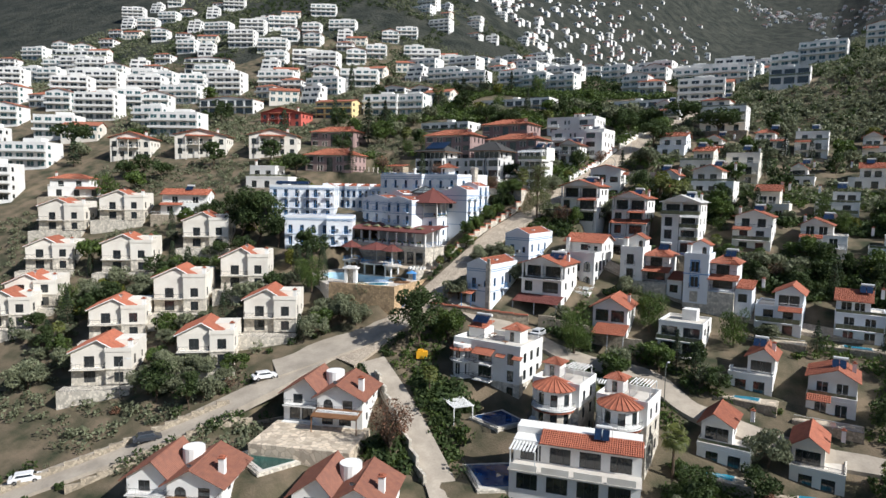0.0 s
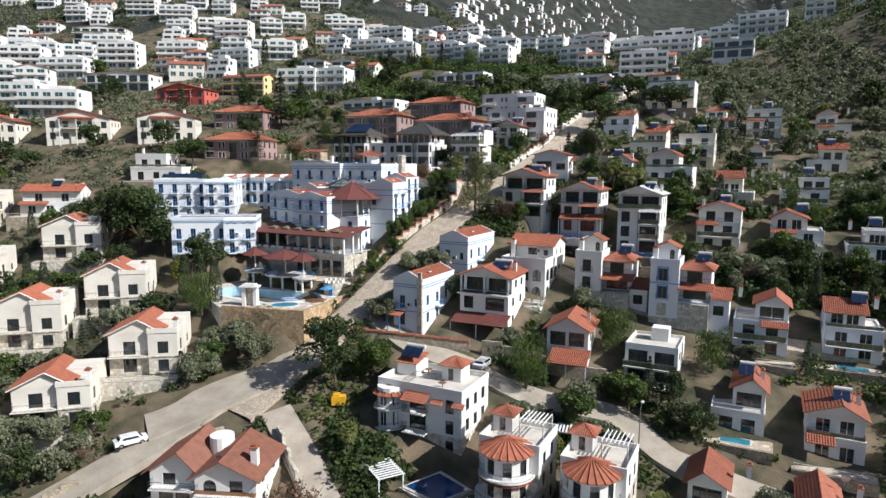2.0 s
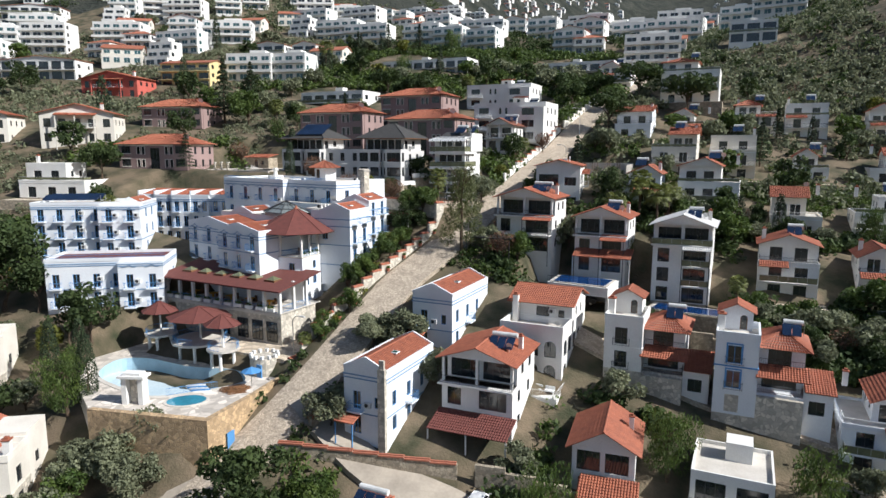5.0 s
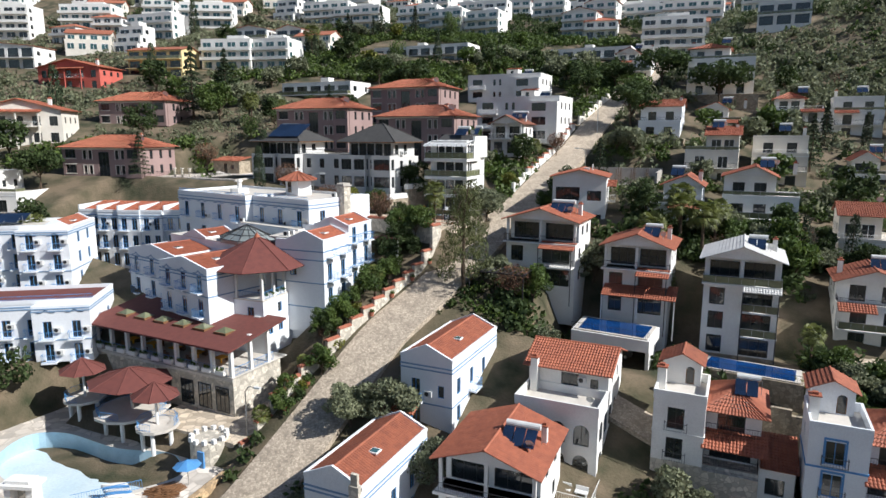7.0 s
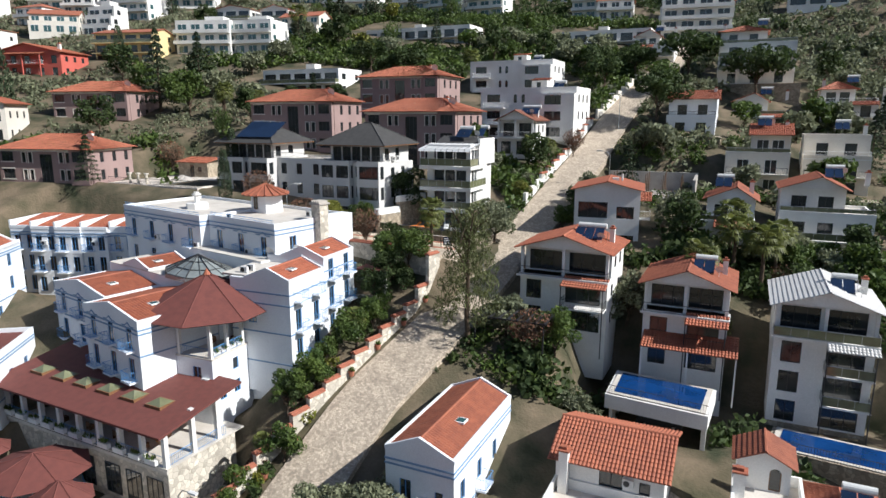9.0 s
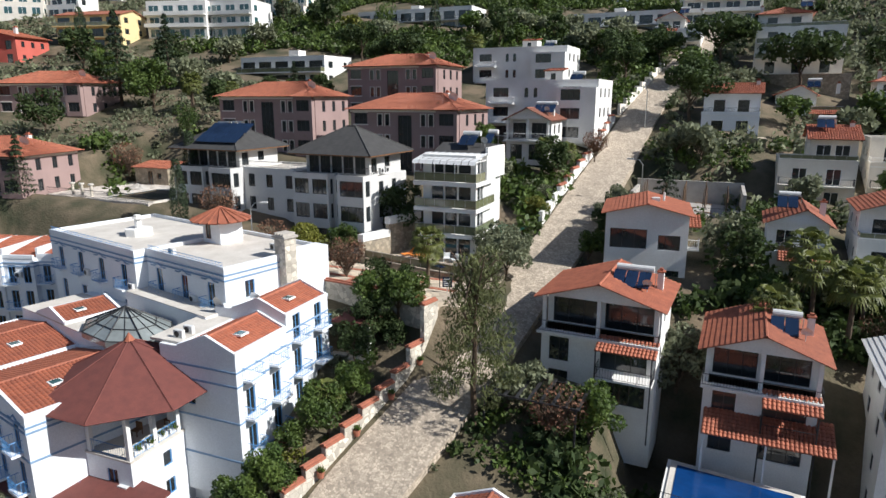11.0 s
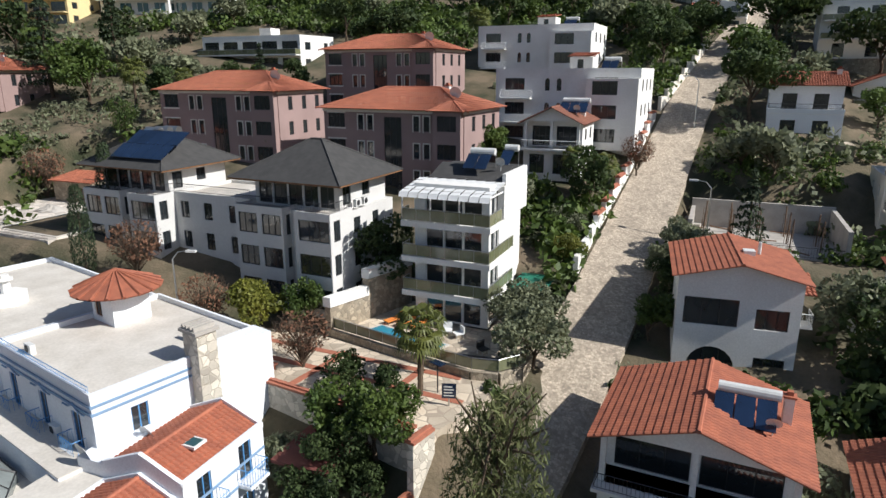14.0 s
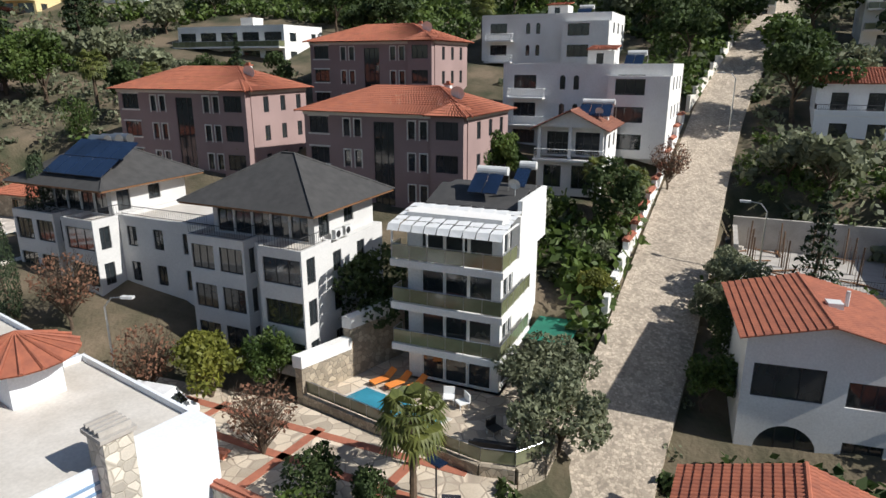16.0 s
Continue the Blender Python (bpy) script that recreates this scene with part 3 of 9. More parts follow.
def house_root(name, x, y, ang, w, d, label, category="house", z=None, group=""):
    """Origin at the front right corner, on the ground; the front faces -v."""
    a = radians(ang)
    for i in (0.1, 0.5, 0.9):
        for j in (0.1, 0.5, 0.9):
            u, v = -w * i, d * j
            FOOT.append((x + u * math.cos(a) - v * math.sin(a), y + u * math.sin(a) + v * math.cos(a), max(w, d) * 0.28 + 0.6))
    return thing(name, x, y, ground(x, y) if z is None else z, ang, label, category, group)


def house_left(x, y, z, w, ang, eave, mirror=False, seed=0, wall="cream"):
    """Cream villa: gabled block with a tiled roof beside a stone-footed tower with a roof terrace."""
    rnd = random.Random(seed)
    d = 8.5
    r = house_root("villa", x, y, ang, w, d, "cream villa with red tiled gable roof and stone base", z=z - eave, group="cream hillside villas")
    wt = w * 0.42
    wg = w - wt
    drop = 4.0
    plinth(r, "palestone", -w - 0.05, -0.05, w + 0.1, d, drop, 0.0)
    low = 2.8
    # tower
    block(r, "palestone", -wt, -0.9, 0, wt, 4.6, low, front=[(wt / 2 - 0.8, 0.35, 1.6, 1.9)], right=[(1.6, 0.4, 1.2, 1.8)], style="dark")
    block(r, wall, -wt, -0.9, low, wt, 4.6, eave - low, front=[(wt / 2 - 0.8, 0.45, 1.6, 1.9)], right=[(1.6, 0.5, 1.2, 1.8)], style="dark")
    parapet(r, wall, -wt - 0.1, -1.0, eave, wt + 0.2, 4.8, 0.75)
    part("cornice", Mesh().box(-wt - 0.15, -1.05, low - 0.1, 0.12, -0.9, low + 0.08).box(-0.0, -0.9, low - 0.1, 0.12, 3.6, low + 0.08), M["palestone"], r)
    chimney(r, -0.4, 0.3, eave + 0.4, 1.5, 0.7, "white")
    block(r, wall, -wt, 3.7, 0, wt, d - 3.7, eave + 1.2, right=[(1.5, low + 0.6, 1.0, 1.3)], style="dark")
    # gabled part
    block(r, "palestone", -w, 0, 0, wg, d, low, front=[(wg / 2 - 1.0, 0.15, 2.0, 2.1)], left=[(2, 0.6, 1.1, 1.5)], style="dark")
    block(r, wall, -w, 0.0, low, wg, d, eave - low, front=[(wg / 2 - 0.9, 0.15, 1.8, 2.1)], left=[(1.5, 0.6, 1.1, 1.5), (5, 0.6, 1.1, 1.5)], style="dark")
    balcony(r, -w + 0.1, 0, low + 0.1, wg - 0.3, 1.3, "iron", wall)
    gable(r, -w, 0, eave, wg + wt * 0.45, d, 2.0 + 0.1 * rnd.random(), "v", 0.45, "tile", wall, True, 0.56)
    block(r, wall, -wt - 1.7, -0.02, eave, 0.9, 0.5, 1.3, front=[(0.15, 0.2, 0.6, 0.9)], style="dark", name="dormer_wall")
    part("barge_board", Mesh().bar((-w - 0.45, -0.45, eave - 0.32), (-w + (wg + wt * 0.45) * 0.56, -0.45, eave + 2.05), 0.1, sides=4)
         .bar((-w + (wg + wt * 0.45) * 0.56, -0.45, eave + 2.05), (-w + wg + wt * 0.45 + 0.4, -0.45, eave - 0.3), 0.1, sides=4), M["white"], r)
    if rnd.random() < 0.7:
        dish(r, -wt - 0.6, 2.0, eave + 1.6, 0.4)
    part("garden_terrace", Mesh().box(-w - 1, -4.2, -drop, 0.5, -0.95, -0.15), M["palestone"], r)
    rail(r, [(-w - 0.9, -4.1), (0.4, -4.1)], -0.15, 0.9, "iron")
    return r


def house_right(x, y, z, w, ang, eave, seed=0, wall="white", d=9.0, roof="gable", trim=None, roofmat="tile"):
    """White villa: lower storeys with balconies, a top floor set back behind a terrace under a shallow tiled roof."""
    rnd = random.Random(seed)
    r = house_root("villa", x, y, ang, w, d, f"{'white' if wall != 'cream' else 'cream'} plaster villa with terrace balconies and {'red tiled' if roof != 'flat' else 'flat'} roof", z=z - eave, group="white hillside villas")
    n = max(2, round(eave / 2.9))
    sh = eave / n
    drop = 4.5
    plinth(r, rnd.choice(["stone", wall]), -w + 0.02, 0.02, w - 0.04, d, drop, 0.0)
    style = rnd.choice(["dark", "white", "dark"])
    far = y > 200
    yard = part("yard_terrace", Mesh().box(-w - 1.5, -4.2, -5.5, 1.2, -0.02, -0.25), M["stone"], r, "rubble retaining wall under a level yard")
    part("yard_paving", Mesh().box(-w - 1.2, -3.9, -0.25, 0.9, -0.03, -0.2), M["flag"], yard)
    if not far and rnd.random() < 0.6:
        rail(r, [(-w - 1.3, -4.0), (1.0, -4.0)], -0.25, 0.9, rnd.choice(["iron", "white"]))
    if not far and rnd.random() < 0.45:
        pl = part("yard_pool", Mesh().box(-w * 0.8, -3.4, -0.2, -w * 0.2, -1.2, -0.12), M["terrace"], r)
        part("pool_water", Mesh().box(-w * 0.77, -3.2, -0.12, -w * 0.23, -1.4, -0.1), M["water"], pl)
    k = 2 if w < 9.5 else 3
    lowf = rows(w, range(n - 1), k, 1.7, 2.1, 0.0, sh)
    side = rows(d, range(n - 1), 2, 0.9, 1.3, 0.7, sh)
    arch = rnd.random() < 0.4
    block(r, wall, -w, 0, 0, w, d, sh * (n - 1), front=lowf, right=side, left=side, style=style, simple=far)
    parapet(r, wall, -w - 0.04, -0.04, sh * (n - 1), w + 0.08, d + 0.08, 0.35)
    # top floor set back
    sb = 2.4 if rnd.random() < 0.6 else 1.6
    uw = w * rnd.choice([1.0, 0.62, 0.7])
    u0 = -w if rnd.random() < 0.5 else -uw
    block(r, wall, u0 + 0.05, sb, sh * (n - 1) + 0.06, uw - 0.1, d - sb, sh - 0.06, front=rows(uw - 0.1, [0], 2, 1.7, 2.0, 0, sh), right=rows(d - sb, [0], 2, 0.9, 1.2, 0.7, sh), left=rows(d - sb, [0], 2, 0.9, 1.2, 0.7, sh), style=style, simple=far)
    rail(r, [(-w + 0.1, sb), (-w + 0.1, 0.1), (-0.1, 0.1), (-0.1, sb)], sh * (n - 1) + 0.35, 0.6, rnd.choice(["iron", "glass", "white"]))
    if roof == "gable":
        gable(r, u0, sb - 0.7, eave, uw, d - sb + 0.7, 1.5, rnd.choice("vvu"), 0.4, roofmat, wall, True, rnd.choice([0.5, 0.4, 0.6]))
    elif roof == "hip":
        hip(r, u0, sb - 0.3, eave, uw, d - sb + 0.3, 1.6, 0.5, roofmat)
    else:
        parapet(r, wall, u0, sb, eave, uw, d - sb, 0.5)
    # balconies
    for s in range(1, n - 1):
        balcony(r, -w + 0.2, 0, sh * s + 0.1, w - 0.4, 1.3, rnd.choice(["iron", "glass"]), wall)
    if rnd.random() < 0.5:
        shed(r, -w * rnd.choice([1.0, 0.5]), -1.6, sh * (n - 1) - 0.35, w * 0.5, 1.7, 0.7, roofmat)
    if n >= 2 and rnd.random() < 0.5:
        part("trim", Mesh().box(-w - 0.05, -0.05, sh * (n - 1) - 0.3, 0.05, 0, sh * (n - 1) - 0.18), M[trim or "paint"], r)
    chimney(r, rnd.choice([-0.6, -w + 0.6]), d * 0.6, eave + 0.2, 1.7, 0.55)
    if rnd.random() < 0.75:
        solar(r, -w * 0.5, sb + 2.2, eave + 1.3, 2)
    if rnd.random() < 0.5:
        dish(r, -w * 0.3, d - 2, eave + 1.2)
    return r


def house_flat(x, y, z, w, ang, eave, seed=0, wall="white", d=9.0, glaz="dark", roofed=False):
    """Modern flat-roofed block: bands of glazing behind long balconies."""
    rnd = random.Random(seed)
    r = house_root("apartment_house", x, y, ang, w, d, "white flat-roofed apartment house with glazed balconies", z=z - eave, group="flat-roofed apartment houses")
    n = max(2, round(eave / 3.0))
    sh = eave / n
    plinth(r, wall, -w + 0.02, 0.02, w - 0.04, d, 7, 0)
    for s in range(n):
        back = 1.3 * s if rnd.random() < 0.35 else 0.0
        k = max(2, round(w / 4.5))
        block(r, wall, -w, back, sh * s + (0.004 if s else 0), w, d - back, sh, front=[((w / k) * i + 0.5, 0.2, w / k - 1.0, sh - 0.75) for i in range(k)],
              right=[(1.4, 0.8, 1.6, 1.3), (d - back - 3, 0.8, 1.2, 1.3)], left=[(1.4, 0.8, 1.6, 1.3)], style=glaz, simple=y > 200)
        if s:
            part("balcony_slab", Mesh().box(-w - 0.1, back - 1.5, sh * s - 0.2, 0.1, back + 0.01, sh * s), M[wall], r)
            rail(r, [(-w, back), (-w, back - 1.4), (0, back - 1.4), (0, back)], sh * s, 0.9, rnd.choice(["glass", "iron"]))
    if roofed:
        gable(r, -w, back, eave, w, d - back, 1.3, rnd.choice("uv"), 0.4, "tileflat", wall, False)
    else:
        parapet(r, wall, -w, back, eave, w, d - back, 0.45)
        block(r, wall, -w * 0.6, d * 0.55, eave + 0.06, 2.6, 2.6, 2.0, style=glaz, name="stair_head")
    return r


LEFT = [  # corner x, y, eave z, width, turn, eave height
    (-110.0, 66.1, 37.4, 10.6, 42, 6.0), (-95.9, 77.6, 40.5, 10.2, 42, 6.0), (-92.8, 90.4, 45.5, 10.4, 36, 6.5), (-111.1, 99.5, 51.9, 10.4, 40, 7.0),
    (-121.8, 76.3, 42.4, 10.8, 46, 6.0), (-117.1, 87.4, 48.1, 10.8, 40, 7.5), (-152.3, 68.3, 41.8, 10.0, 45, 6.0), (-155.1, 75.1, 44.6, 10.8, 45, 5.5),
    (-168.1, 85.9, 51.6, 11.2, 45, 6.0), (-145.9, 93.6, 53.3, 11.8, 42, 7.0), (-135.7, 108.5, 58.8, 11.4, 40, 7.0), (-186.8, 99.0, 61.0, 12.6, 40, 7.0), (-174.8, 109.8, 63.7, 12.4, 40, 6.5)]
for i, (x, y, z, w, a, e) in enumerate(LEFT):
    house_left(x, y, z, w, a, e, seed=i)

house_right(-27.2, 180.0, 74.2, 10.5, 0, 9.5, 40, "white", 9.0, "gable")
house_right(-36.1, 198.7, 80.4, 9.0, 0, 9, 41, "cream", 9.0, "gable")
house_right(-24.7, 205.1, 79.8, 9.2, 0, 9, 42, "cream", 9.0, "flat")
house_right(-20.5, 233.8, 88.2, 9.5, 0, 8, 43, "white", 9.0, "hip")
house_right(-9.1, 236.5, 88.1, 9.3, 0, 8.5, 44, "white", 9.0, "flat")
house_right(8.7, 240.5, 86.8, 8.7, 0, 7, 45, "white", 9.0, "gable")
house_right(-47.7, 215.0, 86.3, 8.4, 0, 6.5, 46, "coolwhite", 9.0, "gable")
house_right(-35.3, 227.7, 86.0, 10.1, 0, 5.6, 47, "white", 9.0, "gable")
house_right(-10.7, 209.5, 75.9, 6.5, 0, 5.6, 48, "white", 9.0, "gable")
house_right(6.1, 214.0, 76.1, 8.9, 0, 6, 49, "white", 9.0, "gable")
house_right(-14.1, 178.1, 69.1, 7.8, 0, 7, 50, "cream", 9.0, "gable")
house_right(0.5, 182.9, 68.7, 9.4, 0, 7.4, 51, "white", 9.0, "flat")
house_right(-15.7, 159.2, 63.1, 8.0, 0, 8, 52, "white", 9.0, "gable")
house_right(-1.3, 161.9, 61.7, 9.1, 0, 7.4, 53, "white", 9.0, "gable")
house_right(10.1, 161.1, 59.5, 7.5, 0, 7.4, 54, "white", 9.0, "flat")
house_right(-7.1, 131.9, 50.0, 7.8, 0, 8, 55, "coolwhite", 9.0, "gable")
house_right(5.6, 134.5, 49.5, 7.7, 0, 7.6, 56, "coolwhite", 9.0, "gable")
house_right(-40.5, 176.0, 72.8, 9.4, 0, 6, 57, "coolwhite", 9.0, "gable")
house_right(-147.5, 140.1, 73.6, 14.2, 20, 6.5, 58, "white", 9.0, "flat")
house_right(-204.0, 114.7, 68.7, 17.0, 42, 5.6, 59, "white", 9.0, "hip")
house_right(-160.0, 120.0, 64.8, 13.0, 38, 5.6, 60, "white", 9.0, "gable")
house_right(-10.5, 99.1, 33.8, 7.3, 0, 6, 61, "white", 9.0, "gable")
house_right(1.2, 100.9, 32.8, 6.8, 0, 6, 62, "cream", 9.0, "gable")
house_right(2.0, 115.4, 39.5, 6.8, 0, 6, 63, "white", 9.0, "gable")
house_right(-9.7, 115.4, 41.1, 6.8, 0, 6, 64, "white", 9.0, "gable")

house_right(-34.5, 245.0, 101.0, 15.0, 0, 11, 65, "white", 10.0, "hip")
house_right(-60.5, 262.0, 103.0, 10.0, 0, 8, 66, "white", 9.0, "gable")

FLAT = [(-240.3, 206.6, 107.7, 28, 20, 7, True), (-115.9, 262.9, 108.1, 34, 0, 5.6, False), (-67.9, 272.6, 105.7, 25, 0, 5.6, False),
        (-128.9, 216.1, 93.6, 22, 0, 5.6, False), (-190.5, 258, 116.9, 14, 10, 6, True), (-179.7, 263.5, 117, 10, 10, 6, True), (-332.2, 267, 144.6, 28, 30, 9, True),
        (-303.9, 424.6, 191.5, 50, 15, 9, True), (-20, 306, 121, 15, 0, 7, False), (-434.6, 247, 155.9, 36, 30, 10, False)]
for i, (x, y, z, w, a, e, rf) in enumerate(FLAT):
    house_flat(x, y, z, w, a, e, 80 + i, "white", 10.0, "teal" if i == 7 else "dark", rf)


def white_block(x, y, z, w, d, ang, label):
    """Plain white apartment house: solid walls, slit windows, stepped parapets."""
    r = house_root("apartment_house", x, y, ang, w, d, label, z=z - 9.0)
    plinth(r, "white", -w + 0.02, 0.02, w - 0.04, d, 6, 0)
    fr = [(w * 0.07, 0.9 + 3 * s, 2.6, 1.5) for s in range(3)] + [(w * 0.36 + 1.5 * i, 0.9 + 3 * s, 0.61, 1.5) for s in range(3) for i in range(2)] + [(w * 0.7, 0.9 + 3 * s, 2.8, 1.6) for s in range(3)] + [(w * 0.56, 0.2, 1.6, 2.2)]
    block(r, "white", -w, 0, 0, w, d, 9.0, front=fr, right=[(1.5 + 3.2 * i, 0.9 + 3 * s, 1.0, 1.4) for s in range(3) for i in range(3)], style="dark", deep=0.5)
    block(r, "white", -w * 0.34, -1.5, 0, w * 0.34, 1.52, 8.4, front=[(0.8, 0.9 + 2.8 * s, 3.0, 1.6) for s in range(3)], style="dark", deep=0.6)
    parapet(r, "white", -w, 0, 9.0, w, d, 0.6)
    block(r, "white", -w * 0.55, d * 0.5, 9.05, 3.0, 3.0, 2.0, front=[(1, 0.1, 0.8, 1.6)], style="dark")
    shed(r, -w * 0.55 - 0.2, d * 0.5 - 0.2, 11.1, 3.4, 3.4, 0.5, "tile")
    solar(r, -w * 0.3, d * 0.5, 9.5, 2)
    for i in range(2):
        balcony(r, -w + 0.8, 0, 3.0 + 3.0 * i, 4.2, 1.2, "white", "white")


white_block(-70.2, 203.3, 87.7, 18.2, 11, 0, "plain white three-storey apartment house with slit windows")
white_block(-81.1, 226.0, 94.5, 19.0, 10, 0, "white stepped apartment house with flat roof and tanks")


# ---- details shared by the large buildings ----
def band(root, u0, v0, z, w, d, t=0.06, h=0.14, mat="band"):
    """A moulding round a block."""
    part("moulding", Mesh().box(u0 - t, v0 - t, z, u0 + w + t, v0, z + h).box(u0 + w, v0, z, u0 + w + t, v0 + d, z + h).box(u0 - t, v0, z, u0, v0 + d, z + h), M[mat], root)


def chevron(root, u, v, z, w=1.6):
    part("moulding", Mesh().bar((u - w / 2, v - 0.04, z), (u - w * 0.25, v - 0.04, z), 0.06, sides=4).bar((u - w * 0.25, v - 0.04, z), (u, v - 0.04, z + 0.35), 0.06, sides=4)
         .bar((u, v - 0.04, z + 0.35), (u + w * 0.25, v - 0.04, z), 0.06, sides=4).bar((u + w * 0.25, v - 0.04, z), (u + w / 2, v - 0.04, z), 0.06, sides=4), M["band"], root)


def skylight(root, u, v, z, s=0.9):
    f = part("skylight", Mesh().box(u - s / 2, v - s / 2, z, u + s / 2, v + s / 2, z + 0.14), M["paint"], root)
    part("pane", Mesh().box(u - s * 0.38, v - s * 0.38, z + 0.14, u + s * 0.38, v + s * 0.38, z + 0.16), M["tealglass"], f)


def aircon(root, u, v, z, turn=0.0):
    a = part("air_conditioner", Mesh().box(-0.42, -0.32, 0, 0.42, 0, 0.62), M["tank"], root, at=(u, v, z), turn=turn)
    part("fan_grille", Mesh().bar((-0.1, -0.325, 0.31), (-0.1, -0.34, 0.31), 0.24, sides=12), M["iron"], a)


def side_balcony(root, u, v, z, w, d=0.9, style="blue"):
    """A balcony on the right-hand wall, whose face is at u."""
    part("balcony_slab", Mesh().box(u - 0.02, v, z - 0.16, u + d, v + w, z), M["coolwhite"], root)
    rail(root, [(u, v + 0.05), (u + d - 0.05, v + 0.05), (u + d - 0.05, v + w - 0.05), (u, v + w - 0.05)], z, 0.95, style)


def pediment(root, u0, w, v, z, rise, t=0.22, mat="coolwhite"):
    """A gable parapet with a stepped curved head."""
    n = 14
    pts = []
    for i in range(n + 1):
        s = i / n
        k = 1 - abs(2 * s - 1)
        pts.append((u0 + w * s, z + 0.18 + rise * (0.88 * k + 0.12 * k * k * (3 - 2 * k))))
    me = Mesh()
    for (a, c), (b, e) in zip(pts, pts[1:]):
        for y, fl in ((v, 0), (v + t, 1)):
            q = ((a, y, z - 0.02), (b, y, z - 0.02), (b, y, e), (a, y, c))
            me.poly(q if not fl else q[::-1])
        me.poly(((a, v, c), (b, v, e), (b, v + t, e), (a, v + t, c)))
    me.poly(((u0, v, z), (u0, v, z + 0.18), (u0, v + t, z + 0.18), (u0, v + t, z)))
    me.poly(((u0 + w, v, z), (u0 + w, v + t, z), (u0 + w, v + t, z + 0.18), (u0 + w, v, z + 0.18)))
    part("pediment", me, M[mat], root)


def blue_roof(root, u0, v0, z, w, d, rise):
    """A tiled roof tucked behind curved white gable parapets."""
    gable(root, u0 + 0.25, v0 + 0.2, z, w - 0.5, d - 0.4, rise, "v", 0.0, "tile", "coolwhite", True)
    pediment(root, u0, w, v0 - 0.03, z, rise + 0.1)
    pediment(root, u0, w, v0 + d - 0.2, z, rise + 0.1)
    part("parapet", Mesh().box(u0 - 0.05, v0, z - 0.1, u0 + 0.2, v0 + d, z + 0.2), M["coolwhite"], root)
    part("parapet", Mesh().box(u0 + w - 0.2, v0, z - 0.1, u0 + w + 0.05, v0 + d, z + 0.2), M["coolwhite"], root)
    skylight(root, u0 + w * 0.72, v0 + d * 0.4, z + rise * 0.62)


def octagon_roof(root, u, v, z, r, rise, mat="maroon", name="roof", n=8):
    """A many-sided tent roof with raised hips and an eave board."""
    pts = ring(u, v, r, r, n, math.pi / n)
    me = Mesh().cone(pts, z, (u, v, z + rise))
    for p in pts:
        me.bar((p[0], p[1], z + 0.03), (u, v, z + rise + 0.03), 0.06, sides=4)
    for a, b in zip(pts, pts[1:] + pts[:1]):
        me.bar((*a, z - 0.05), (*b, z - 0.05), 0.08, sides=4)
    part(name, me, M[mat], root)
    part("finial", Mesh().cone(ring(u, v, 0.4, 0.4, 8), z + rise - 0.1, (u, v, z + rise + 0.55)), M["tile"], root)


def conical_tiles(root, u, v, z, r, rise, n=20, a0=0.0, a1=6.2832, name="roof"):
    """A conical roof of barrel-tile ribs."""
    me = Mesh()
    full = a1 - a0 > 6.2
    pts = [(u + r * math.cos(a0 + (a1 - a0) * i / n), v + r * math.sin(a0 + (a1 - a0) * i / n)) for i in range(n + (0 if full else 1))]
    top = (u, v, z + rise)
    for a, b in zip(pts, pts[1:] + (pts[:1] if full else [])):
        me.poly(((*a, z), (*b, z), top))
        me.poly(((*b, z - 0.06), (*a, z - 0.06), (u, v, z - 0.06)))
    for p in pts:
        me.bar((*p, z + 0.04), (u, v, z + rise + 0.05), 0.11, 0.05, sides=5)
    part(name, me, M["tile"], root)


def leaf_tuft(u, v, z, s):
    me = Mesh()
    rd = random.Random(int(abs(u * 31 + v * 17) * 10))
    for _ in range(26):
        a = Vector((u + rd.uniform(-s, s), v + rd.uniform(-s, s) * 0.5, z))
        b = a + Vector((rd.uniform(-0.2, 0.2), rd.uniform(-0.2, 0.2), rd.uniform(0.2, 0.55)))
        k = Vector((rd.uniform(-0.1, 0.1), rd.uniform(-0.1, 0.1), 0))
        m = a.lerp(b, 0.5)
        me.poly((a, m + k, b, m - k))
    return me


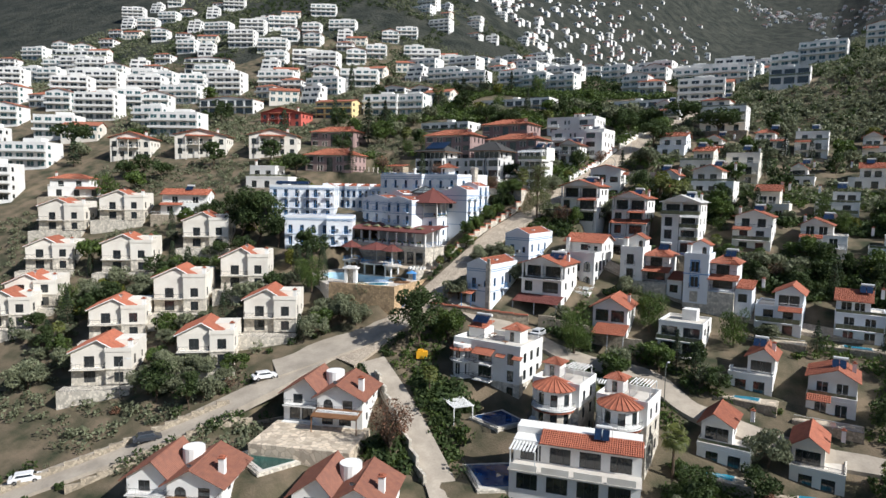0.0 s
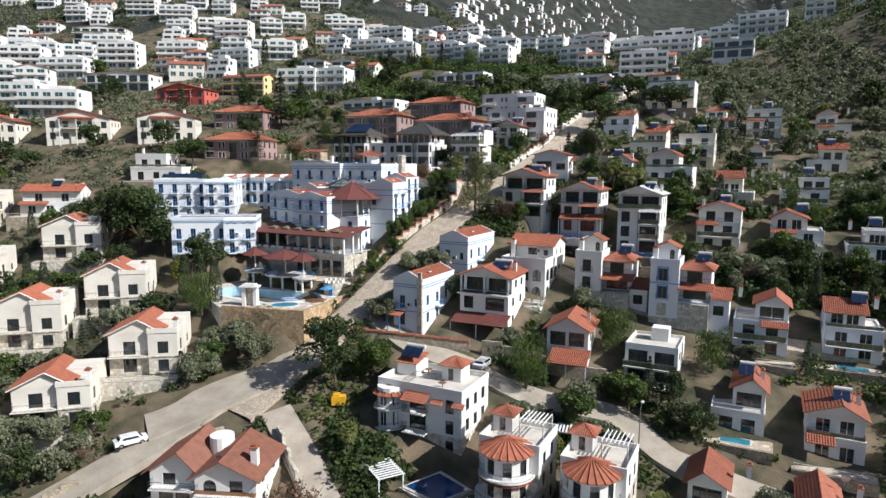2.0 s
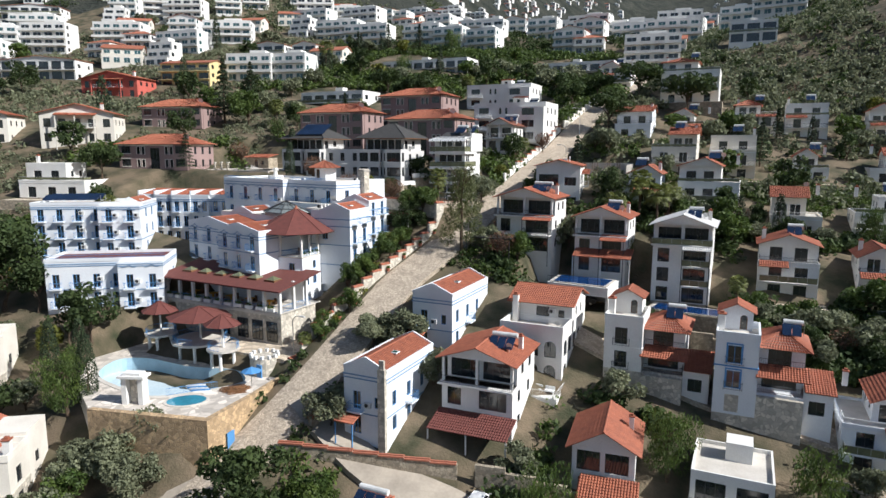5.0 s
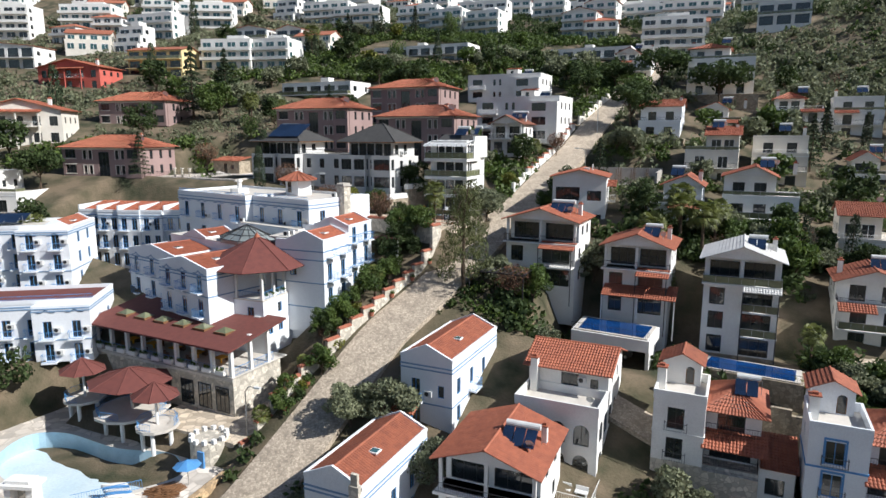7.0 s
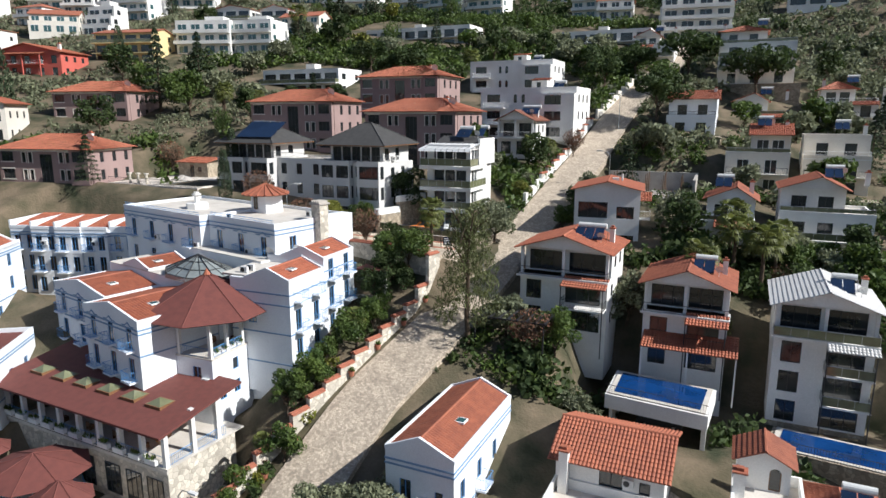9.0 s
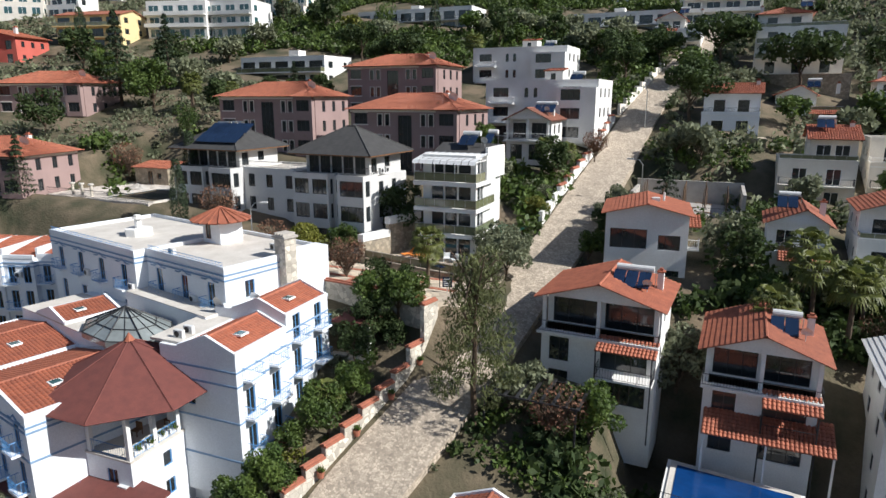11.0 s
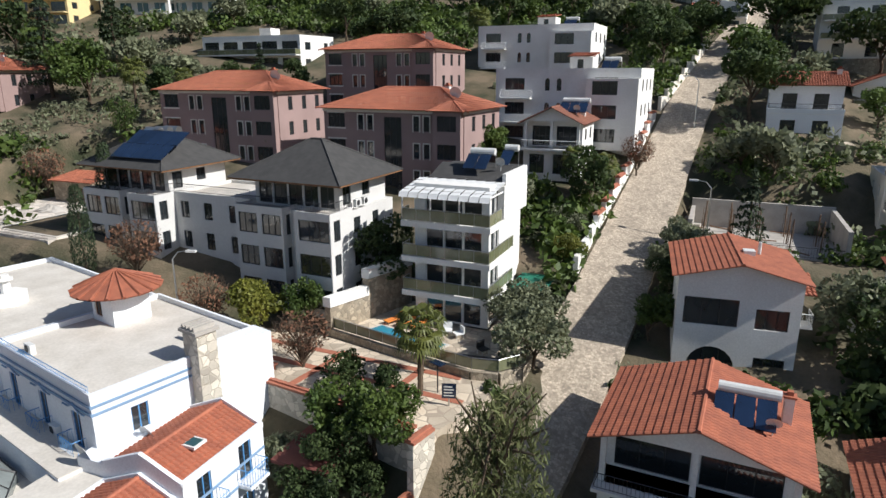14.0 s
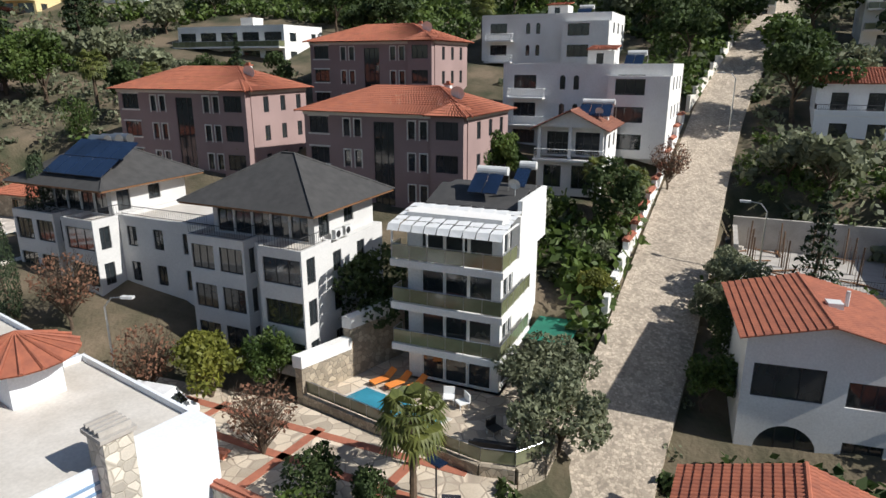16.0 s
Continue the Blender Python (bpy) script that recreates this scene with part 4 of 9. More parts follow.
# ---- the hotel ----
def hotel():
    h = house_root("hotel", -80.5, 135.2, -11, 38, 16, "white hotel with blue balconies, mouldings and red tiled roofs", "hotel", z=56.0)
    for u, v in ((-6, -6), (-14, -6), (-22, -5), (-10, 2), (-20, 2), (-30, 4)):
        a = radians(-11)
        FOOT.append((-80.5 + u * math.cos(a) - v * math.sin(a), 135.2 + u * math.sin(a) + v * math.cos(a), 6))
    W = "coolwhite"
    plinth(h, W, -38, -10, 29.8, 25, 6, 0.0)
    # back block with flat roof
    for u0, v0, w, d in ((-20, 5.2, 11.9, 11), (-37, 4.0, 17.0, 12)):
        n = 4 if w > 12 else 3
        wins = [(w * (i + 0.5) / n - 0.5, 12.0, 1.0, 2.2) for i in range(n)] + [(w * (i + 0.5) / n - 0.5, 8.6, 1.0, 2.1) for i in range(n)]
        block(h, W, u0, v0, 0, w, d, 15.4, front=wins, right=[(2, 12.2, 1, 2)] if w < 12 else (), style="blue")
        parapet(h, W, u0 - 0.02, v0 - 0.02, 15.4, w + 0.04, d, 0.4)
        for z in (14.55, 15.0):
            band(h, u0, v0 - 0.02, z, w, d)
        for i in range(n):
            uc = u0 + w * (i + 0.5) / n
            balcony(h, uc - 0.85, v0, 11.95, 1.7, 0.8, "blue", W)
            chevron(h, uc, v0 - 0.03, 14.4 + 0.0, 2.4)
            if i % 2:
                aircon(h, uc + 1.4, v0, 12.0)
        rail(h, [(u0 + 0.3, v0 + 0.1), (u0 + w - 0.3, v0 + 0.1)], 15.8, 0.35, "blue")
    # wall with the chimney at the street end
    block(h, W, -9.0, 12.3, 0, 1.75, 3.95, 15.85, name="wall")
    chim = part("chimney", Mesh().box(-8.6, 11.0, 9.5, -7.2, 12.3, 17.3), M["palestone"], h, "pale stone chimney")
    part("chimney_cap", Mesh().box(-8.75, 10.85, 17.3, -7.05, 12.45, 17.5), M["concrete"], chim)
    for i in range(4):
        part("chimney_slot", Mesh().box(-8.55 + i * 0.36, 10.95, 17.5, -8.4 + i * 0.36, 12.35, 17.75), M["concrete"], chim)
    # roof kiosk, fountain and dishes
    k0 = (-18.2, 12.3)
    block(h, W, k0[0] - 1.4, k0[1] - 1.2, 15.46, 2.8, 2.6, 2.3, front=[(0.4, 0.4, 0.9, 1.6)], style="wood", name="kiosk_wall")
    conical_tiles(h, k0[0], k0[1], 17.75, 2.9, 1.25, 18, name="kiosk_roof")
    part("roof_fountain", Mesh().prism(ring(-28, 9, 1.4, 1.4, 8), 15.45, 16.2).prism(ring(-28, 9, 0.35, 0.35, 8), 16.2, 17.6).prism(ring(-28, 9, 0.6, 0.6, 8), 17.2, 17.35), M["white"], h)
    dish(h, -6.9, 7.6, 11.75, 0.95)
    dish(h, -8.0, 4.6, 12.1, 0.7)
    for u, v in ((-11, 13), (-17, 6.2)):
        aircon(h, u, v, 15.46 if v > 5 else 11.9)
    # inner roof with the glazed octagon
    block(h, W, -29, -2.5, 0, 21, 7.6, 10.3, name="wall")
    part("roof_terrace", Mesh().box(-29, -2.5, 10.3, -8, 3.1, 10.36), M["terrace"], h)
    block(h, W, -20.4, 3.1, 10.3, 12.4, 2.08, 1.75, name="terrace_wall")
    part("roof_terrace", Mesh().box(-20.4, 3.1, 12.05, -8, 5.18, 12.12), M["terrace"], h)
    dc, dr = (-14.4, -0.1), (5.0, 3.1)
    g = part("glass_dome", Mesh().prism(ring(*dc, *dr, 8, 0.39), 10.36, 10.8).cone(ring(*dc, *dr, 8, 0.39), 10.8, (*dc, 12.6)), M["domeglass"], h, "octagonal glass skylight")
    ribs = Mesh()
    outer = ring(*dc, *dr, 8, 0.39)
    for p, q in zip(outer, outer[1:] + outer[:1]):
        mid = ((p[0] + q[0]) / 2, (p[1] + q[1]) / 2)
        ribs.bar((*p, 10.84), (*dc, 12.66), 0.06, sides=4).bar((*mid, 10.84), (*dc, 12.66), 0.035, sides=4)
        for f in (0.99, 0.66, 0.33):
            a, e = [(dc[0] + (w[0] - dc[0]) * f, dc[1] + (w[1] - dc[1]) * f) for w in (p, q)]
            ribs.bar((*a, 10.84 + 1.82 * (1 - f)), (*e, 10.84 + 1.82 * (1 - f)), 0.045, sides=4)
    part("dome_rib", ribs, M["iron"], g)
    blue_roof(h, -26, -2.4, 10.4, 5.4, 5, 0.8)
    # front wing, two stepped gabled sections
    for u0, v0, w, d, z in ((-18.2, -10.7, 10.0, 8.2, 8.9), (-29.5, -8.6, 11.3, 6.2, 9.0)):
        n = 3
        block(h, W, u0, v0, 0, w, d, z, front=[(w * (i + 0.5) / n - 0.5, 3.1 + 3.0 * s, 1.0, 2.1) for s in range(2) for i in range(n)], right=[(2, 6.2, 0.9, 1.8)] if w > 11 else (), left=[(2, 6.2, 0.9, 1.8)], style="blue")
        blue_roof(h, u0, v0, z, w, d, 0.9)
        for zz in (5.6, 7.7, 8.1):
            band(h, u0, v0, zz, w, d)
        for s in range(2):
            for i in range(n):
                balcony(h, u0 + w * (i + 0.5) / n - 0.8, v0, 3.1 + 3.0 * s, 1.6, 0.8, "blue", W)
                if s:
                    chevron(h, u0 + w * (i + 0.5) / n, v0, 8.35, 2.0)
    return h


hotel()


def hotel_wing():
    h = house_root("hotel_wing", -80.5, 135.2, 3, 10, 13, "white hotel wing with blue balconies and a maroon terrace pavilion", "hotel", z=56.0)
    W = "coolwhite"
    plinth(h, W, -12.0, -5.0, 6.6, 8, 6, 0.0)
    part("foundation", Mesh().box(-7, 0.5, -5, 0, 12.2, 0), M[W], h)
    # right wing beside the street: two stepped tiled roofs
    side = [(0.9 + 3.1 * i, 0.6 + 3.0 * s, 1.0, 2.1) for s in range(4) for i in (0, 1)]
    block(h, W, -7, 0, 0, 7, 6.1, 11.7, front=[(2.0, 7.2, 1.0, 1.6)], right=[r for r in side if r[1] < 10], style="blue")
    block(h, W, -7, 6.1, 0, 7, 6.1, 12.7, right=[(0.9 + 3.1 * i, 1.4 + 3.0 * s, 1.0, 2.1) for s in range(4) for i in (0, 1)], style="blue")
    blue_roof(h, -5.2, 0, 11.7, 5.2, 6.1, 0.95)
    blue_roof(h, -5.2, 6.1, 12.7, 5.2, 6.1, 0.95)
    part("roof_terrace", Mesh().box(-8.2, 0.3, 11.71, -5.25, 6.05, 11.9).box(-8.2, 6.05, 11.71, -7.02, 12, 11.9), M["terrace"], h)
    for z in (3.2, 6.3, 9.2, 10.3):
        band(h, -7, 0, z, 7, 6.0)
        band(h, -7, 6.17, z + 1.0, 7, 6.0)
    for s in range(3):
        for v in (0.9, 4.0):
            side_balcony(h, 0, v - 0.3, 3.6 + 3.0 * s, 1.6)
            side_balcony(h, 0, v + 5.8, 4.4 + 3.0 * s, 1.6)
    # corner block with the covered terrace
    block(h, W, -12.0, -5.0, 0, 6.6, 7.5, 4.8, front=[(1.0, 1.9, 1.0, 2.1), (4.2, 1.9, 1.0, 2.1)], right=[(0.8, 0.5, 0.9, 1.3), (2.8, 0.5, 0.9, 1.3), (2.8, 2.9, 0.8, 1.2)], style="blue")
    part("terrace_floor", Mesh().box(-12.0, -5.05, 4.8, -5.35, 2.5, 4.95), M["terrace"], h)
    rail(h, [(-11.8, -4.9), (-5.55, -4.9), (-5.55, -0.1)], 4.95, 0.95, "blue")
    for u, v in ((-11.7, -4.8), (-9.4, -4.8), (-5.65, -4.8), (-5.65, -2.6), (-5.65, -0.4), (-11.7, -1.5)):
        part("column", Mesh().box(u - 0.16, v - 0.16, 4.95, u + 0.16, v + 0.16, 8.6), M["white"], h)
    octagon_roof(h, -9.3, -0.6, 8.6, 7.0, 3.3)
    for i in range(4):
        p = part("planter", Mesh().box(-5.85, -4.4 + 1.1 * i, 4.95, -5.65, -3.5 + 1.1 * i, 5.35), M["white"], h)
        part("planter_leaves", leaf_tuft(-5.75, -4.0 + 1.1 * i, 5.3, 0.35), M["leaf"], p)
    balcony(h, -11.4, -5.0, 1.85, 1.8, 0.8, "blue", W)
    balcony(h, -8.2, -5.0, 1.85, 1.8, 0.8, "blue", W)
    aircon(h, -6.2, -5.0, 2.4)
    for u, v in ((-8.0, -2.0), (-7.0, 0.2), (-9.6, -0.6), (-10.4, -2.4)):
        part("terrace_chair", Mesh().box(u - 0.3, v - 0.3, 5.35, u + 0.3, v + 0.3, 5.42).box(u - 0.3, v + 0.24, 5.42, u + 0.3, v + 0.3, 5.9).box(u - 0.28, v - 0.28, 4.95, u - 0.22, v - 0.22, 5.35).box(u + 0.22, v - 0.28, 4.95, u + 0.28, v - 0.22, 5.35)
             .box(u - 0.28, v + 0.22, 4.95, u - 0.22, v + 0.28, 5.35).box(u + 0.22, v + 0.22, 4.95, u + 0.28, v + 0.28, 5.35), M["wood"], h)
    for v in (1.2, 2.2):
        aircon(h, -6.0, v, 11.9)
    part("street_porch_roof", Mesh().box(0.2, 12.4, 10.2, 4.0, 16.6, 10.42), M["maroon"], h)
    for u, v in ((3.7, 12.7), (3.7, 16.3)):
        part("porch_column", Mesh().box(u - 0.18, v - 0.18, -4, u + 0.18, v + 0.18, 10.2), M["white"], h)
    part("porch_floor", Mesh().box(0.07, 12.3, -4, 4.1, 16.7, 7.3), M["palestone"], h)


hotel_wing()


def curved_wing():
    h = house_root("hotel_wing", -118.0, 149.4, 20, 19, 8, "white curved hotel wing with blue doors and stepped tiled roofs", "hotel", z=58.6)
    for i in range(5):
        u0, v0 = -3.7 * (i + 1), -0.5 * math.sin(math.pi * (i + 0.5) / 5) * 3
        block(h, "coolwhite", u0, v0, -3, 3.7, 8, 12.2, front=[(0.5, 3.3 + 3.0 * s, 0.95, 2.1) for s in range(3)] + [(2.3, 3.3 + 3.0 * s, 0.95, 2.1) for s in range(3)], left=[(2, 9.2, 0.9, 1.8)] if i == 4 else (), style="blue")
        shed(h, u0 + 0.2, v0 + 0.4, 9.3, 3.3, 6.5, 1.0, "tile", True, name="roof")
        for z in (8.2, 8.6):
            band(h, u0, v0, z, 3.7, 8)
        part("parapet", Mesh().box(u0 - 0.05, v0 - 0.05, 9.2, u0 + 3.75, v0 + 0.25, 9.6), M["coolwhite"], h)
        part("roof_kerb", Mesh().box(u0 - 0.1, v0, 9.2, u0 + 0.15, v0 + 7.5, 10.3), M["coolwhite"], h)
        for s in (1, 2):
            balcony(h, u0 + 0.2, v0, 0.25 + 3.0 * s, 1.6, 0.8, "blue", "coolwhite")
        if i % 2:
            aircon(h, u0 + 1.9, v0, 7.0)


curved_wing()


def restaurant():
    r = house_root("restaurant", -83.6, 122.0, -2, 24, 8, "open hotel restaurant under a maroon shingle roof with blue rails", "restaurant", z=54.2)
    part("wall", Mesh().box(-23.3, 0.4, -7, -0.2, 8, 0), M["palestone"], r, "pale stone base")
    part("terrace_floor", Mesh().box(-23.5, 0.2, 0, 0.0, 9.0, 0.12), M["terrace"], r)
    me = Mesh()
    y0, z0, y1, z1 = -0.7, 3.5, 8.6, 4.9
    me.poly(((-24.3, y0, z0), (0.5, y0, z0), (0.5, y1, z1), (-24.3, y1, z1)))
    me.poly(((-24.3, y1, z1 - 0.2), (0.5, y1, z1 - 0.2), (0.5, y0, z0 - 0.2), (-24.3, y0, z0 - 0.2)))
    me.poly(((-24.3, y0, z0 - 0.2), (0.5, y0, z0 - 0.2), (0.5, y0, z0), (-24.3, y0, z0)))
    me.poly(((0.5, y0, z0 - 0.2), (0.5, y1, z1 - 0.2), (0.5, y1, z1), (0.5, y0, z0)))
    part("roof", me, M["maroon"], r)
    for i in range(6):
        u = -20.5 + 3.35 * i
        s = part("skylight", Mesh().box(u - 0.95, 2.2, 3.7, u + 0.95, 3.9, 4.22), M["wood"], r)
        part("pane", Mesh().cone([(u - 0.85, 2.3), (u + 0.85, 2.3), (u + 0.85, 3.8), (u - 0.85, 3.8)], 4.22, (u, 3.05, 4.7)), M["railglass"], s)
    for i in range(9):
        u = -23.0 + 22.6 * i / 8
        part("column", Mesh().box(u - 0.2, 0.3, 0.12, u + 0.2, 0.7, 3.55), M["white"], r)
    for v in (3.2, 6.0):
        part("column", Mesh().box(-0.6, v, 0.12, -0.2, v + 0.4, 4.2), M["white"], r)
    rail(r, [(-23.3, 0.35), (-0.3, 0.35), (-0.3, 7)], 0.12, 0.95, "blue")
    for i in range(11):
        u = -22.2 + 2.05 * i
        p = part("planter", Mesh().box(u - 0.65, -0.1, 0.3, u + 0.65, 0.3, 0.75), M["white"], r)
        part("planter_leaves", leaf_tuft(u, 0.1, 0.75, 0.5), M["leaf"], p)
    for i in range(5):
        u = -20 + 3.8 * i
        t = part("table", Mesh().box(u - 0.6, 2.6, 0.82, u + 0.6, 3.8, 0.88).box(u - 0.06, 3.1, 0.12, u + 0.06, 3.3, 0.82), M["yellowpaint"], r)
        for dv in (1.9, 4.3):
            part("dining_chair", Mesh().box(u - 0.25, dv - 0.25, 0.5, u + 0.25, dv + 0.25, 0.56).box(u - 0.25, dv - 0.25, 0.12, u - 0.2, dv + 0.25, 0.5).box(u + 0.2, dv - 0.25, 0.12, u + 0.25, dv + 0.25, 0.5)
                 .box(u - 0.25, dv + (0.2 if dv > 3 else -0.25), 0.56, u + 0.25, dv + (0.25 if dv > 3 else -0.2), 1.0), M["wood"], r)
    for i, u in enumerate((-1.9, -4.6, -7.4, -11.0)):
        add_window(r, u - 1.0, 0.24, -4.2, 0.0, 2.0, 2.9, "dark")
    for v in (1.4, 3.4, 5.4):
        add_window(r, -0.14, v, -2.9, math.pi / 2, 1.2, 1.6, "blue")
    part("cornice", Mesh().box(-23.5, 0.15, -0.35, 0.0, 0.4, -0.05), M["terrace"], r)
    return r


restaurant()
tagged(new("forecourt", Mesh().prism([(-92, 117.6), (-79.6, 117.6), (-78.6, 126.0), (-79.4, 131.5), (-83.3, 131.5), (-84.0, 122.6), (-92, 122.6)], 46.4, 49.7).data("forecourt", M["flag"])), "pale stone forecourt below the hotel restaurant", "paving", kind="structure")


def annex(x, y, z, w, d, ang, eave, flat, solar_rows, roofmat):
    r = house_root("hotel_annex", x, y, ang, w, d, "white hotel annex with blue doors and balconies", "hotel", z=z - eave)
    plinth(r, "coolwhite", -w + 0.02, 0.02, w - 0.04, d, 6, 0)
    n = max(4, round(w / 2.7))
    k = int(eave // 2.8)
    wf = w * 0.38
    block(r, "coolwhite", -w, 0, 0, w, d, eave, front=[(w * (i + 0.5) / n - 0.5, 0.15 + 2.85 * s, 1.0, 2.1) for s in range(k) for i in range(n)], right=[(1.6 + 3.4 * i, 0.6 + 2.85 * s, 0.9, 1.6) for s in range(k) for i in range(2)], style="blue")
    block(r, "coolwhite", -wf, -1.4, 0, wf, 1.5, eave, front=[(wf * (i + 0.5) / 2 - 0.5, 0.15 + 2.85 * s, 1.0, 2.1) for s in range(k) for i in range(2)], style="blue")
    for zz in (eave - 0.7, eave - 0.4, 2.7):
        band(r, -w, 0, zz, w, d)
        band(r, -wf, -1.4, zz, wf, 1.4)
    for s in range(k):
        for i in range(n - 2):
            balcony(r, -w + w * (i + 0.5) / n - 0.8, 0, 0.12 + 2.85 * s, 1.6, 0.8, "blue", "coolwhite")
        for i in range(2):
            balcony(r, -wf + wf * (i + 0.5) / 2 - 0.85, -1.4, 0.12 + 2.85 * s, 1.7, 0.8, "blue", "coolwhite")
            chevron(r, -wf + wf * (i + 0.5) / 2, -1.42, eave - 0.75, 2.0)
            aircon(r, -wf + wf * (i + 0.5) / 2 + 1.15, -1.4, 0.9 + 2.85 * s)
        aircon(r, -w * 0.55, 0, 1.2 + 2.85 * s)
    parapet(r, "coolwhite", -w - 0.05, -0.05, eave, w + 0.1, d, 0.5, floor=roofmat)
    if flat:
        rail(r, [(-w, 0.1), (0, 0.1)], eave + 0.5, 0.5, "blue")
    else:
        blue_roof(r, -4.2, 0.2, eave, 4.2, d - 0.4, 1.0)
    for i in range(solar_rows):
        for j in range(5):
            pm = Mesh()
            u, v = -w + 1.2 + 1.75 * j, 1.6 + 2.4 * i
            a, b, c, e = Vector((u, v, eave + 0.7)), Vector((u + 1.65, v, eave + 0.7)), Vector((u + 1.65, v + 2.0, eave + 1.5)), Vector((u, v + 2.0, eave + 1.5))
            t = Vector((0, -0.03, 0.07))
            pm.poly((a + t, b + t, c + t, e + t))
            pm.poly((e, c, b, a))
            pm.poly((a, b, b + t, a + t))
            pm.poly((b, c, c + t, b + t))
            part("solar_panel", pm, M["solar"], r)
        part("panel_rack", Mesh().bar((-w + 1, 3.5 + 2.4 * i, eave), (-w + 1, 3.5 + 2.4 * i, eave + 1.4), 0.04, sides=4).bar((-w + 9.8, 3.5 + 2.4 * i, eave), (-w + 9.8, 3.5 + 2.4 * i, eave + 1.4), 0.04, sides=4), M["steel"], r)
    return r


annex(-118.6, 129.6, 67.7, 17.5, 8.5, 34, 8.5, False, 2, "terrace")
annex(-106.4, 123.0, 60.2, 17.0, 8.0, 36, 7.0, True, 0, "maroon")


# ---- pool garden of the hotel ----
POOL_Z = 47.6


def closed_curve(pts, n):
    """A smooth closed line through a few points."""
    out, k = [], len(pts)
    for i in range(k):
        a, b, c, e = (Vector((*pts[(i + q) % k], 0)) for q in (-1, 0, 1, 2))
        for j in range(n):
            t = j / n
            p = 0.5 * (2 * b + (c - a) * t + (2 * a - 5 * b + 4 * c - e) * t * t + (3 * b - a - 3 * c + e) * t ** 3)
            out.append((p.x, p.y))
    return out


def grown(pts, d):
    """The closed counter-clockwise line moved outwards by d."""
    out, k = [], len(pts)
    for i in range(k):
        t = Vector((pts[(i + 1) % k][0] - pts[i - 1][0], pts[(i + 1) % k][1] - pts[i - 1][1])).normalized()
        out.append((pts[i][0] + t.y * d, pts[i][1] - t.x * d))
    return out


def pool_garden():
    Z = POOL_Z
    inn = closed_curve([(-88.4, 105.3), (-82.9, 112.4), (-84.4, 115.3), (-87.6, 116.2), (-93.2, 114.6), (-101.2, 114.6), (-104.6, 112.2), (-101.8, 107.2), (-94.6, 105.2)], 6)
    rim = grown(inn, 0.65)
    border = [(-76.9, 101.6), (-77.6, 109), (-79.0, 119), (-84, 126), (-105, 124), (-112, 118), (-110, 112), (-101, 103.5), (-91, 98.2)]
    cx, cy = -93.0, 110.4
    outer = []
    for p in rim:                                          # where a line from the middle meets the edge of the deck
        best = None
        for a, b in zip(border, border[1:] + border[:1]):
            dx, dy, ex, ey = p[0] - cx, p[1] - cy, b[0] - a[0], b[1] - a[1]
            det = dx * ey - dy * ex
            if abs(det) > 1e-9:
                t, q = ((a[0] - cx) * ey - (a[1] - cy) * ex) / det, ((a[0] - cx) * dy - (a[1] - cy) * dx) / det
                if t > 0 and 0 <= q <= 1 and (best is None or t > best):
                    best = t
        outer.append((cx + (p[0] - cx) * best, cy + (p[1] - cy) * best))
    deck, cop, basin, floor = Mesh(), Mesh(), Mesh(), Mesh()
    n = len(inn)
    for i in range(n):
        j = (i + 1) % n
        deck.poly(((*rim[i], Z), (*outer[i], Z), (*outer[j], Z), (*rim[j], Z)))
        deck.poly(((*outer[i], Z), (*outer[i], Z - 7), (*outer[j], Z - 7), (*outer[j], Z)))
        cop.poly(((*inn[i], 0.06), (*rim[i], 0.06), (*rim[j], 0.06), (*inn[j], 0.06)))
        cop.poly(((*rim[i], 0.06), (*rim[i], -0.1), (*rim[j], -0.1), (*rim[j], 0.06)))
        da, db = (-1.0 - 1.1 * min(1, max(0, (q[1] - 107) / 8)) for q in (inn[i], inn[j]))
        basin.poly(((*inn[j], 0.06), (*inn[j], db), (*inn[i], da), (*inn[i], 0.06)))
        floor.poly(((*inn[i], da + 0.01), (*inn[j], db + 0.01), (cx, cy, -1.5)))
    tagged(new("pool_deck", deck.data("pool_deck", M["paledeck"])), "pale stone pool deck above a retaining wall", "deck", kind="structure")
    wall = new("retaining_wall", Mesh().prism([(-76.6, 101.2), (-77.3, 109), (-78.7, 119.2), (-79.2, 119.2), (-77.9, 109), (-77.4, 101.9), (-91.0, 98.5), (-91.1, 97.8)], 38.0, Z + 0.7).data("retaining_wall", M["honey"]))
    tagged(wall, "honey-coloured stone retaining wall below the pool deck", "wall", kind="structure")
    pool = thing("swimming_pool", 0, 0, Z, 0, "kidney-shaped drained swimming pool with pale blue tiled basin", "pool")
    part("coping", cop, M["terrace"], pool)
    part("basin_wall", basin, M["pooltile_pale"], pool)
    part("basin_floor", floor, M["palewater"], pool)
    rail(pool, [(-87.6, 105.6), (-84.0, 110.2)], 0.05, 0.9, "blue")
    kid = thing("paddling_pool", -84.3, 105.6, POOL_Z, 35, "small round paddling pool with blue striped steps", "pool")
    part("coping", Mesh().prism(ring(0, 0, 2.6, 1.9, 20), 0, 0.08), M["terrace"], kid)
    part("pool_water", Mesh().prism(ring(0, 0, 2.25, 1.6, 20), 0.08, 0.1), M["water"], kid)
    for i in range(5):
        part("step", Mesh().prism(ring(1.2 - i * 0.25, 2.6 + 0.45 * i, 1.2, 0.2, 10), 0, 0.14 + 0.05 * i), M["blue" if i % 2 else "white"], kid)
    arch = thing("pool_shower", -89.2, 102.6, POOL_Z, 20, "white stone garden arch on the pool deck", "shower")
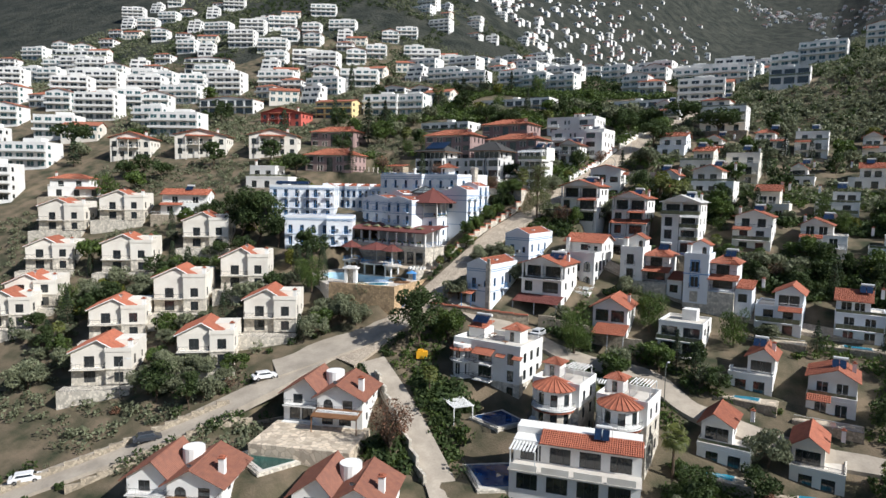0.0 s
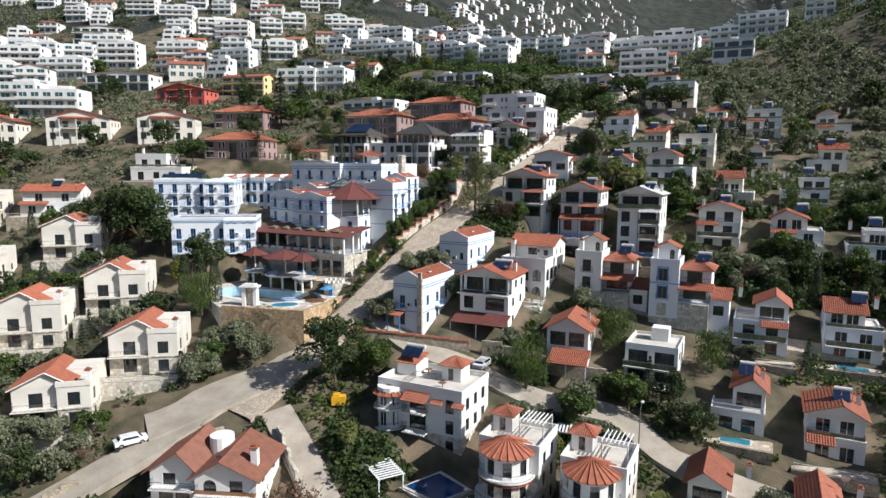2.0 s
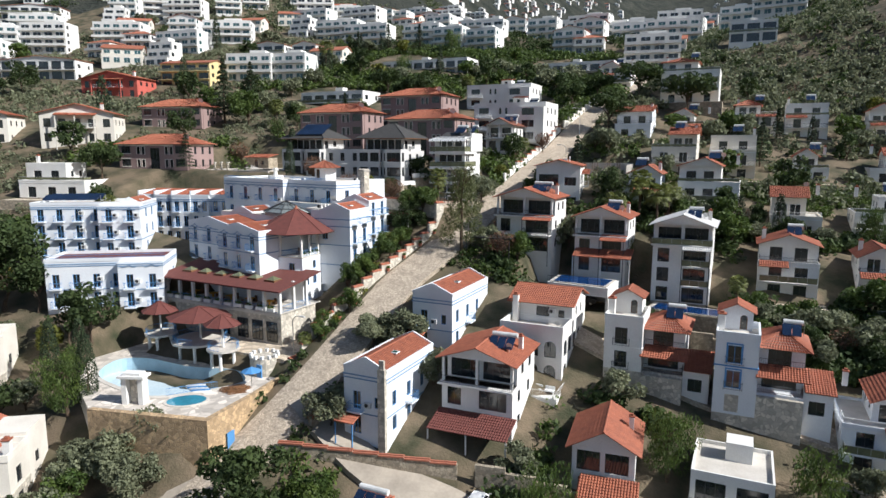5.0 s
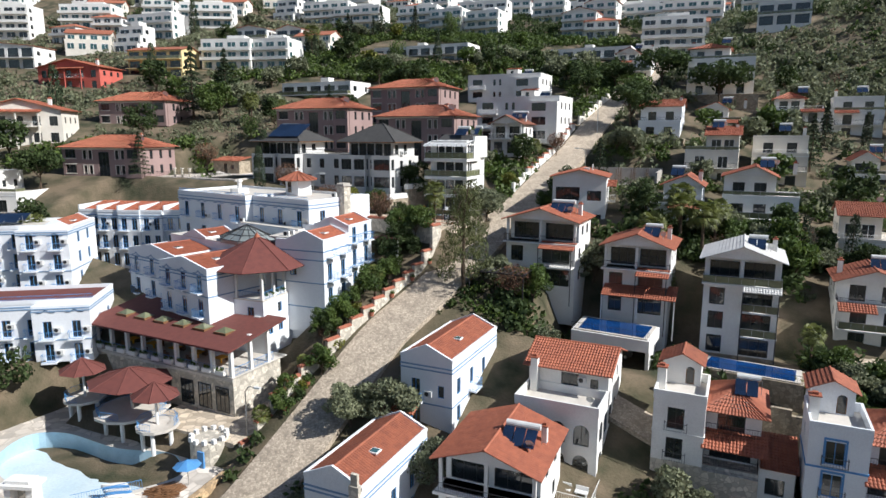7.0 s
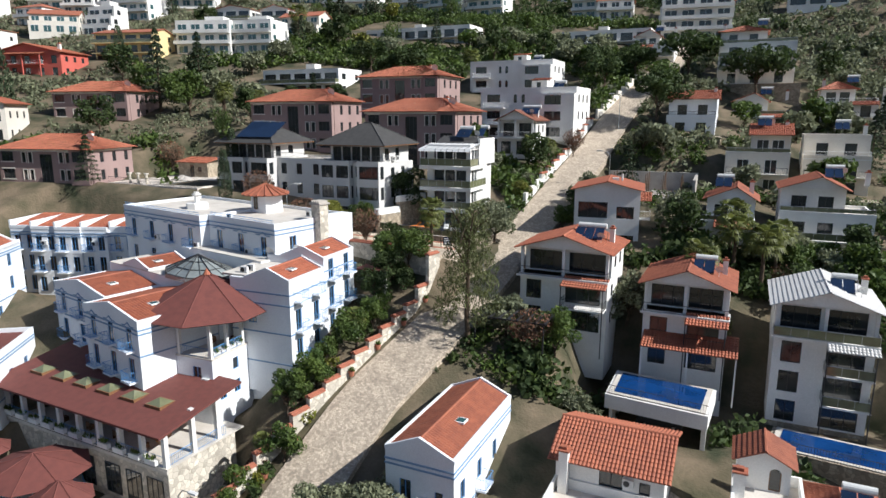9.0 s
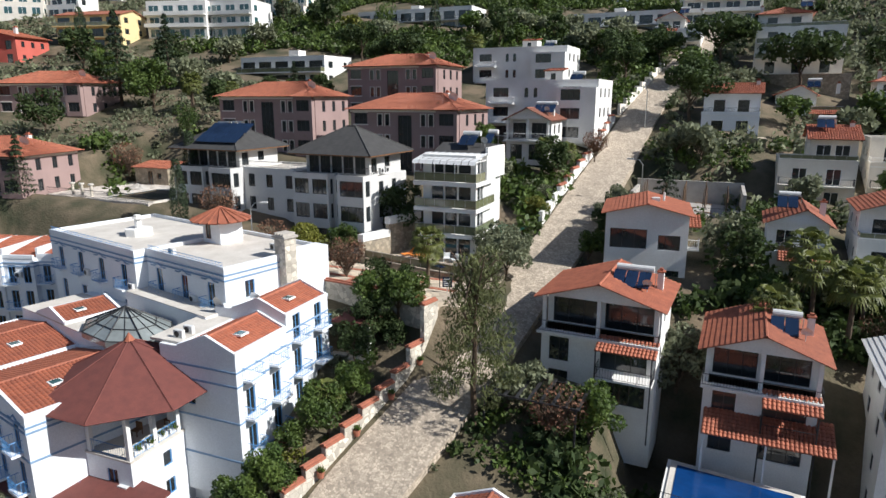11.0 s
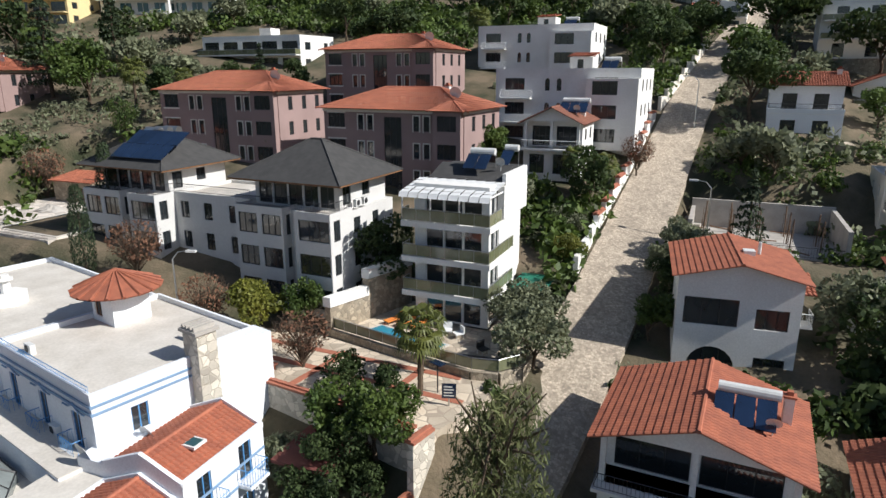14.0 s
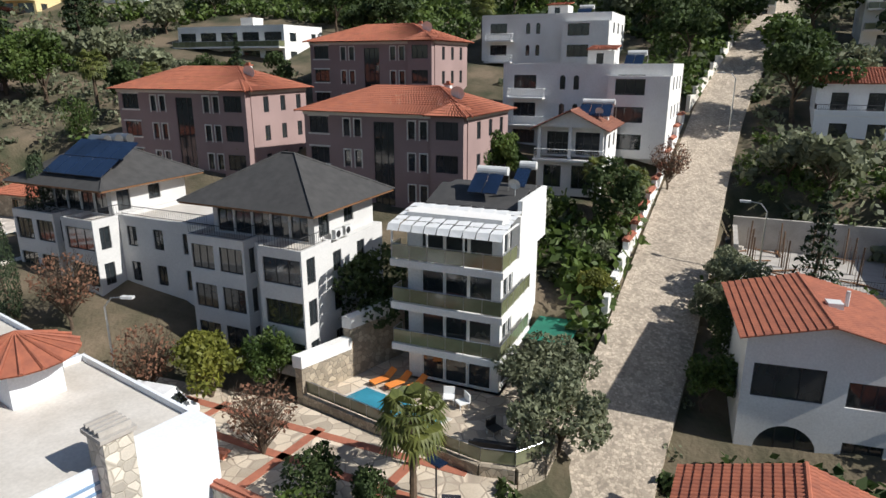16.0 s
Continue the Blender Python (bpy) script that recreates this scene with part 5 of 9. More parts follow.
    part("pier", Mesh().box(-1.3, -0.6, 0, -0.7, 0.6, 3.2), M["white"], arch)
    part("pier", Mesh().box(0.7, -0.6, 0, 1.3, 0.6, 3.2), M["white"], arch)
    part("back_wall", Mesh().box(-0.7, 0.2, 0, 0.7, 0.5, 3.2), M["palestone"], arch)
    part("lintel", Mesh().box(-1.6, -0.9, 3.2, 1.6, 0.9, 3.5).box(-1.1, -0.6, 3.5, 1.1, 0.6, 3.8), M["white"], arch)
    for x, y, r, n in ((-102.6, 118.2, 2.7, 8), (-95.0, 118.4, 4.7, 8), (-89.0, 116.6, 2.6, 8)):
        g = thing("garden_pavilion", x, y, POOL_Z, 10, "maroon shingle pavilion on white columns beside the pool", "pavilion", "pool pavilions")
        FOOT.append((x, y, r))
        part("platform", Mesh().prism(ring(0, 0, r * 0.85, r * 0.85, 12), 2.5, 2.8), M["terrace"], g)
        for p in ring(0, 0, r * 0.6, r * 0.6, 5):
            part("column", Mesh().prism(ring(p[0], p[1], 0.22, 0.22, 8), 0, 2.5), M["white"], g)
        part("pole", Mesh().prism(ring(0, 0, 0.14, 0.14, 8), 2.8, 6.6), M["white"], g)
        pts = ring(0, 0, r, r * 0.9, n, 0.39)
        me = Mesh().cone(pts, 6.0, (0, 0, 7.5))
        for p in pts:
            me.bar((*p, 6.03), (0, 0, 7.53), 0.05, sides=4)
        part("roof", me, M["maroon"], g)
        rail(g, ring(0, 0, r * 0.78, r * 0.78, 10)[:9], 2.8, 0.8, "blue")
    bar = thing("poolside_tower", -82.6, 117.4, POOL_Z, 0, "low round white stone bar with blue arched door", "bar")
    part("wall", Mesh().prism(ring(0, 0, 1.9, 1.9, 16), 0, 2.3), M["palestone"], bar)
    for p in ring(0, 0, 1.75, 1.75, 12):
        part("merlon", Mesh().box(p[0] - 0.2, p[1] - 0.2, 2.3, p[0] + 0.2, p[1] + 0.2, 2.75), M["white"], bar)
    part("door", Mesh().box(0.3, -2.0, 0, 1.1, -1.8, 1.7), M["blue"], bar)
    um = thing("parasol", -80.6, 112.6, POOL_Z, 0, "blue canvas parasol beside stacked timber", "parasol")
    part("pole", Mesh().bar((0, 0, 0), (0, 0, 2.4), 0.04), M["steel"], um)
    part("canopy", Mesh().cone(ring(0, 0, 1.3, 1.3, 8), 2.0, (0, 0, 2.6)), M["blue"], um)
    for i in range(6):
        st = thing("timber_stack", -82.2 + 0.7 * (i % 3), 110.2 + 0.9 * (i // 3), POOL_Z, 20 + 13 * i, "heap of old brown timber and chairs", "timber")
        for j in range(6):
            part("plank", Mesh().box(-1.1, -0.4 + 0.14 * j, 0.1 * (j % 3), 1.1, -0.3 + 0.14 * j, 0.1 * (j % 3) + 0.08), M["wood"], st)


pool_garden()
wd = thing("gate", -76.75, 104.6, 43.6, 95, "blue painted metal door in the honey-coloured wall", "door")
part("leaf", Mesh().box(-0.6, -0.12, 0, 0.6, 0.0, 2.1), M["blue"], wd)


def stepped_wall(x0, y0, x1, y1, n, h, mat="palestone", cap="brick", t=0.45, label="stone garden wall with red tile coping stepping up the street"):
    """A wall that climbs a slope in level lengths, each with a tiled coping."""
    r = thing("garden_wall", x0, y0, 0, 0, label, "wall")
    dx, dy = (x1 - x0) / n, (y1 - y0) / n
    turn = math.atan2(dy, dx)
    length = math.hypot(dx, dy)
    for i in range(n):
        ax, ay = x0 + dx * i, y0 + dy * i
        z = max(ground(ax, ay), ground(ax + dx, ay + dy)) + h
        zl = min(ground(ax, ay), ground(ax + dx, ay + dy)) - 1.0
        w = part("wall_length", Mesh().box(0, -t / 2, zl, length, t / 2, z), M[mat], r, at=(ax - x0, ay - y0, 0), turn=turn)
        if cap:
            part("coping", Mesh().box(-0.05, -t / 2 - 0.1, z, length - 0.1, t / 2 + 0.1, z + 0.16).box(-0.05, -t / 4, z + 0.16, length - 0.1, t / 4, z + 0.28), M[cap], w)
    return r


stepped_wall(-78.6, 117.5, -76.0, 134, 8, 1.0)
stepped_wall(-76.0, 134, -72.8, 152, 9, 0.9)
stepped_wall(-87, 152.4, -73.4, 151.2, 4, 1.2, label="low stone wall with red tile coping below the forecourt")
stepped_wall(-69.4, 109.5, -67.5, 122, 6, 0.9, "stone")
stepped_wall(-71, 106, -52, 111.8, 7, 1.3, "stone")
stepped_wall(-70.5, 176, -70.6, 184, 3, 1.0, "white", None, label="low white rendered garden wall beside the street")
stepped_wall(-70.6, 184, -69.8, 215, 10, 0.9, "white", "brick", label="white garden wall with brick coping along the street")
stepped_wall(-69.6, 218, -66, 245, 9, 0.9, "cream", None, label="low cream garden wall climbing with the street")
stepped_wall(-86.8, 69, -104, 37, 18, 0.9, "stone", None, label="pale stone retaining wall along the lane")
stepped_wall(-76, 83, -93, 45, 20, 0.7, "stone", None, label="pale stone parapet wall along the lane")
stepped_wall(-69, 86, -48, 71, 8, 1.2, "palestone", None, label="pale stone wall beside the sloping lane")
stepped_wall(-50, 112, -28, 116, 7, 2.4, "stone", None, label="high rubble retaining wall with a garage mouth")
stepped_wall(-39.5, 142.2, -26, 141.6, 5, 3.2, "stone", None, label="high rubble retaining wall below a pool")


# ---- the glazed villa ----
def glazed_villa():
    x, y, z = -75.0, 165.8, 68.1
    r = house_root("glazed_villa", x, y, 1.5, 7.4, 9.5, "white four-storey villa with glazed fronts and glass balconies", z=z)
    H = 2.85
    plinth(r, "white", -6.9, 1.0, 6.9, 8.4, 3, 0)
    for s in range(4):
        zz = H * s
        big = [(0.95 + 1.62 * i, 0.08, 1.55, H - 0.62) for i in range(3)]
        block(r, "white", -6.5, 1.3, zz + 0.002 * s, 6.3, 8.2, H - 0.05, front=big if s < 3 else big, right=[(0.5, 0.5, 1.0, 1.8), (1.6, 0.5, 0.8, 1.8)] if s else [(0.5, 0.2, 1.6, 2.0)], style="single", deep=0.3)
        if s:
            part("balcony_slab", Mesh().box(-7.1, 0.0, zz - 0.45, 0.35, 1.35, zz).box(-0.25, 1.35, zz - 0.45, 0.35, 6.2, zz), M["white"], r)
            rail(r, [(-7.0, 1.3), (-7.0, 0.1), (0.25, 0.1), (0.25, 6.1)] if s < 3 else [(-7.0, 1.3), (-7.0, 0.1), (0.25, 0.1), (0.25, 3.0)], zz, 1.0, "glass")
    part("side_wall", Mesh().box(-0.2, 3.2, 8.6, 0.35, 9.4, 11.2), M["white"], r)
    # slatted white canopy over the top balcony
    me = Mesh()
    for i in range(9):
        u = -7.1 + 0.83 * i
        for j in range(5):
            a, b = u, u + 0.8
            y0, y1 = -0.1 + 0.75 * j, 0.55 + 0.75 * j
            zz = 10.85 + 0.12 * j
            me.poly(((a, y0, zz), (b, y0, zz + 0.05), (b, y1, zz + 0.16), (a, y1, zz + 0.1)))
        me.poly(((u, -0.1, 10.85), (u + 0.8, -0.1, 10.9), (u + 0.78, -0.35, 10.5), (u + 0.02, -0.35, 10.5)))
    part("canopy", me, M["paint"], r, "white slatted canopy")
    for u in (-7.0, -4.6, -2.2, 0.2):
        part("canopy_post", Mesh().box(u - 0.05, 0.1, 8.55, u + 0.05, 0.2, 10.9), M["paint"], r)
        part("canopy_beam", Mesh().box(u - 0.05, 0.0, 10.72, u + 0.05, 3.6, 10.82), M["paint"], r)
    shed(r, -6.4, 3.9, 11.35, 6.3, 2.8, 0.9, "slate", False, name="roof")
    part("roof", Mesh().box(-6.4, 6.7, 11.35, -0.1, 9.4, 12.1), M["slate"], r)
    part("gable_wall", Mesh().prism([(0.02, 3.6), (0.32, 3.6), (0.32, 9.4), (0.02, 9.4)], 11.2, 12.1), M["white"], r)
    solar(r, -3.4, 5.2, 12.2, 2)
    solar(r, -1.2, 7.6, 12.3, 1)
    dish(r, -0.8, 5.6, 12.0, 0.4)
    # side canopy
    part("side_canopy", Mesh().box(0.4, 4.6, 2.5, 3.4, 9.0, 2.62), M["canopy"], r, "green shade roof over the side yard")
    for u, v in ((3.3, 4.7), (3.3, 8.9)):
        part("canopy_post", Mesh().bar((u, v, 0), (u, v, 2.5), 0.05), M["steel"], r)
    return r


glazed_villa()


def villa_yard():
    pts = [(-86.2, 161.6), (-78.5, 160.2), (-73.4, 159.4), (-71.6, 159.8), (-70.6, 161.2), (-70.5, 164), (-71.0, 172), (-75, 173.4), (-86.2, 169.5)]
    tagged(new("yard", Mesh().prism(pts, 64.5, 68.1).data("yard", M["flag"])), "pale flagstone pool yard of the glazed villa", "yard", kind="structure")
    w = thing("yard_wall", 0, 0, 0, 0, "rubble stone yard wall with glass balustrade", "wall")
    base = Mesh()
    front = pts[:6]
    for a, b in zip(front, front[1:]):
        a, b = Vector((*a, 0)), Vector((*b, 0))
        n = (b - a).normalized().cross(Vector((0, 0, 1))) * 0.3
        base.prism([tuple((a + n)[:2]), tuple((b + n)[:2]), tuple(b[:2]), tuple(a[:2])], 64.0, 68.35)
    part("wall_face", base, M["stone"], w)
    rail(w, front, 68.35, 0.9, "glass")
    rw = thing("garden_wall", 0, 0, 0, 0, "white stepped boundary wall above rubble stone", "wall")
    part("wall_length", Mesh().prism([(-86.6, 161.3), (-86.1, 161.3), (-84.9, 165), (-85.4, 165)], 66, 70.2), M["stone"], rw)
    part("coping", Mesh().prism([(-86.7, 161.2), (-86.0, 161.2), (-84.8, 165), (-85.5, 165)], 70.2, 71.0), M["white"], rw)
    part("wall_length", Mesh().prism([(-85.4, 165), (-84.9, 165), (-83.5, 170), (-84, 170)], 66, 71.6), M["stone"], rw)
    part("coping", Mesh().prism([(-85.5, 165), (-84.8, 165), (-83.4, 170), (-84.1, 170)], 71.6, 72.4), M["white"], rw)
    pool = thing("swimming_pool", 0, 0, 68.1, 0, "small blue tiled swimming pool in the villa yard", "pool")
    part("coping", Mesh().prism([(-84.2, 162.0), (-77.2, 161.0), (-76.6, 163.0), (-83.4, 164.4)], 0, 0.05), M["terrace"], pool)
    part("pool_water", Mesh().prism([(-83.9, 162.2), (-77.4, 161.25), (-76.9, 162.85), (-83.2, 164.15)], 0.05, 0.07), M["water"], pool)
    for i in range(3):
        s = thing("sun_lounger", -82.6 + 1.15 * i, 165.2, 68.1, -25, "orange striped canvas sun lounger on the yard", "lounger", "sun loungers")
        me = Mesh().box(-0.3, -0.9, 0.3, 0.3, 0.35, 0.38)
        me.poly(((-0.3, 0.35, 0.38), (0.3, 0.35, 0.38), (0.3, 0.95, 0.8), (-0.3, 0.95, 0.8)))
        me.poly(((0.3, 0.35, 0.3), (-0.3, 0.35, 0.3), (-0.3, 0.95, 0.72), (0.3, 0.95, 0.72)))
        part("mattress", me, M["orange"], s)
        for u, v in ((-0.28, -0.8), (0.28, -0.8), (-0.28, 0.3), (0.28, 0.3)):
            part("leg", Mesh().bar((u, v, 0), (u, v, 0.3), 0.025, sides=4), M["wood"], s)
    for i, (x, y, a) in enumerate(((-77.6, 164.7, 20), (-76.6, 164.5, -40), (-73.8, 162.6, 60))):
        c = thing("garden_chair", x, y, 68.1, a, "white garden chair with dark cushion", "chair", "garden chairs")
        part("seat", Mesh().box(-0.35, -0.35, 0.38, 0.35, 0.35, 0.46), M["iron" if i == 2 else "paint"], c)
        part("backrest", Mesh().box(-0.35, 0.3, 0.46, 0.35, 0.38, 0.95), M["iron" if i == 2 else "paint"], c)
        for u, v in ((-0.3, -0.3), (0.3, -0.3), (-0.3, 0.3), (0.3, 0.3)):
            part("leg", Mesh().bar((u, v, 0), (u, v, 0.38), 0.025, sides=4), M["paint"], c)
    sf = thing("garden_sofa", -73.2, 160.9, 68.1, 10, "white framed garden sofa with dark grey cushions", "sofa")
    part("frame", Mesh().box(-1.3, -0.4, 0.1, 1.3, 0.4, 0.35), M["paint"], sf)
    part("cushion", Mesh().box(-1.2, -0.35, 0.35, 1.2, 0.35, 0.5), M["iron"], sf)
    part("backrest", Mesh().box(-1.3, -0.5, 0.3, 1.3, -0.4, 0.85), M["iron"], sf)
    pave = new("pavement", Mesh().prism([(-98, 153.6), (-84, 152.3), (-73.0, 151.4), (-71.6, 155.6), (-71.3, 159.2), (-78.5, 159.9), (-86.4, 161.1), (-98, 160)], 62, 67.75).data("pavement", M["flag"]))
    tagged(pave, "pale flagstone forecourt edged with red brick bands", "pavement", kind="structure")
    for a, b in (((-97, 156.4), (-72.6, 156.0)), ((-97, 158.6), (-74, 159.0)), ((-84, 153.0), (-83.4, 159.4)), ((-77.6, 152.4), (-77.0, 159.2)), ((-91, 154.2), (-90.5, 159.4))):
        a, b = Vector((*a, 0)), Vector((*b, 0))
        n = (b - a).normalized().cross(Vector((0, 0, 1))) * 0.28
        tagged(new("brick_band", Mesh().prism([tuple((a + n)[:2]), tuple((b + n)[:2]), tuple((b - n)[:2]), tuple((a - n)[:2])], 67.5, 67.78).data("brick_band", M["brick"])), "red brick band in the forecourt paving", "paving", kind="structure")


villa_yard()


# ---- the dark-roofed apartment block ----
def dark_block():
    r = house_root("apartment_block", -87.2, 164.2, 0, 29, 9.5, "pale grey apartment block with dark hipped roofs and loggias", z=68.2)
    G = "grey"
    plinth(r, "palestone", -29, 0.3, 29, 9, 4, 0.0)
    H = 2.85

    def bay(u0, w, v0, n, top=3, k=2):
        for s in range(top):
            block(r, G, u0, v0, H * s + 0.003 * s, w, 2.4 - v0, H, front=[(w * (i + 0.08) / k + 0.1, 0.75, w / k - 0.5, 1.75) for i in range(k)], right=[(0.5, 0.75, 0.9, 1.75)], style="dark", deep=0.7)
            for i in range(k):
                rail(r, [(u0 + w * (i + 0.08) / k + 0.12, v0 + 0.15), (u0 + w * (i + 0.92) / k - 0.2, v0 + 0.15)], H * s + 0.75, 0.45, "iron")
        parapet(r, G, u0, v0, H * top, w, 2.4 - v0, 0.3, floor="terrace")
        rail(r, [(u0 + 0.1, v0 + 0.1), (u0 + w - 0.1, v0 + 0.1), (u0 + w - 0.1, 1.6)], H * top + 0.3, 0.8, "iron")
    for u0, w in ((-9.9, 9.9), (-29.0, 9.9)):
        block(r, G, u0, 0.6, 0, w, 8.6, H * 3, front=[(5.3, 0.9 + H * s, 0.9, 1.5) for s in range(3)], right=[(2 + 3 * i, 0.8 + H * s, 1.0, 1.4) for s in range(3) for i in (0, 1)], style="dark")
        bay(u0 + w - 3.45, 3.5, -0.9, 2, 3, 1)
        bay(u0 - 0.05, 5.0, -0.5, 2, 3, 2)
        block(r, G, u0 + 0.6, 1.5, H * 3 + 0.01, w - 1.2, 7.4, 2.5, front=[(0.4 + 1.6 * i, 0.2, 1.4, 2.0) for i in range(5)], right=[(0.5, 0.4, 1.2, 1.6), (3.5, 0.8, 1.2, 1.2)], style="dark")
        hip(r, u0, 0.4, H * 3 + 2.5, w, 8.8, 3.0, 0.75, "slate", fine=False)
        part("soffit", Mesh().box(u0 - 0.7, -0.3, H * 3 + 2.35, u0 + w + 0.7, 9.9, H * 3 + 2.49), M["wood"], r)
    block(r, G, -19.09, 1.4, 0, 9.17, 7.6, H * 3, front=[(0.8, 0.8 + H * s, 1.0, 1.6) for s in range(3)] + [(3.6, 0.8 + H * s, 1.0, 1.6) for s in range(3)] + [(6.6, 0.8 + H * s, 1.0, 1.6) for s in range(3)], style="dark")
    parapet(r, G, -19.09, 1.4, H * 3, 9.17, 7.6, 0.35)
    rail(r, [(-18.9, 1.6), (-10.1, 1.6)], H * 3 + 0.35, 0.75, "iron")
    for i in range(2):
        for j in range(5):
            u, v, zz = -26.0 + 1.35 * j, 0.6 + 2.0 * i, H * 3 + 3.3 + 1.1 * i
            pm = Mesh()
            a, b, c, e = Vector((u, v, zz)), Vector((u + 1.25, v, zz)), Vector((u + 1.25, v + 1.75, zz + 1.1)), Vector((u, v + 1.75, zz + 1.1))
            t = Vector((0, -0.04, 0.08))
            pm.poly((a + t, b + t, c + t, e + t))
            pm.poly((e, c, b, a))
            pm.poly((a, b, b + t, a + t))
            pm.poly((b, c, c + t, b + t))
            part("solar_panel", pm, M["solar"], r)
    for j in range(3):
        part("water_tank", Mesh().bar((-26.9 + 0.3 * j, 6 + 0.9 * j, H * 3 + 5.3), (-25.0 + 0.3 * j, 6 + 0.9 * j, H * 3 + 5.3), 0.42, sides=12), M["steel"], r)
    aircon(r, 0.0, 3.0, H * 3 + 0.3, math.pi / 2)
    aircon(r, 0.0, 4.2, H * 3 + 0.3, math.pi / 2)
    aircon(r, 0.0, 1.6, 1.0, math.pi / 2)


dark_block()


def pool_terrace():
    """Paved terrace with a rectangular pool, a tarpaulin heap and a stone outbuilding."""
    Z = 72.5
    x0, x1, y0, y1 = -126.5, -117.6, 161.2, 169.5
    deck = Mesh()
    for a in ((-137.5, 159.8, x0, 178.5), (x1, 159.8, -116.9, 178.5), (x0, 159.8, x1, y0), (x0, y1, x1, 178.5)):
        deck.box(a[0], a[1], Z - 3, a[2], a[3], Z)
    tagged(new("terrace", deck.data("terrace", M["paledeck"])), "pale paved terrace round a rectangular pool", "terrace", kind="structure")
    p = thing("swimming_pool", 0, 0, Z, 0, "rectangular bright blue swimming pool on a paved terrace", "pool")
    basin = Mesh()
    for a, b in (((x0, y0), (x0, y1)), ((x0, y1), (x1, y1)), ((x1, y1), (x1, y0)), ((x1, y0), (x0, y0))):
        basin.poly(((*a, 0.02), (*b, 0.02), (*b, -1.6), (*a, -1.6)))
    basin.poly(((x0, y0, -1.6), (x1, y0, -1.6), (x1, y1, -1.6), (x0, y1, -1.6)))
    part("basin", basin, M["pooltile"], p)
    part("pool_water", Mesh().box(x0 + 0.01, y0 + 0.01, -0.5, x1 - 0.01, y1 - 0.01, -0.45), M["water"], p)
    cop = Mesh()
    for a in ((x0 - 0.3, y0 - 0.3, x1 + 0.3, y0), (x0 - 0.3, y1, x1 + 0.3, y1 + 0.3), (x0 - 0.3, y0, x0, y1), (x1, y0, x1 + 0.3, y1)):
        cop.box(a[0], a[1], 0.004, a[2], a[3], 0.07)
    part("coping", cop, M["terrace"], p)
    h = house_root("outbuilding", -128.5, 173.6, 4, 6.5, 4, "small rubble stone outbuilding with a red tiled roof", "outbuilding", z=Z)
    block(h, "stone", -6.5, 0, 0, 6.5, 3.6, 2.5, front=[(2.6, 0.05, 0.9, 2.0), (4.4, 0.9, 0.8, 0.9)], style="wood")
    shed(h, -6.8, -0.5, 2.55, 7.1, 4.3, 0.7, "tile", name="roof")
    t = thing("tarpaulin_heap", -129.5, 168.8, Z, 25, "grey crumpled tarpaulin over a low heap", "tarpaulin")
    me, n = Mesh(), 16
    for j in range(5):
        f = 1 - j / 4.6
        me.v += [(1.9 * f * math.cos(6.2832 * i / n) * (1 + 0.16 * math.sin(i * 5 + j)), 1.0 * f * math.sin(6.2832 * i / n) * (1 + 0.2 * math.sin(i * 3 + 2 * j)), 0.2 * j + 0.05 * math.sin(i * 7 + j)) for i in range(n)]
    me.f = [(j * n + i, j * n + (i + 1) % n, (j + 1) * n + (i + 1) % n, (j + 1) * n + i) for j in range(4) for i in range(n)] + [tuple(4 * n + i for i in range(n))]
    part("sheet", me, M["concrete"], t)
    for i in range(3):
        b = thing("bollard_light", -133.0 + 1.9 * i, 161.2, Z, 0, "short pale stone lamp bollard on the terrace", "lamp", "terrace bollards")
        part("post", Mesh().prism(ring(0, 0, 0.2, 0.2, 8), 0, 1.5), M["palestone"], b)
        part("cap", Mesh().prism(ring(0, 0, 0.36, 0.36, 8), 1.5, 1.7), M["terrace"], b)
    f = thing("fence", 0, 0, 0, 0, "black iron railing along the terrace edge", "fence")
    rail(f, [(-137.3, 160.0), (-127.0, 160.0), (-117.2, 160.0)], Z, 1.0, "iron")
    w = thing("garden_wall", 0, 0, 0, 0, "low pale stone garden wall behind the terrace", "wall")
    part("wall_length", Mesh().box(-137.6, 178.5, Z - 1, -117, 178.9, Z + 1.1), M["palestone"], w)
    for x, y in ((-133, 165), (-128, 172), (-121, 165), (-121, 174)):
        FOOT.append((x, y, 5))


pool_terrace()


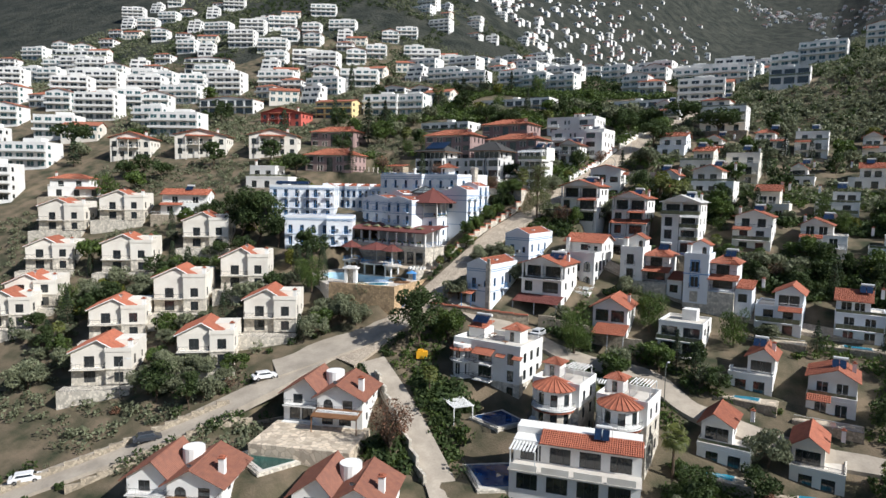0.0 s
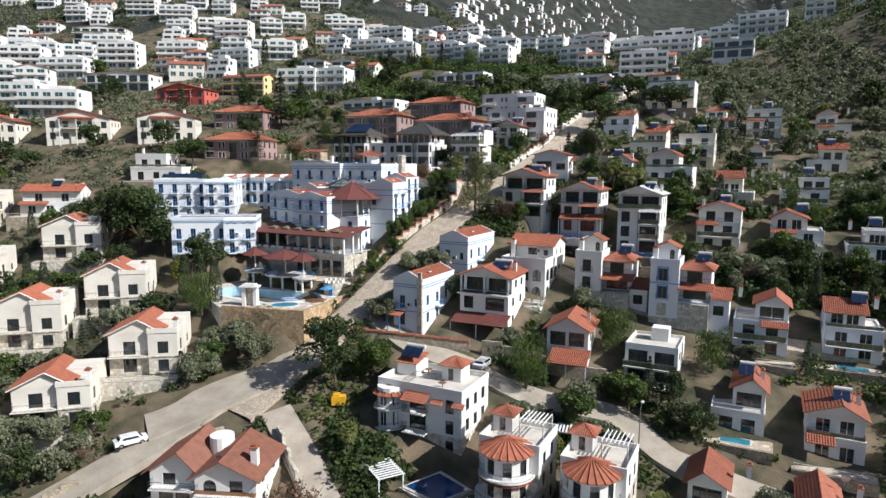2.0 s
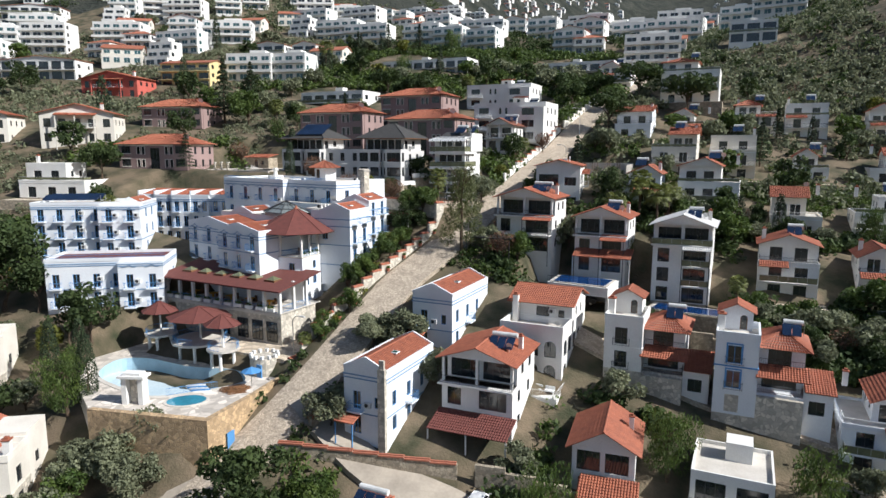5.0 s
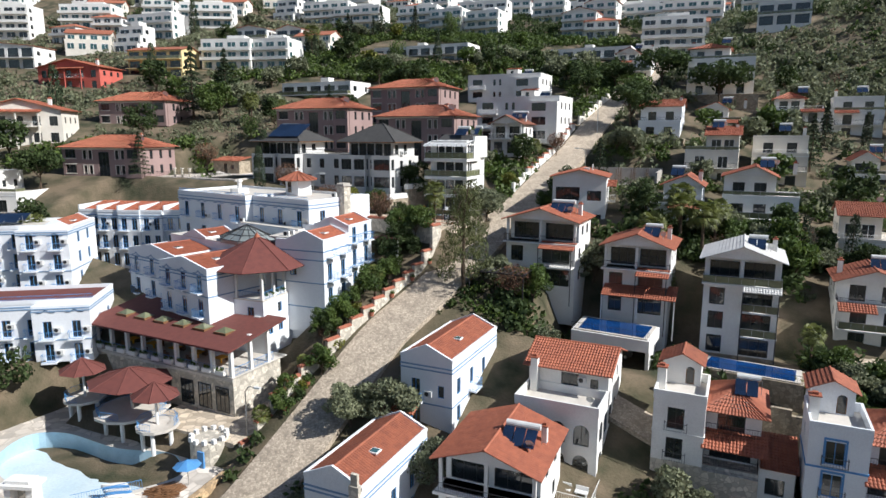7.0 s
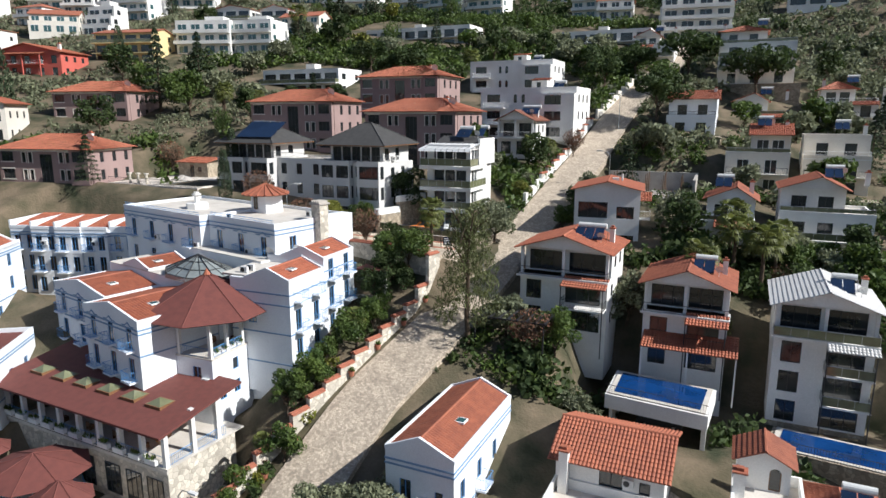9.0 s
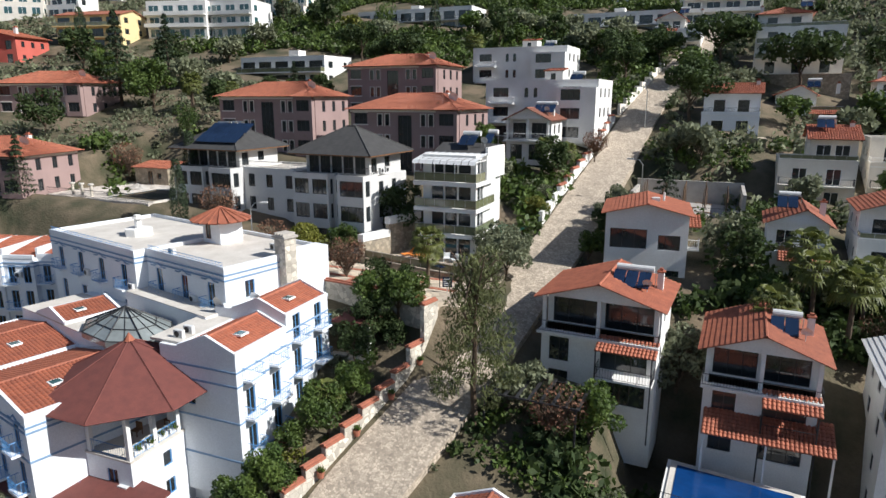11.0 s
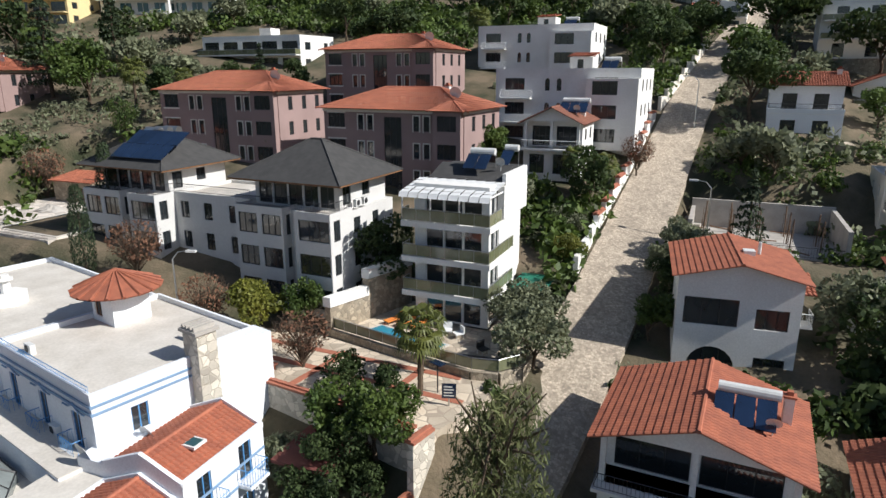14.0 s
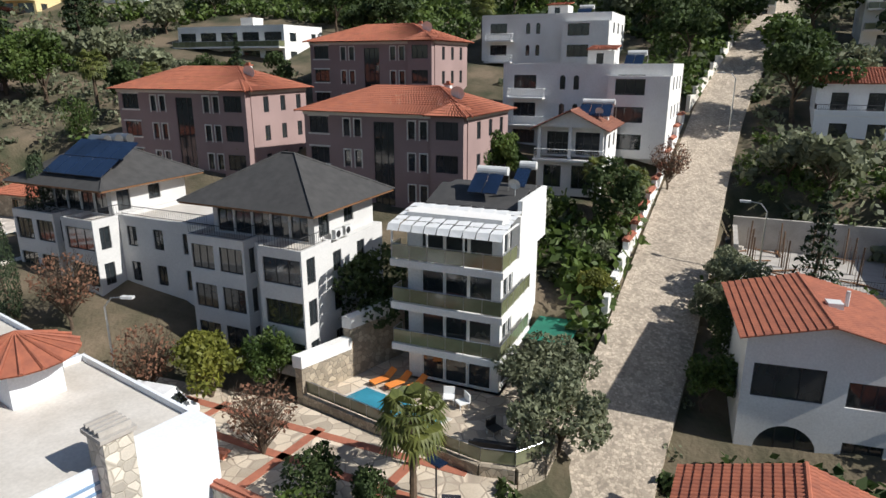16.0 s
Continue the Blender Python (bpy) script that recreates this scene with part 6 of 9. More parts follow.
# ---- the pink-brown apartment houses ----
def pink_house(x, y, z, w, d, ang, sh=2.95, n=3):
    r = house_root("apartment_house", x, y, ang, w, d, "dusky pink apartment house with orange tiled hip roof", z=z - sh * n, group="pink apartment houses")
    plinth(r, "pink", -w + 0.02, 0.02, w - 0.04, d, 5, 0)
    fr = []
    for s in range(n):
        fr += [(0.6, 0.85 + sh * s, 2.2, 1.6), (w - 2.8, 0.85 + sh * s, 2.2, 1.6), (w * 0.26, 0.7 + sh * s, 0.7, 1.6), (w * 0.33, 0.7 + sh * s, 0.7, 1.6), (w * 0.66, 0.7 + sh * s, 0.7, 1.6), (w * 0.73, 0.7 + sh * s, 0.7, 1.6)]
    fr.append((w * 0.45, 0.1, 2.2, sh * n - 0.9))
    block(r, "pink", -w, 0, 0, w, d, sh * n, front=fr, right=[(d * 0.2 + 3 * i, 0.7 + sh * s, 0.9, 1.6) for s in range(n) for i in range(3)], style="dark", deep=0.5)
    for s in range(n):
        for u in (-w + 0.6, -2.8):
            part("window_trim", Mesh().box(u - 0.15, -0.06, sh * s + 0.68, u + 2.35, 0, sh * s + 0.85).box(u - 0.15, -0.06, sh * s + 2.45, u + 2.35, 0, sh * s + 2.62), M["cream"], r)
        for k in (0.26, 0.33, 0.66, 0.73):
            u = -w + w * k
            part("window_trim", Mesh().box(u - 0.12, -0.05, sh * s + 0.58, u, 0, sh * s + 2.42).box(u + 0.7, -0.05, sh * s + 0.58, u + 0.82, 0, sh * s + 2.42).box(u, -0.05, sh * s + 2.3, u + 0.7, 0, sh * s + 2.42), M["cream"], r)
    band(r, -w, 0, sh * n - 0.35, w, d, 0.1, 0.3, "cream")
    hip(r, -w, 0, sh * n, w, d, 2.3, 0.7, "tile")
    hip(r, -3.4, -0.9, sh * n - 0.01, 3.4, 3.0, 1.0, 0.4, "tile", "bay_roof")
    block(r, "pink", -3.3, -0.8, 0, 3.2, 0.9, sh * n - 0.05, front=[(0.5, 0.85 + sh * s, 2.2, 1.6) for s in range(n)], style="dark", deep=0.4)
    dish(r, -2.5, 3.5, sh * n + 1.0, 0.7)
    chimney(r, -w * 0.3, d * 0.7, sh * n + 1.0, 1.4, 0.6)
    return r


pink_house(-85.0, 185.0, 83.9, 17.6, 10.5, 0)
pink_house(-108.2, 183.9, 85.7, 17.6, 10, 4)
pink_house(-98.2, 205.8, 91.0, 18.0, 11, 2)
pink_house(-135.9, 156.8, 78.0, 17, 10, 15, 2.8, 2)
pink_house(-157.4, 182.6, 88.1, 18, 10, 15, 2.9, 2)


# ---- blue-trimmed street houses ----
def blue_house(x, y, z, w, d, eave):
    r = house_root("street_house", x, y, 0, w, d, "white street house with blue mouldings and red tiled roof", z=z - eave, group="blue-trimmed street houses")
    plinth(r, "coolwhite", -w + 0.02, 0.02, w - 0.04, d, 4, 0)
    block(r, "coolwhite", -w, 0, 0, w, d, eave, front=[(1.2, 0.3 + 2.9 * s, 1.0, 2.1) for s in range(int(eave // 2.9))] + [(w - 1.6, 3.6, 0.7, 1.3)], right=[(1.2 + 3.4 * i, 0.8 + 2.9 * s, 0.9, 1.7) for s in range(int(eave // 2.9)) for i in range(int(d / 3.6))], style="blue")
    blue_roof(r, -w, 0, eave, w, d, 1.15)
    for z0 in (2.7, eave - 1.3, eave - 0.9):
        band(r, -w, 0, z0, w, d)
    balcony(r, -w + 0.8, 0, 3.1, 1.9, 0.8, "blue", "coolwhite")
    side_balcony(r, 0, 4.2, 3.1, 1.8)
    aircon(r, -w + 3.2, 0, 3.6)
    shed(r, -w - 0.2, -2.0, 2.2, 2.6, 2.0, 0.6, "tile", name="porch_roof")
    for u in (-w, -w + 2.2):
        part("porch_post", Mesh().box(u - 0.06, -1.95, -2, u + 0.06, -1.83, 2.2), M["blue"], r)
    return r


blue_house(-59.5, 126.9, 58.4, 5.8, 12.5, 7.6)
b2 = blue_house(-60.2, 111.2, 53.0, 5.6, 11.5, 8.0)
part("chimney", Mesh().box(-0.9, -0.5, -3, 0.0, 0.0, 8.4).box(-0.75, -0.4, 8.4, -0.15, -0.1, 9.4), M["palestone"], b2, "tall stone chimney")


# ---- the arcaded white house ----
def arcade_house():
    r = house_root("villa", -45.5, 129.2, 0, 8.2, 12, "tall white villa with arched loggias and orange tiled roof", z=57.2 - 9.4)
    plinth(r, "white", -8.18, 0.02, 8.16, 12, 4, 0)
    arches = [(3.6, 0.3, 1.51, 2.1), (5.9, 0.3, 1.51, 2.1), (3.6, 3.4, 1.51, 2.1), (5.9, 3.4, 1.51, 2.1), (1.4, 4.0, 0.61, 1.3), (3.6, 6.4, 1.51, 0.02)]
    block(r, "white", -8.2, 0, 0, 8.2, 12, 6.6, front=arches[:5], right=[(0.8 + 2.3 * i, 0.3 + 3.1 * s, 1.51, 2.1) for s in range(2) for i in range(4)], style="dark", deep=0.9)
    block(r, "white", -8.2, 4.5, 6.6, 8.2, 7.5, 2.8, front=[(3.4, 0.1, 1.8, 2.1), (6.4, 0.9, 0.8, 1.0)], right=[(2, 0.9, 0.6, 1.2), (4.5, 0.9, 0.6, 1.2)], style="dark")
    parapet(r, "white", -8.25, -0.05, 6.6, 8.3, 4.6, 0.9)
    for u in (-4.6, -2.3):
        rail(r, [(u, 0.2), (u + 1.5, 0.2)], 3.5, 0.8, "white")
    gable(r, -8.2, 4.2, 9.4, 8.2, 7.8, 1.5, "u", 0.5, "tile", "white")
    chimney(r, -7.4, 3.8, 6.6, 3.6, 0.7)
    aircon(r, -2.6, 4.5, 8.0)
    dish(r, -1.2, 2.0, 6.65, 0.4)
    terr = part("side_terrace", Mesh().box(-5.5, -4.0, -5, 0.5, 0, -0.4), M["white"], r)
    rail(r, [(-5.4, -0.2), (-5.4, -3.9), (0.4, -3.9), (0.4, -0.2)], -0.4, 0.9, "white")
    for i in range(3):
        part("garden_bench", Mesh().box(-4.6 + 1.6 * i, -2.6, 0.0, -3.4 + 1.6 * i, -2.0, 0.1).box(-4.6 + 1.6 * i, -2.05, 0.1, -3.4 + 1.6 * i, -1.98, 0.5).box(-4.5 + 1.6 * i, -2.5, -0.4, -4.4 + 1.6 * i, -2.1, 0.0).box(-3.6 + 1.6 * i, -2.5, -0.4, -3.5 + 1.6 * i, -2.1, 0.0), M["paint"], r)


arcade_house()


# ---- tower villas with side wings ----
def tower_villa(x, y, z, trim, seed):
    """A tower with a roof terrace, and a wing with a tiled roof, loggia and lean-to."""
    r = house_root("villa", x + 4.8, y, 0, 9.4, 9, f"white tower villa with {trim} trim, roof terrace and tiled wing", z=z - 9.0, group="tower villas")
    plinth(r, "palestone", -9.4, -0.05, 9.4, 8.6, 4, 2.6)
    T = "coolwhite" if trim == "blue" else "white"
    st = "blue" if trim == "blue" else "dark"
    wn = [(1.3, 0.3 + 3.0 * s, 1.5, 2.1) for s in range(3)]
    block(r, "palestone" if trim != "blue" else T, -9.4, -0.1, 0, 4.6, 6, 2.9, front=wn[:1], style=st)
    block(r, T, -9.4, -0.1, 2.905, 4.6, 6, 6.1, front=[(1.3, 0.3, 1.5, 2.1), (1.3, 3.3, 1.5, 2.1)], right=[(1, 4, 0.8, 1.4)], left=[(2, 1, 0.8, 1.4), (2, 4, 0.8, 1.4)], style=st)
    parapet(r, T, -9.45, -0.15, 9.0, 4.7, 6.1, 0.9)
    for s in (1, 2):
        rail(r, [(-8.3, -0.1), (-8.3, -0.5), (-6.3, -0.5), (-6.3, -0.1)], 0.05 + 3.0 * s, 0.9, "iron")
        if trim == "blue":
            part("window_trim", Mesh().box(-8.25, -0.16, 0.15 + 3.0 * s, -8.1, -0.1, 2.6 + 3.0 * s).box(-6.6, -0.16, 0.15 + 3.0 * s, -6.45, -0.1, 2.6 + 3.0 * s).box(-8.1, -0.16, 2.42 + 3.0 * s, -6.6, -0.1, 2.6 + 3.0 * s), M["blue"], r)
    band(r, -9.4, -0.1, 5.75, 4.6, 6, 0.07, 0.16, "blue" if trim == "blue" else "white")
    block(r, T, -9.2, 4.4, 9.05, 3.6, 3.2, 2.3, front=[(2.2, 0.1, 0.81, 1.8)], style="wood")
    gable(r, -9.2, 4.4, 11.35, 3.6, 3.2, 0.9, "v", 0.35, "tile", T)
    chimney(r, -9.0, 2.2, 9.0, 2.4, 0.8)
    block(r, "palestone" if trim != "blue" else T, -4.79, 0.6, 0, 4.79, 8, 2.9, front=[(0.8, 0.2, 3.2, 2.1)], right=rows(8, [0], 2, 1.0, 1.3, 0.6), style="white")
    block(r, T, -4.79, 2.2, 2.905, 4.79, 6.4, 5.2, front=[(0.5, 0.2, 3.6, 2.1), (1.0, 3.0, 2.4, 1.9)], right=rows(6.4, [0], 2, 1.0, 1.3, 0.6), style="dark")
    shed(r, -5.0, -0.5, 5.0, 5.6, 2.8, 0.9, "tile")
    shed(r, 0.1, 0.6, 3.6, 3.2, 5.5, 1.2, "tile", name="side_roof")
    block(r, T, 0.0, 1.0, -2, 3.0, 5, 5.6, front=[(0.6, 3.0, 1.6, 1.6)], style="dark")
    rail(r, [(-4.7, 0.7), (-0.1, 0.7), (-0.1, 2.2)], 2.95, 0.9, "iron")
    rail(r, [(-4.7, 1.4), (-0.1, 1.4)], 5.9, 0.9, "iron")
    hip(r, -4.9, 1.4, 8.1, 5.0, 6.8, 1.7, 0.5, "tile")
    solar(r, -2.2, 3.6, 9.4, 2)
    return r


tower_villa(-36.4, 132.5, 56.0, "white", 1)
tower_villa(-23.5, 132.2, 55.5, "blue", 2)


# ---- gabled villas along the street ----
def gable_villa(x, y, z, w, d, ang, storeys, label, loggia=True, roofmat="tile", wall="white", style="dark", peak=0.5, rise=1.5, railing="iron", awning=True, solar_n=3, base=None):
    H = 2.95
    eave = H * storeys
    r = house_root("villa", x, y, ang, w, d, label, z=z - eave)
    plinth(r, base or wall, -w + 0.02, 0.02, w - 0.04, d, 5, 0)
    top = H * (storeys - 1)
    block(r, wall, -w, 0, 0, w, d, top, front=[(0.7, 0.2 + H * s, 1.7, 2.1) for s in range(storeys - 1)] + [(w * 0.5 + 0.3, 0.15 + H * s, w * 0.5 - 1.0, 2.2) for s in range(storeys - 1)],
          right=rows(d, range(storeys - 1), 2, 1.0, 1.4, 0.6, H), left=rows(d, range(storeys - 1), 2, 1.0, 1.4, 0.6, H), style=style)
    sb = 1.7 if loggia else 0.0
    block(r, wall, -w, sb, top + 0.004, w, d - sb, H, front=[(0.5, 0.15, w * 0.5 - 0.8, 2.2), (w * 0.5 + 0.2, 0.15, w * 0.5 - 0.8, 2.2)], right=rows(d - sb, [0], 2, 1.0, 1.3, 0.6, H), left=rows(d - sb, [0], 2, 1.0, 1.3, 0.6, H), style=style)
    if loggia:
        for u in (-w, -w * 0.5 - 0.15, -0.3):
            part("pillar", Mesh().box(u, 0.02, top, u + 0.3, 0.3, eave), M[wall], r)
        part("balcony_slab", Mesh().box(-w - 0.2, -0.9, top - 0.2, 0.2, sb, top), M[wall], r)
        rail(r, [(-w - 0.1, 0.4), (-w - 0.1, -0.8), (0.1, -0.8), (0.1, 0.4)], top, 0.95, railing)
    gable(r, -w, 0, eave, w, d, rise, "v", 0.6, roofmat, wall, True, peak)
    if awning:
        shed(r, -w * 0.48, -1.9, top - 0.6, w * 0.5, 2.0, 0.7, roofmat)
        for s in range(1, storeys - 1):
            balcony(r, -w * 0.48, 0, H * s, w * 0.48, 1.7, railing, wall)
        for u in (-w * 0.47, -0.1):
            part("post", Mesh().bar((u, -1.75, -2), (u, -1.75, top - 0.6), 0.06, sides=5), M["iron"], r)
    if solar_n:
        solar(r, -w * 0.42, d * 0.35, eave + rise * 0.6, solar_n)
        dish(r, -w * 0.15, d * 0.3, eave + 0.6, 0.4)
    chimney(r, -0.7, d * 0.6, eave + 0.2, 1.6, 0.5)
    return r


gable_villa(-54.0, 153.4, 69.4, 9.5, 8.0, -1, 3, "white three-storey villa with red tiled gable roof and iron balconies")


def arch_villa():
    r = house_root("villa", -53.5, 169.6, 8, 8.0, 8.5, "white villa with an arched entrance and orange gable roof", z=66.0)
    plinth(r, "white", -7.98, 0.02, 7.96, 8.4, 4, 0)
    block(r, "white", -8, 0, 0, 8, 8.5, 8.2, front=[(0.5, 4.6, 3.6, 2.0), (5.2, 4.6, 2.1, 1.5), (1.0, 0.4, 3.21, 2.6), (5.4, 0.8, 2.0, 1.7)], right=[(1.2, 4.8, 1.6, 1.6), (4.6, 4.8, 1.2, 1.4), (1.4, 0.8, 1.4, 1.6)], style="dark", deep=0.8)
    rail(r, [(-7.4, 0.3), (-4.0, 0.3)], 4.6, 0.6, "iron")
    gable(r, -8, 0, 8.2, 8, 8.5, 1.0, "v", 0.45, "tile", "white")
    shed(r, -0.2, 2.4, 6.6, 1.6, 3.0, 0.8, "tile")
    balcony(r, -0.1, 3.4, 4.4, 1.4, 1.4, "white", "white")
    part("roof_vent", Mesh().box(-3.6, 3.0, 9.0, -2.8, 3.8, 9.4).bar((-2.4, 4.0, 9.0), (-2.4, 4.0, 9.9), 0.12), M["tank"], r)


arch_villa()
gable_villa(-42.4, 154.3, 66.7, 8.0, 8.5, 0, 3, "white villa with tiled gable and loggia behind a pool terrace", railing="iron", solar_n=2)
gable_villa(-30.1, 153.7, 66.1, 8.2, 9.0, 0, 4, "white four-storey villa with pale grey roof and glass balconies", roofmat="grey", railing="glass", awning=True, solar_n=2, base="stone")
gable_villa(-48.2, 118.4, 53.4, 8.6, 9.0, 2, 3, "cream villa with dark red gable roof and solar heaters", loggia=True, wall="white", awning=False, solar_n=3)
gable_villa(-34.5, 117.2, 46.6, 6.4, 8.0, 6, 2, "small white house with weathered orange gable roof", loggia=False, awning=False, solar_n=0, rise=1.8)
gable_villa(-74.6, 192.4, 82.6, 6.2, 8.5, 2, 3, "white villa with pale tiled gable, shutters and balconies", loggia=True, awning=False, roofmat="browntile", railing="white")
house_flat(-21.6, 119.4, 44.5, 7.7, 0, 8.6, 301, "white", 8.0, "dark")


def lean_roof(x, y, z, w, d, ang, mat, label):
    r = thing("porch", x, y, z, ang, label, "porch")
    FOOT.append((x - w / 2, y + d / 2, max(w, d) / 2))
    shed(r, -w, 0, 2.4, w, d, 1.1, mat, name="roof")
    for u in (-w + 0.15, -w * 0.5, -0.15):
        part("post", Mesh().box(u - 0.07, 0.1, -2.5, u + 0.07, 0.24, 2.45), M["white"], r)
    return r


lean_roof(-47.5, 114.6, 43.6, 9.5, 3.8, 2, "maroon", "maroon lean-to porch roof on posts")
lean_roof(-33.4, 112.0, 40.0, 6.0, 5.0, 6, "tile", "orange tiled porch roof above a seating terrace")
lean_roof(-41.2, 151.6, 58.2, 9.0, 3.4, 0, "tile", "orange tiled porch along the pool terrace")


# ---- terrace pools on the eastern slope ----
def terrace_pool(pts, z, foot, mat, wallmat, label, inset=0.8):
    r = thing("swimming_pool", 0, 0, z, 0, label, "pool")
    part("terrace", Mesh().prism(pts, foot - z, 0), M[wallmat], r)
    cx, cy = sum(p[0] for p in pts) / len(pts), sum(p[1] for p in pts) / len(pts)
    inn = [(p[0] + (cx - p[0]) * inset / 5, p[1] + (cy - p[1]) * inset / 3.4) for p in pts]
    part("coping", Mesh().prism([(p[0] + (cx - p[0]) * 0.06, p[1] + (cy - p[1]) * 0.08) for p in pts], 0, 0.12), M["terrace"], r)
    part("pool_water", Mesh().prism(inn, 0.12, 0.16), M[mat], r)
    rail(r, [pts[0], pts[1]], 0.1, 0.9, "iron")
    for p in pts:
        FOOT.append((p[0], p[1], 1.5))
    FOOT.append((cx, cy, 4))
    return r


terrace_pool([(-52.4, 146.2), (-43.2, 145.2), (-42.8, 151.6), (-52.4, 152.6)], 57.3, 55.9, "deepwater", "white", "deep blue infinity pool on a white garage terrace")
g = thing("garage", -52, 146.4, 53.2, 0, "open garage below the pool terrace", "garage")
part("side_wall", Mesh().box(0, 0.3, -1, 0.3, 7, 2.7), M["white"], g)
part("side_wall", Mesh().box(8.3, 0.0, -1, 8.7, 7, 2.7), M["white"], g)
part("back_wall", Mesh().box(0.3, 6.6, -1, 8.3, 7, 2.7), M["concrete"], g)
terrace_pool([(-38.4, 147.6), (-27.4, 146.4), (-27.0, 151.2), (-37.6, 152.4)], 54.3, 49.5, "deepwater", "stone", "blue tiled lap pool above a rubble retaining wall")
terrace_pool([(-75.0, 60.0), (-66.6, 57.4), (-64.2, 66.4), (-71.4, 69.6)], 28.6, 24.5, "greenwater", "palestone", "dark green garden pool with blue tiled edge")
terrace_pool([(-46.5, 78.6), (-40.5, 72.6), (-34.6, 77.0), (-39.6, 84.6)], 27.6, 24.0, "deepwater", "palestone", "bright blue free-form pool beside a pale terrace")
terrace_pool([(-50.2, 86.6), (-44, 84.8), (-41.5, 90.2), (-47.5, 93.0)], 31.6, 28.0, "deepwater", "palestone", "dark blue pool on the tower villas' terrace")


# ---- construction plot across the street ----
def building_site():
    r = thing("building_site", -62.5, 188.0, 71.0, 2, "half-built concrete foundation with scaffold posts and rubble", "construction")
    FOOT.append((-57, 193, 7))
    part("floor_slab", Mesh().box(0, 0, -3, 14, 11, 0.15), M["concrete"], r)
    part("back_wall", Mesh().box(0, 10.6, 0.15, 14, 11, 3.2), M["concrete"], r)
    part("side_wall", Mesh().box(13.6, 0, 0.15, 14, 10.6, 3.0), M["concrete"], r)
    part("side_wall", Mesh().box(0, 3.0, 0.15, 0.4, 10.6, 2.4), M["concrete"], r)
    rd = random.Random(5)
    for i in range(14):
        u, v = 1.5 + (i % 5) * 2.6, 2 + (i // 5) * 3.2
        part("scaffold_post", Mesh().bar((u, v, 0.15), (u + rd.uniform(-0.1, 0.1), v, 3.4), 0.07, sides=5), M["rust"], r)
        part("starter_bar", Mesh().bar((u + 0.2, v + 0.1, 0.15), (u + 0.2, v + 0.1, 2.6), 0.02, sides=4).bar((u - 0.2, v + 0.1, 0.15), (u - 0.2, v + 0.1, 2.7), 0.02, sides=4), M["rust"], r)
    for i in range(12):
        u, v = rd.uniform(0.5, 13), rd.uniform(0.5, 10)
        part("plank", Mesh().box(-1.2, -0.1, 0, 1.2, 0.1, 0.06), M["wood"], r, at=(u, v, 0.16 + 0.01 * i), turn=rd.uniform(0, 3))
    rail(r, [(0.2, 0.2), (13.8, 0.2)], 0.15, 1.0, "iron")
    for i in range(26):
        s = rd.uniform(0.2, 0.7)
        x, y = -62.2 + rd.uniform(-1.6, 0.6), 184 + rd.uniform(0, 17)
        me = Mesh().prism([(p[0] * rd.uniform(0.7, 1.1), p[1] * rd.uniform(0.7, 1.1)) for p in ring(0, 0, s, s, 6)], -0.3, s * rd.uniform(0.5, 1.0))
        o = thing("rubble_block", x, y, ground(x, y), rd.uniform(0, 360), "broken grey concrete lump on the street edge", "rubble", "rubble")
        part("lump", me, M["concrete"], o)


building_site()


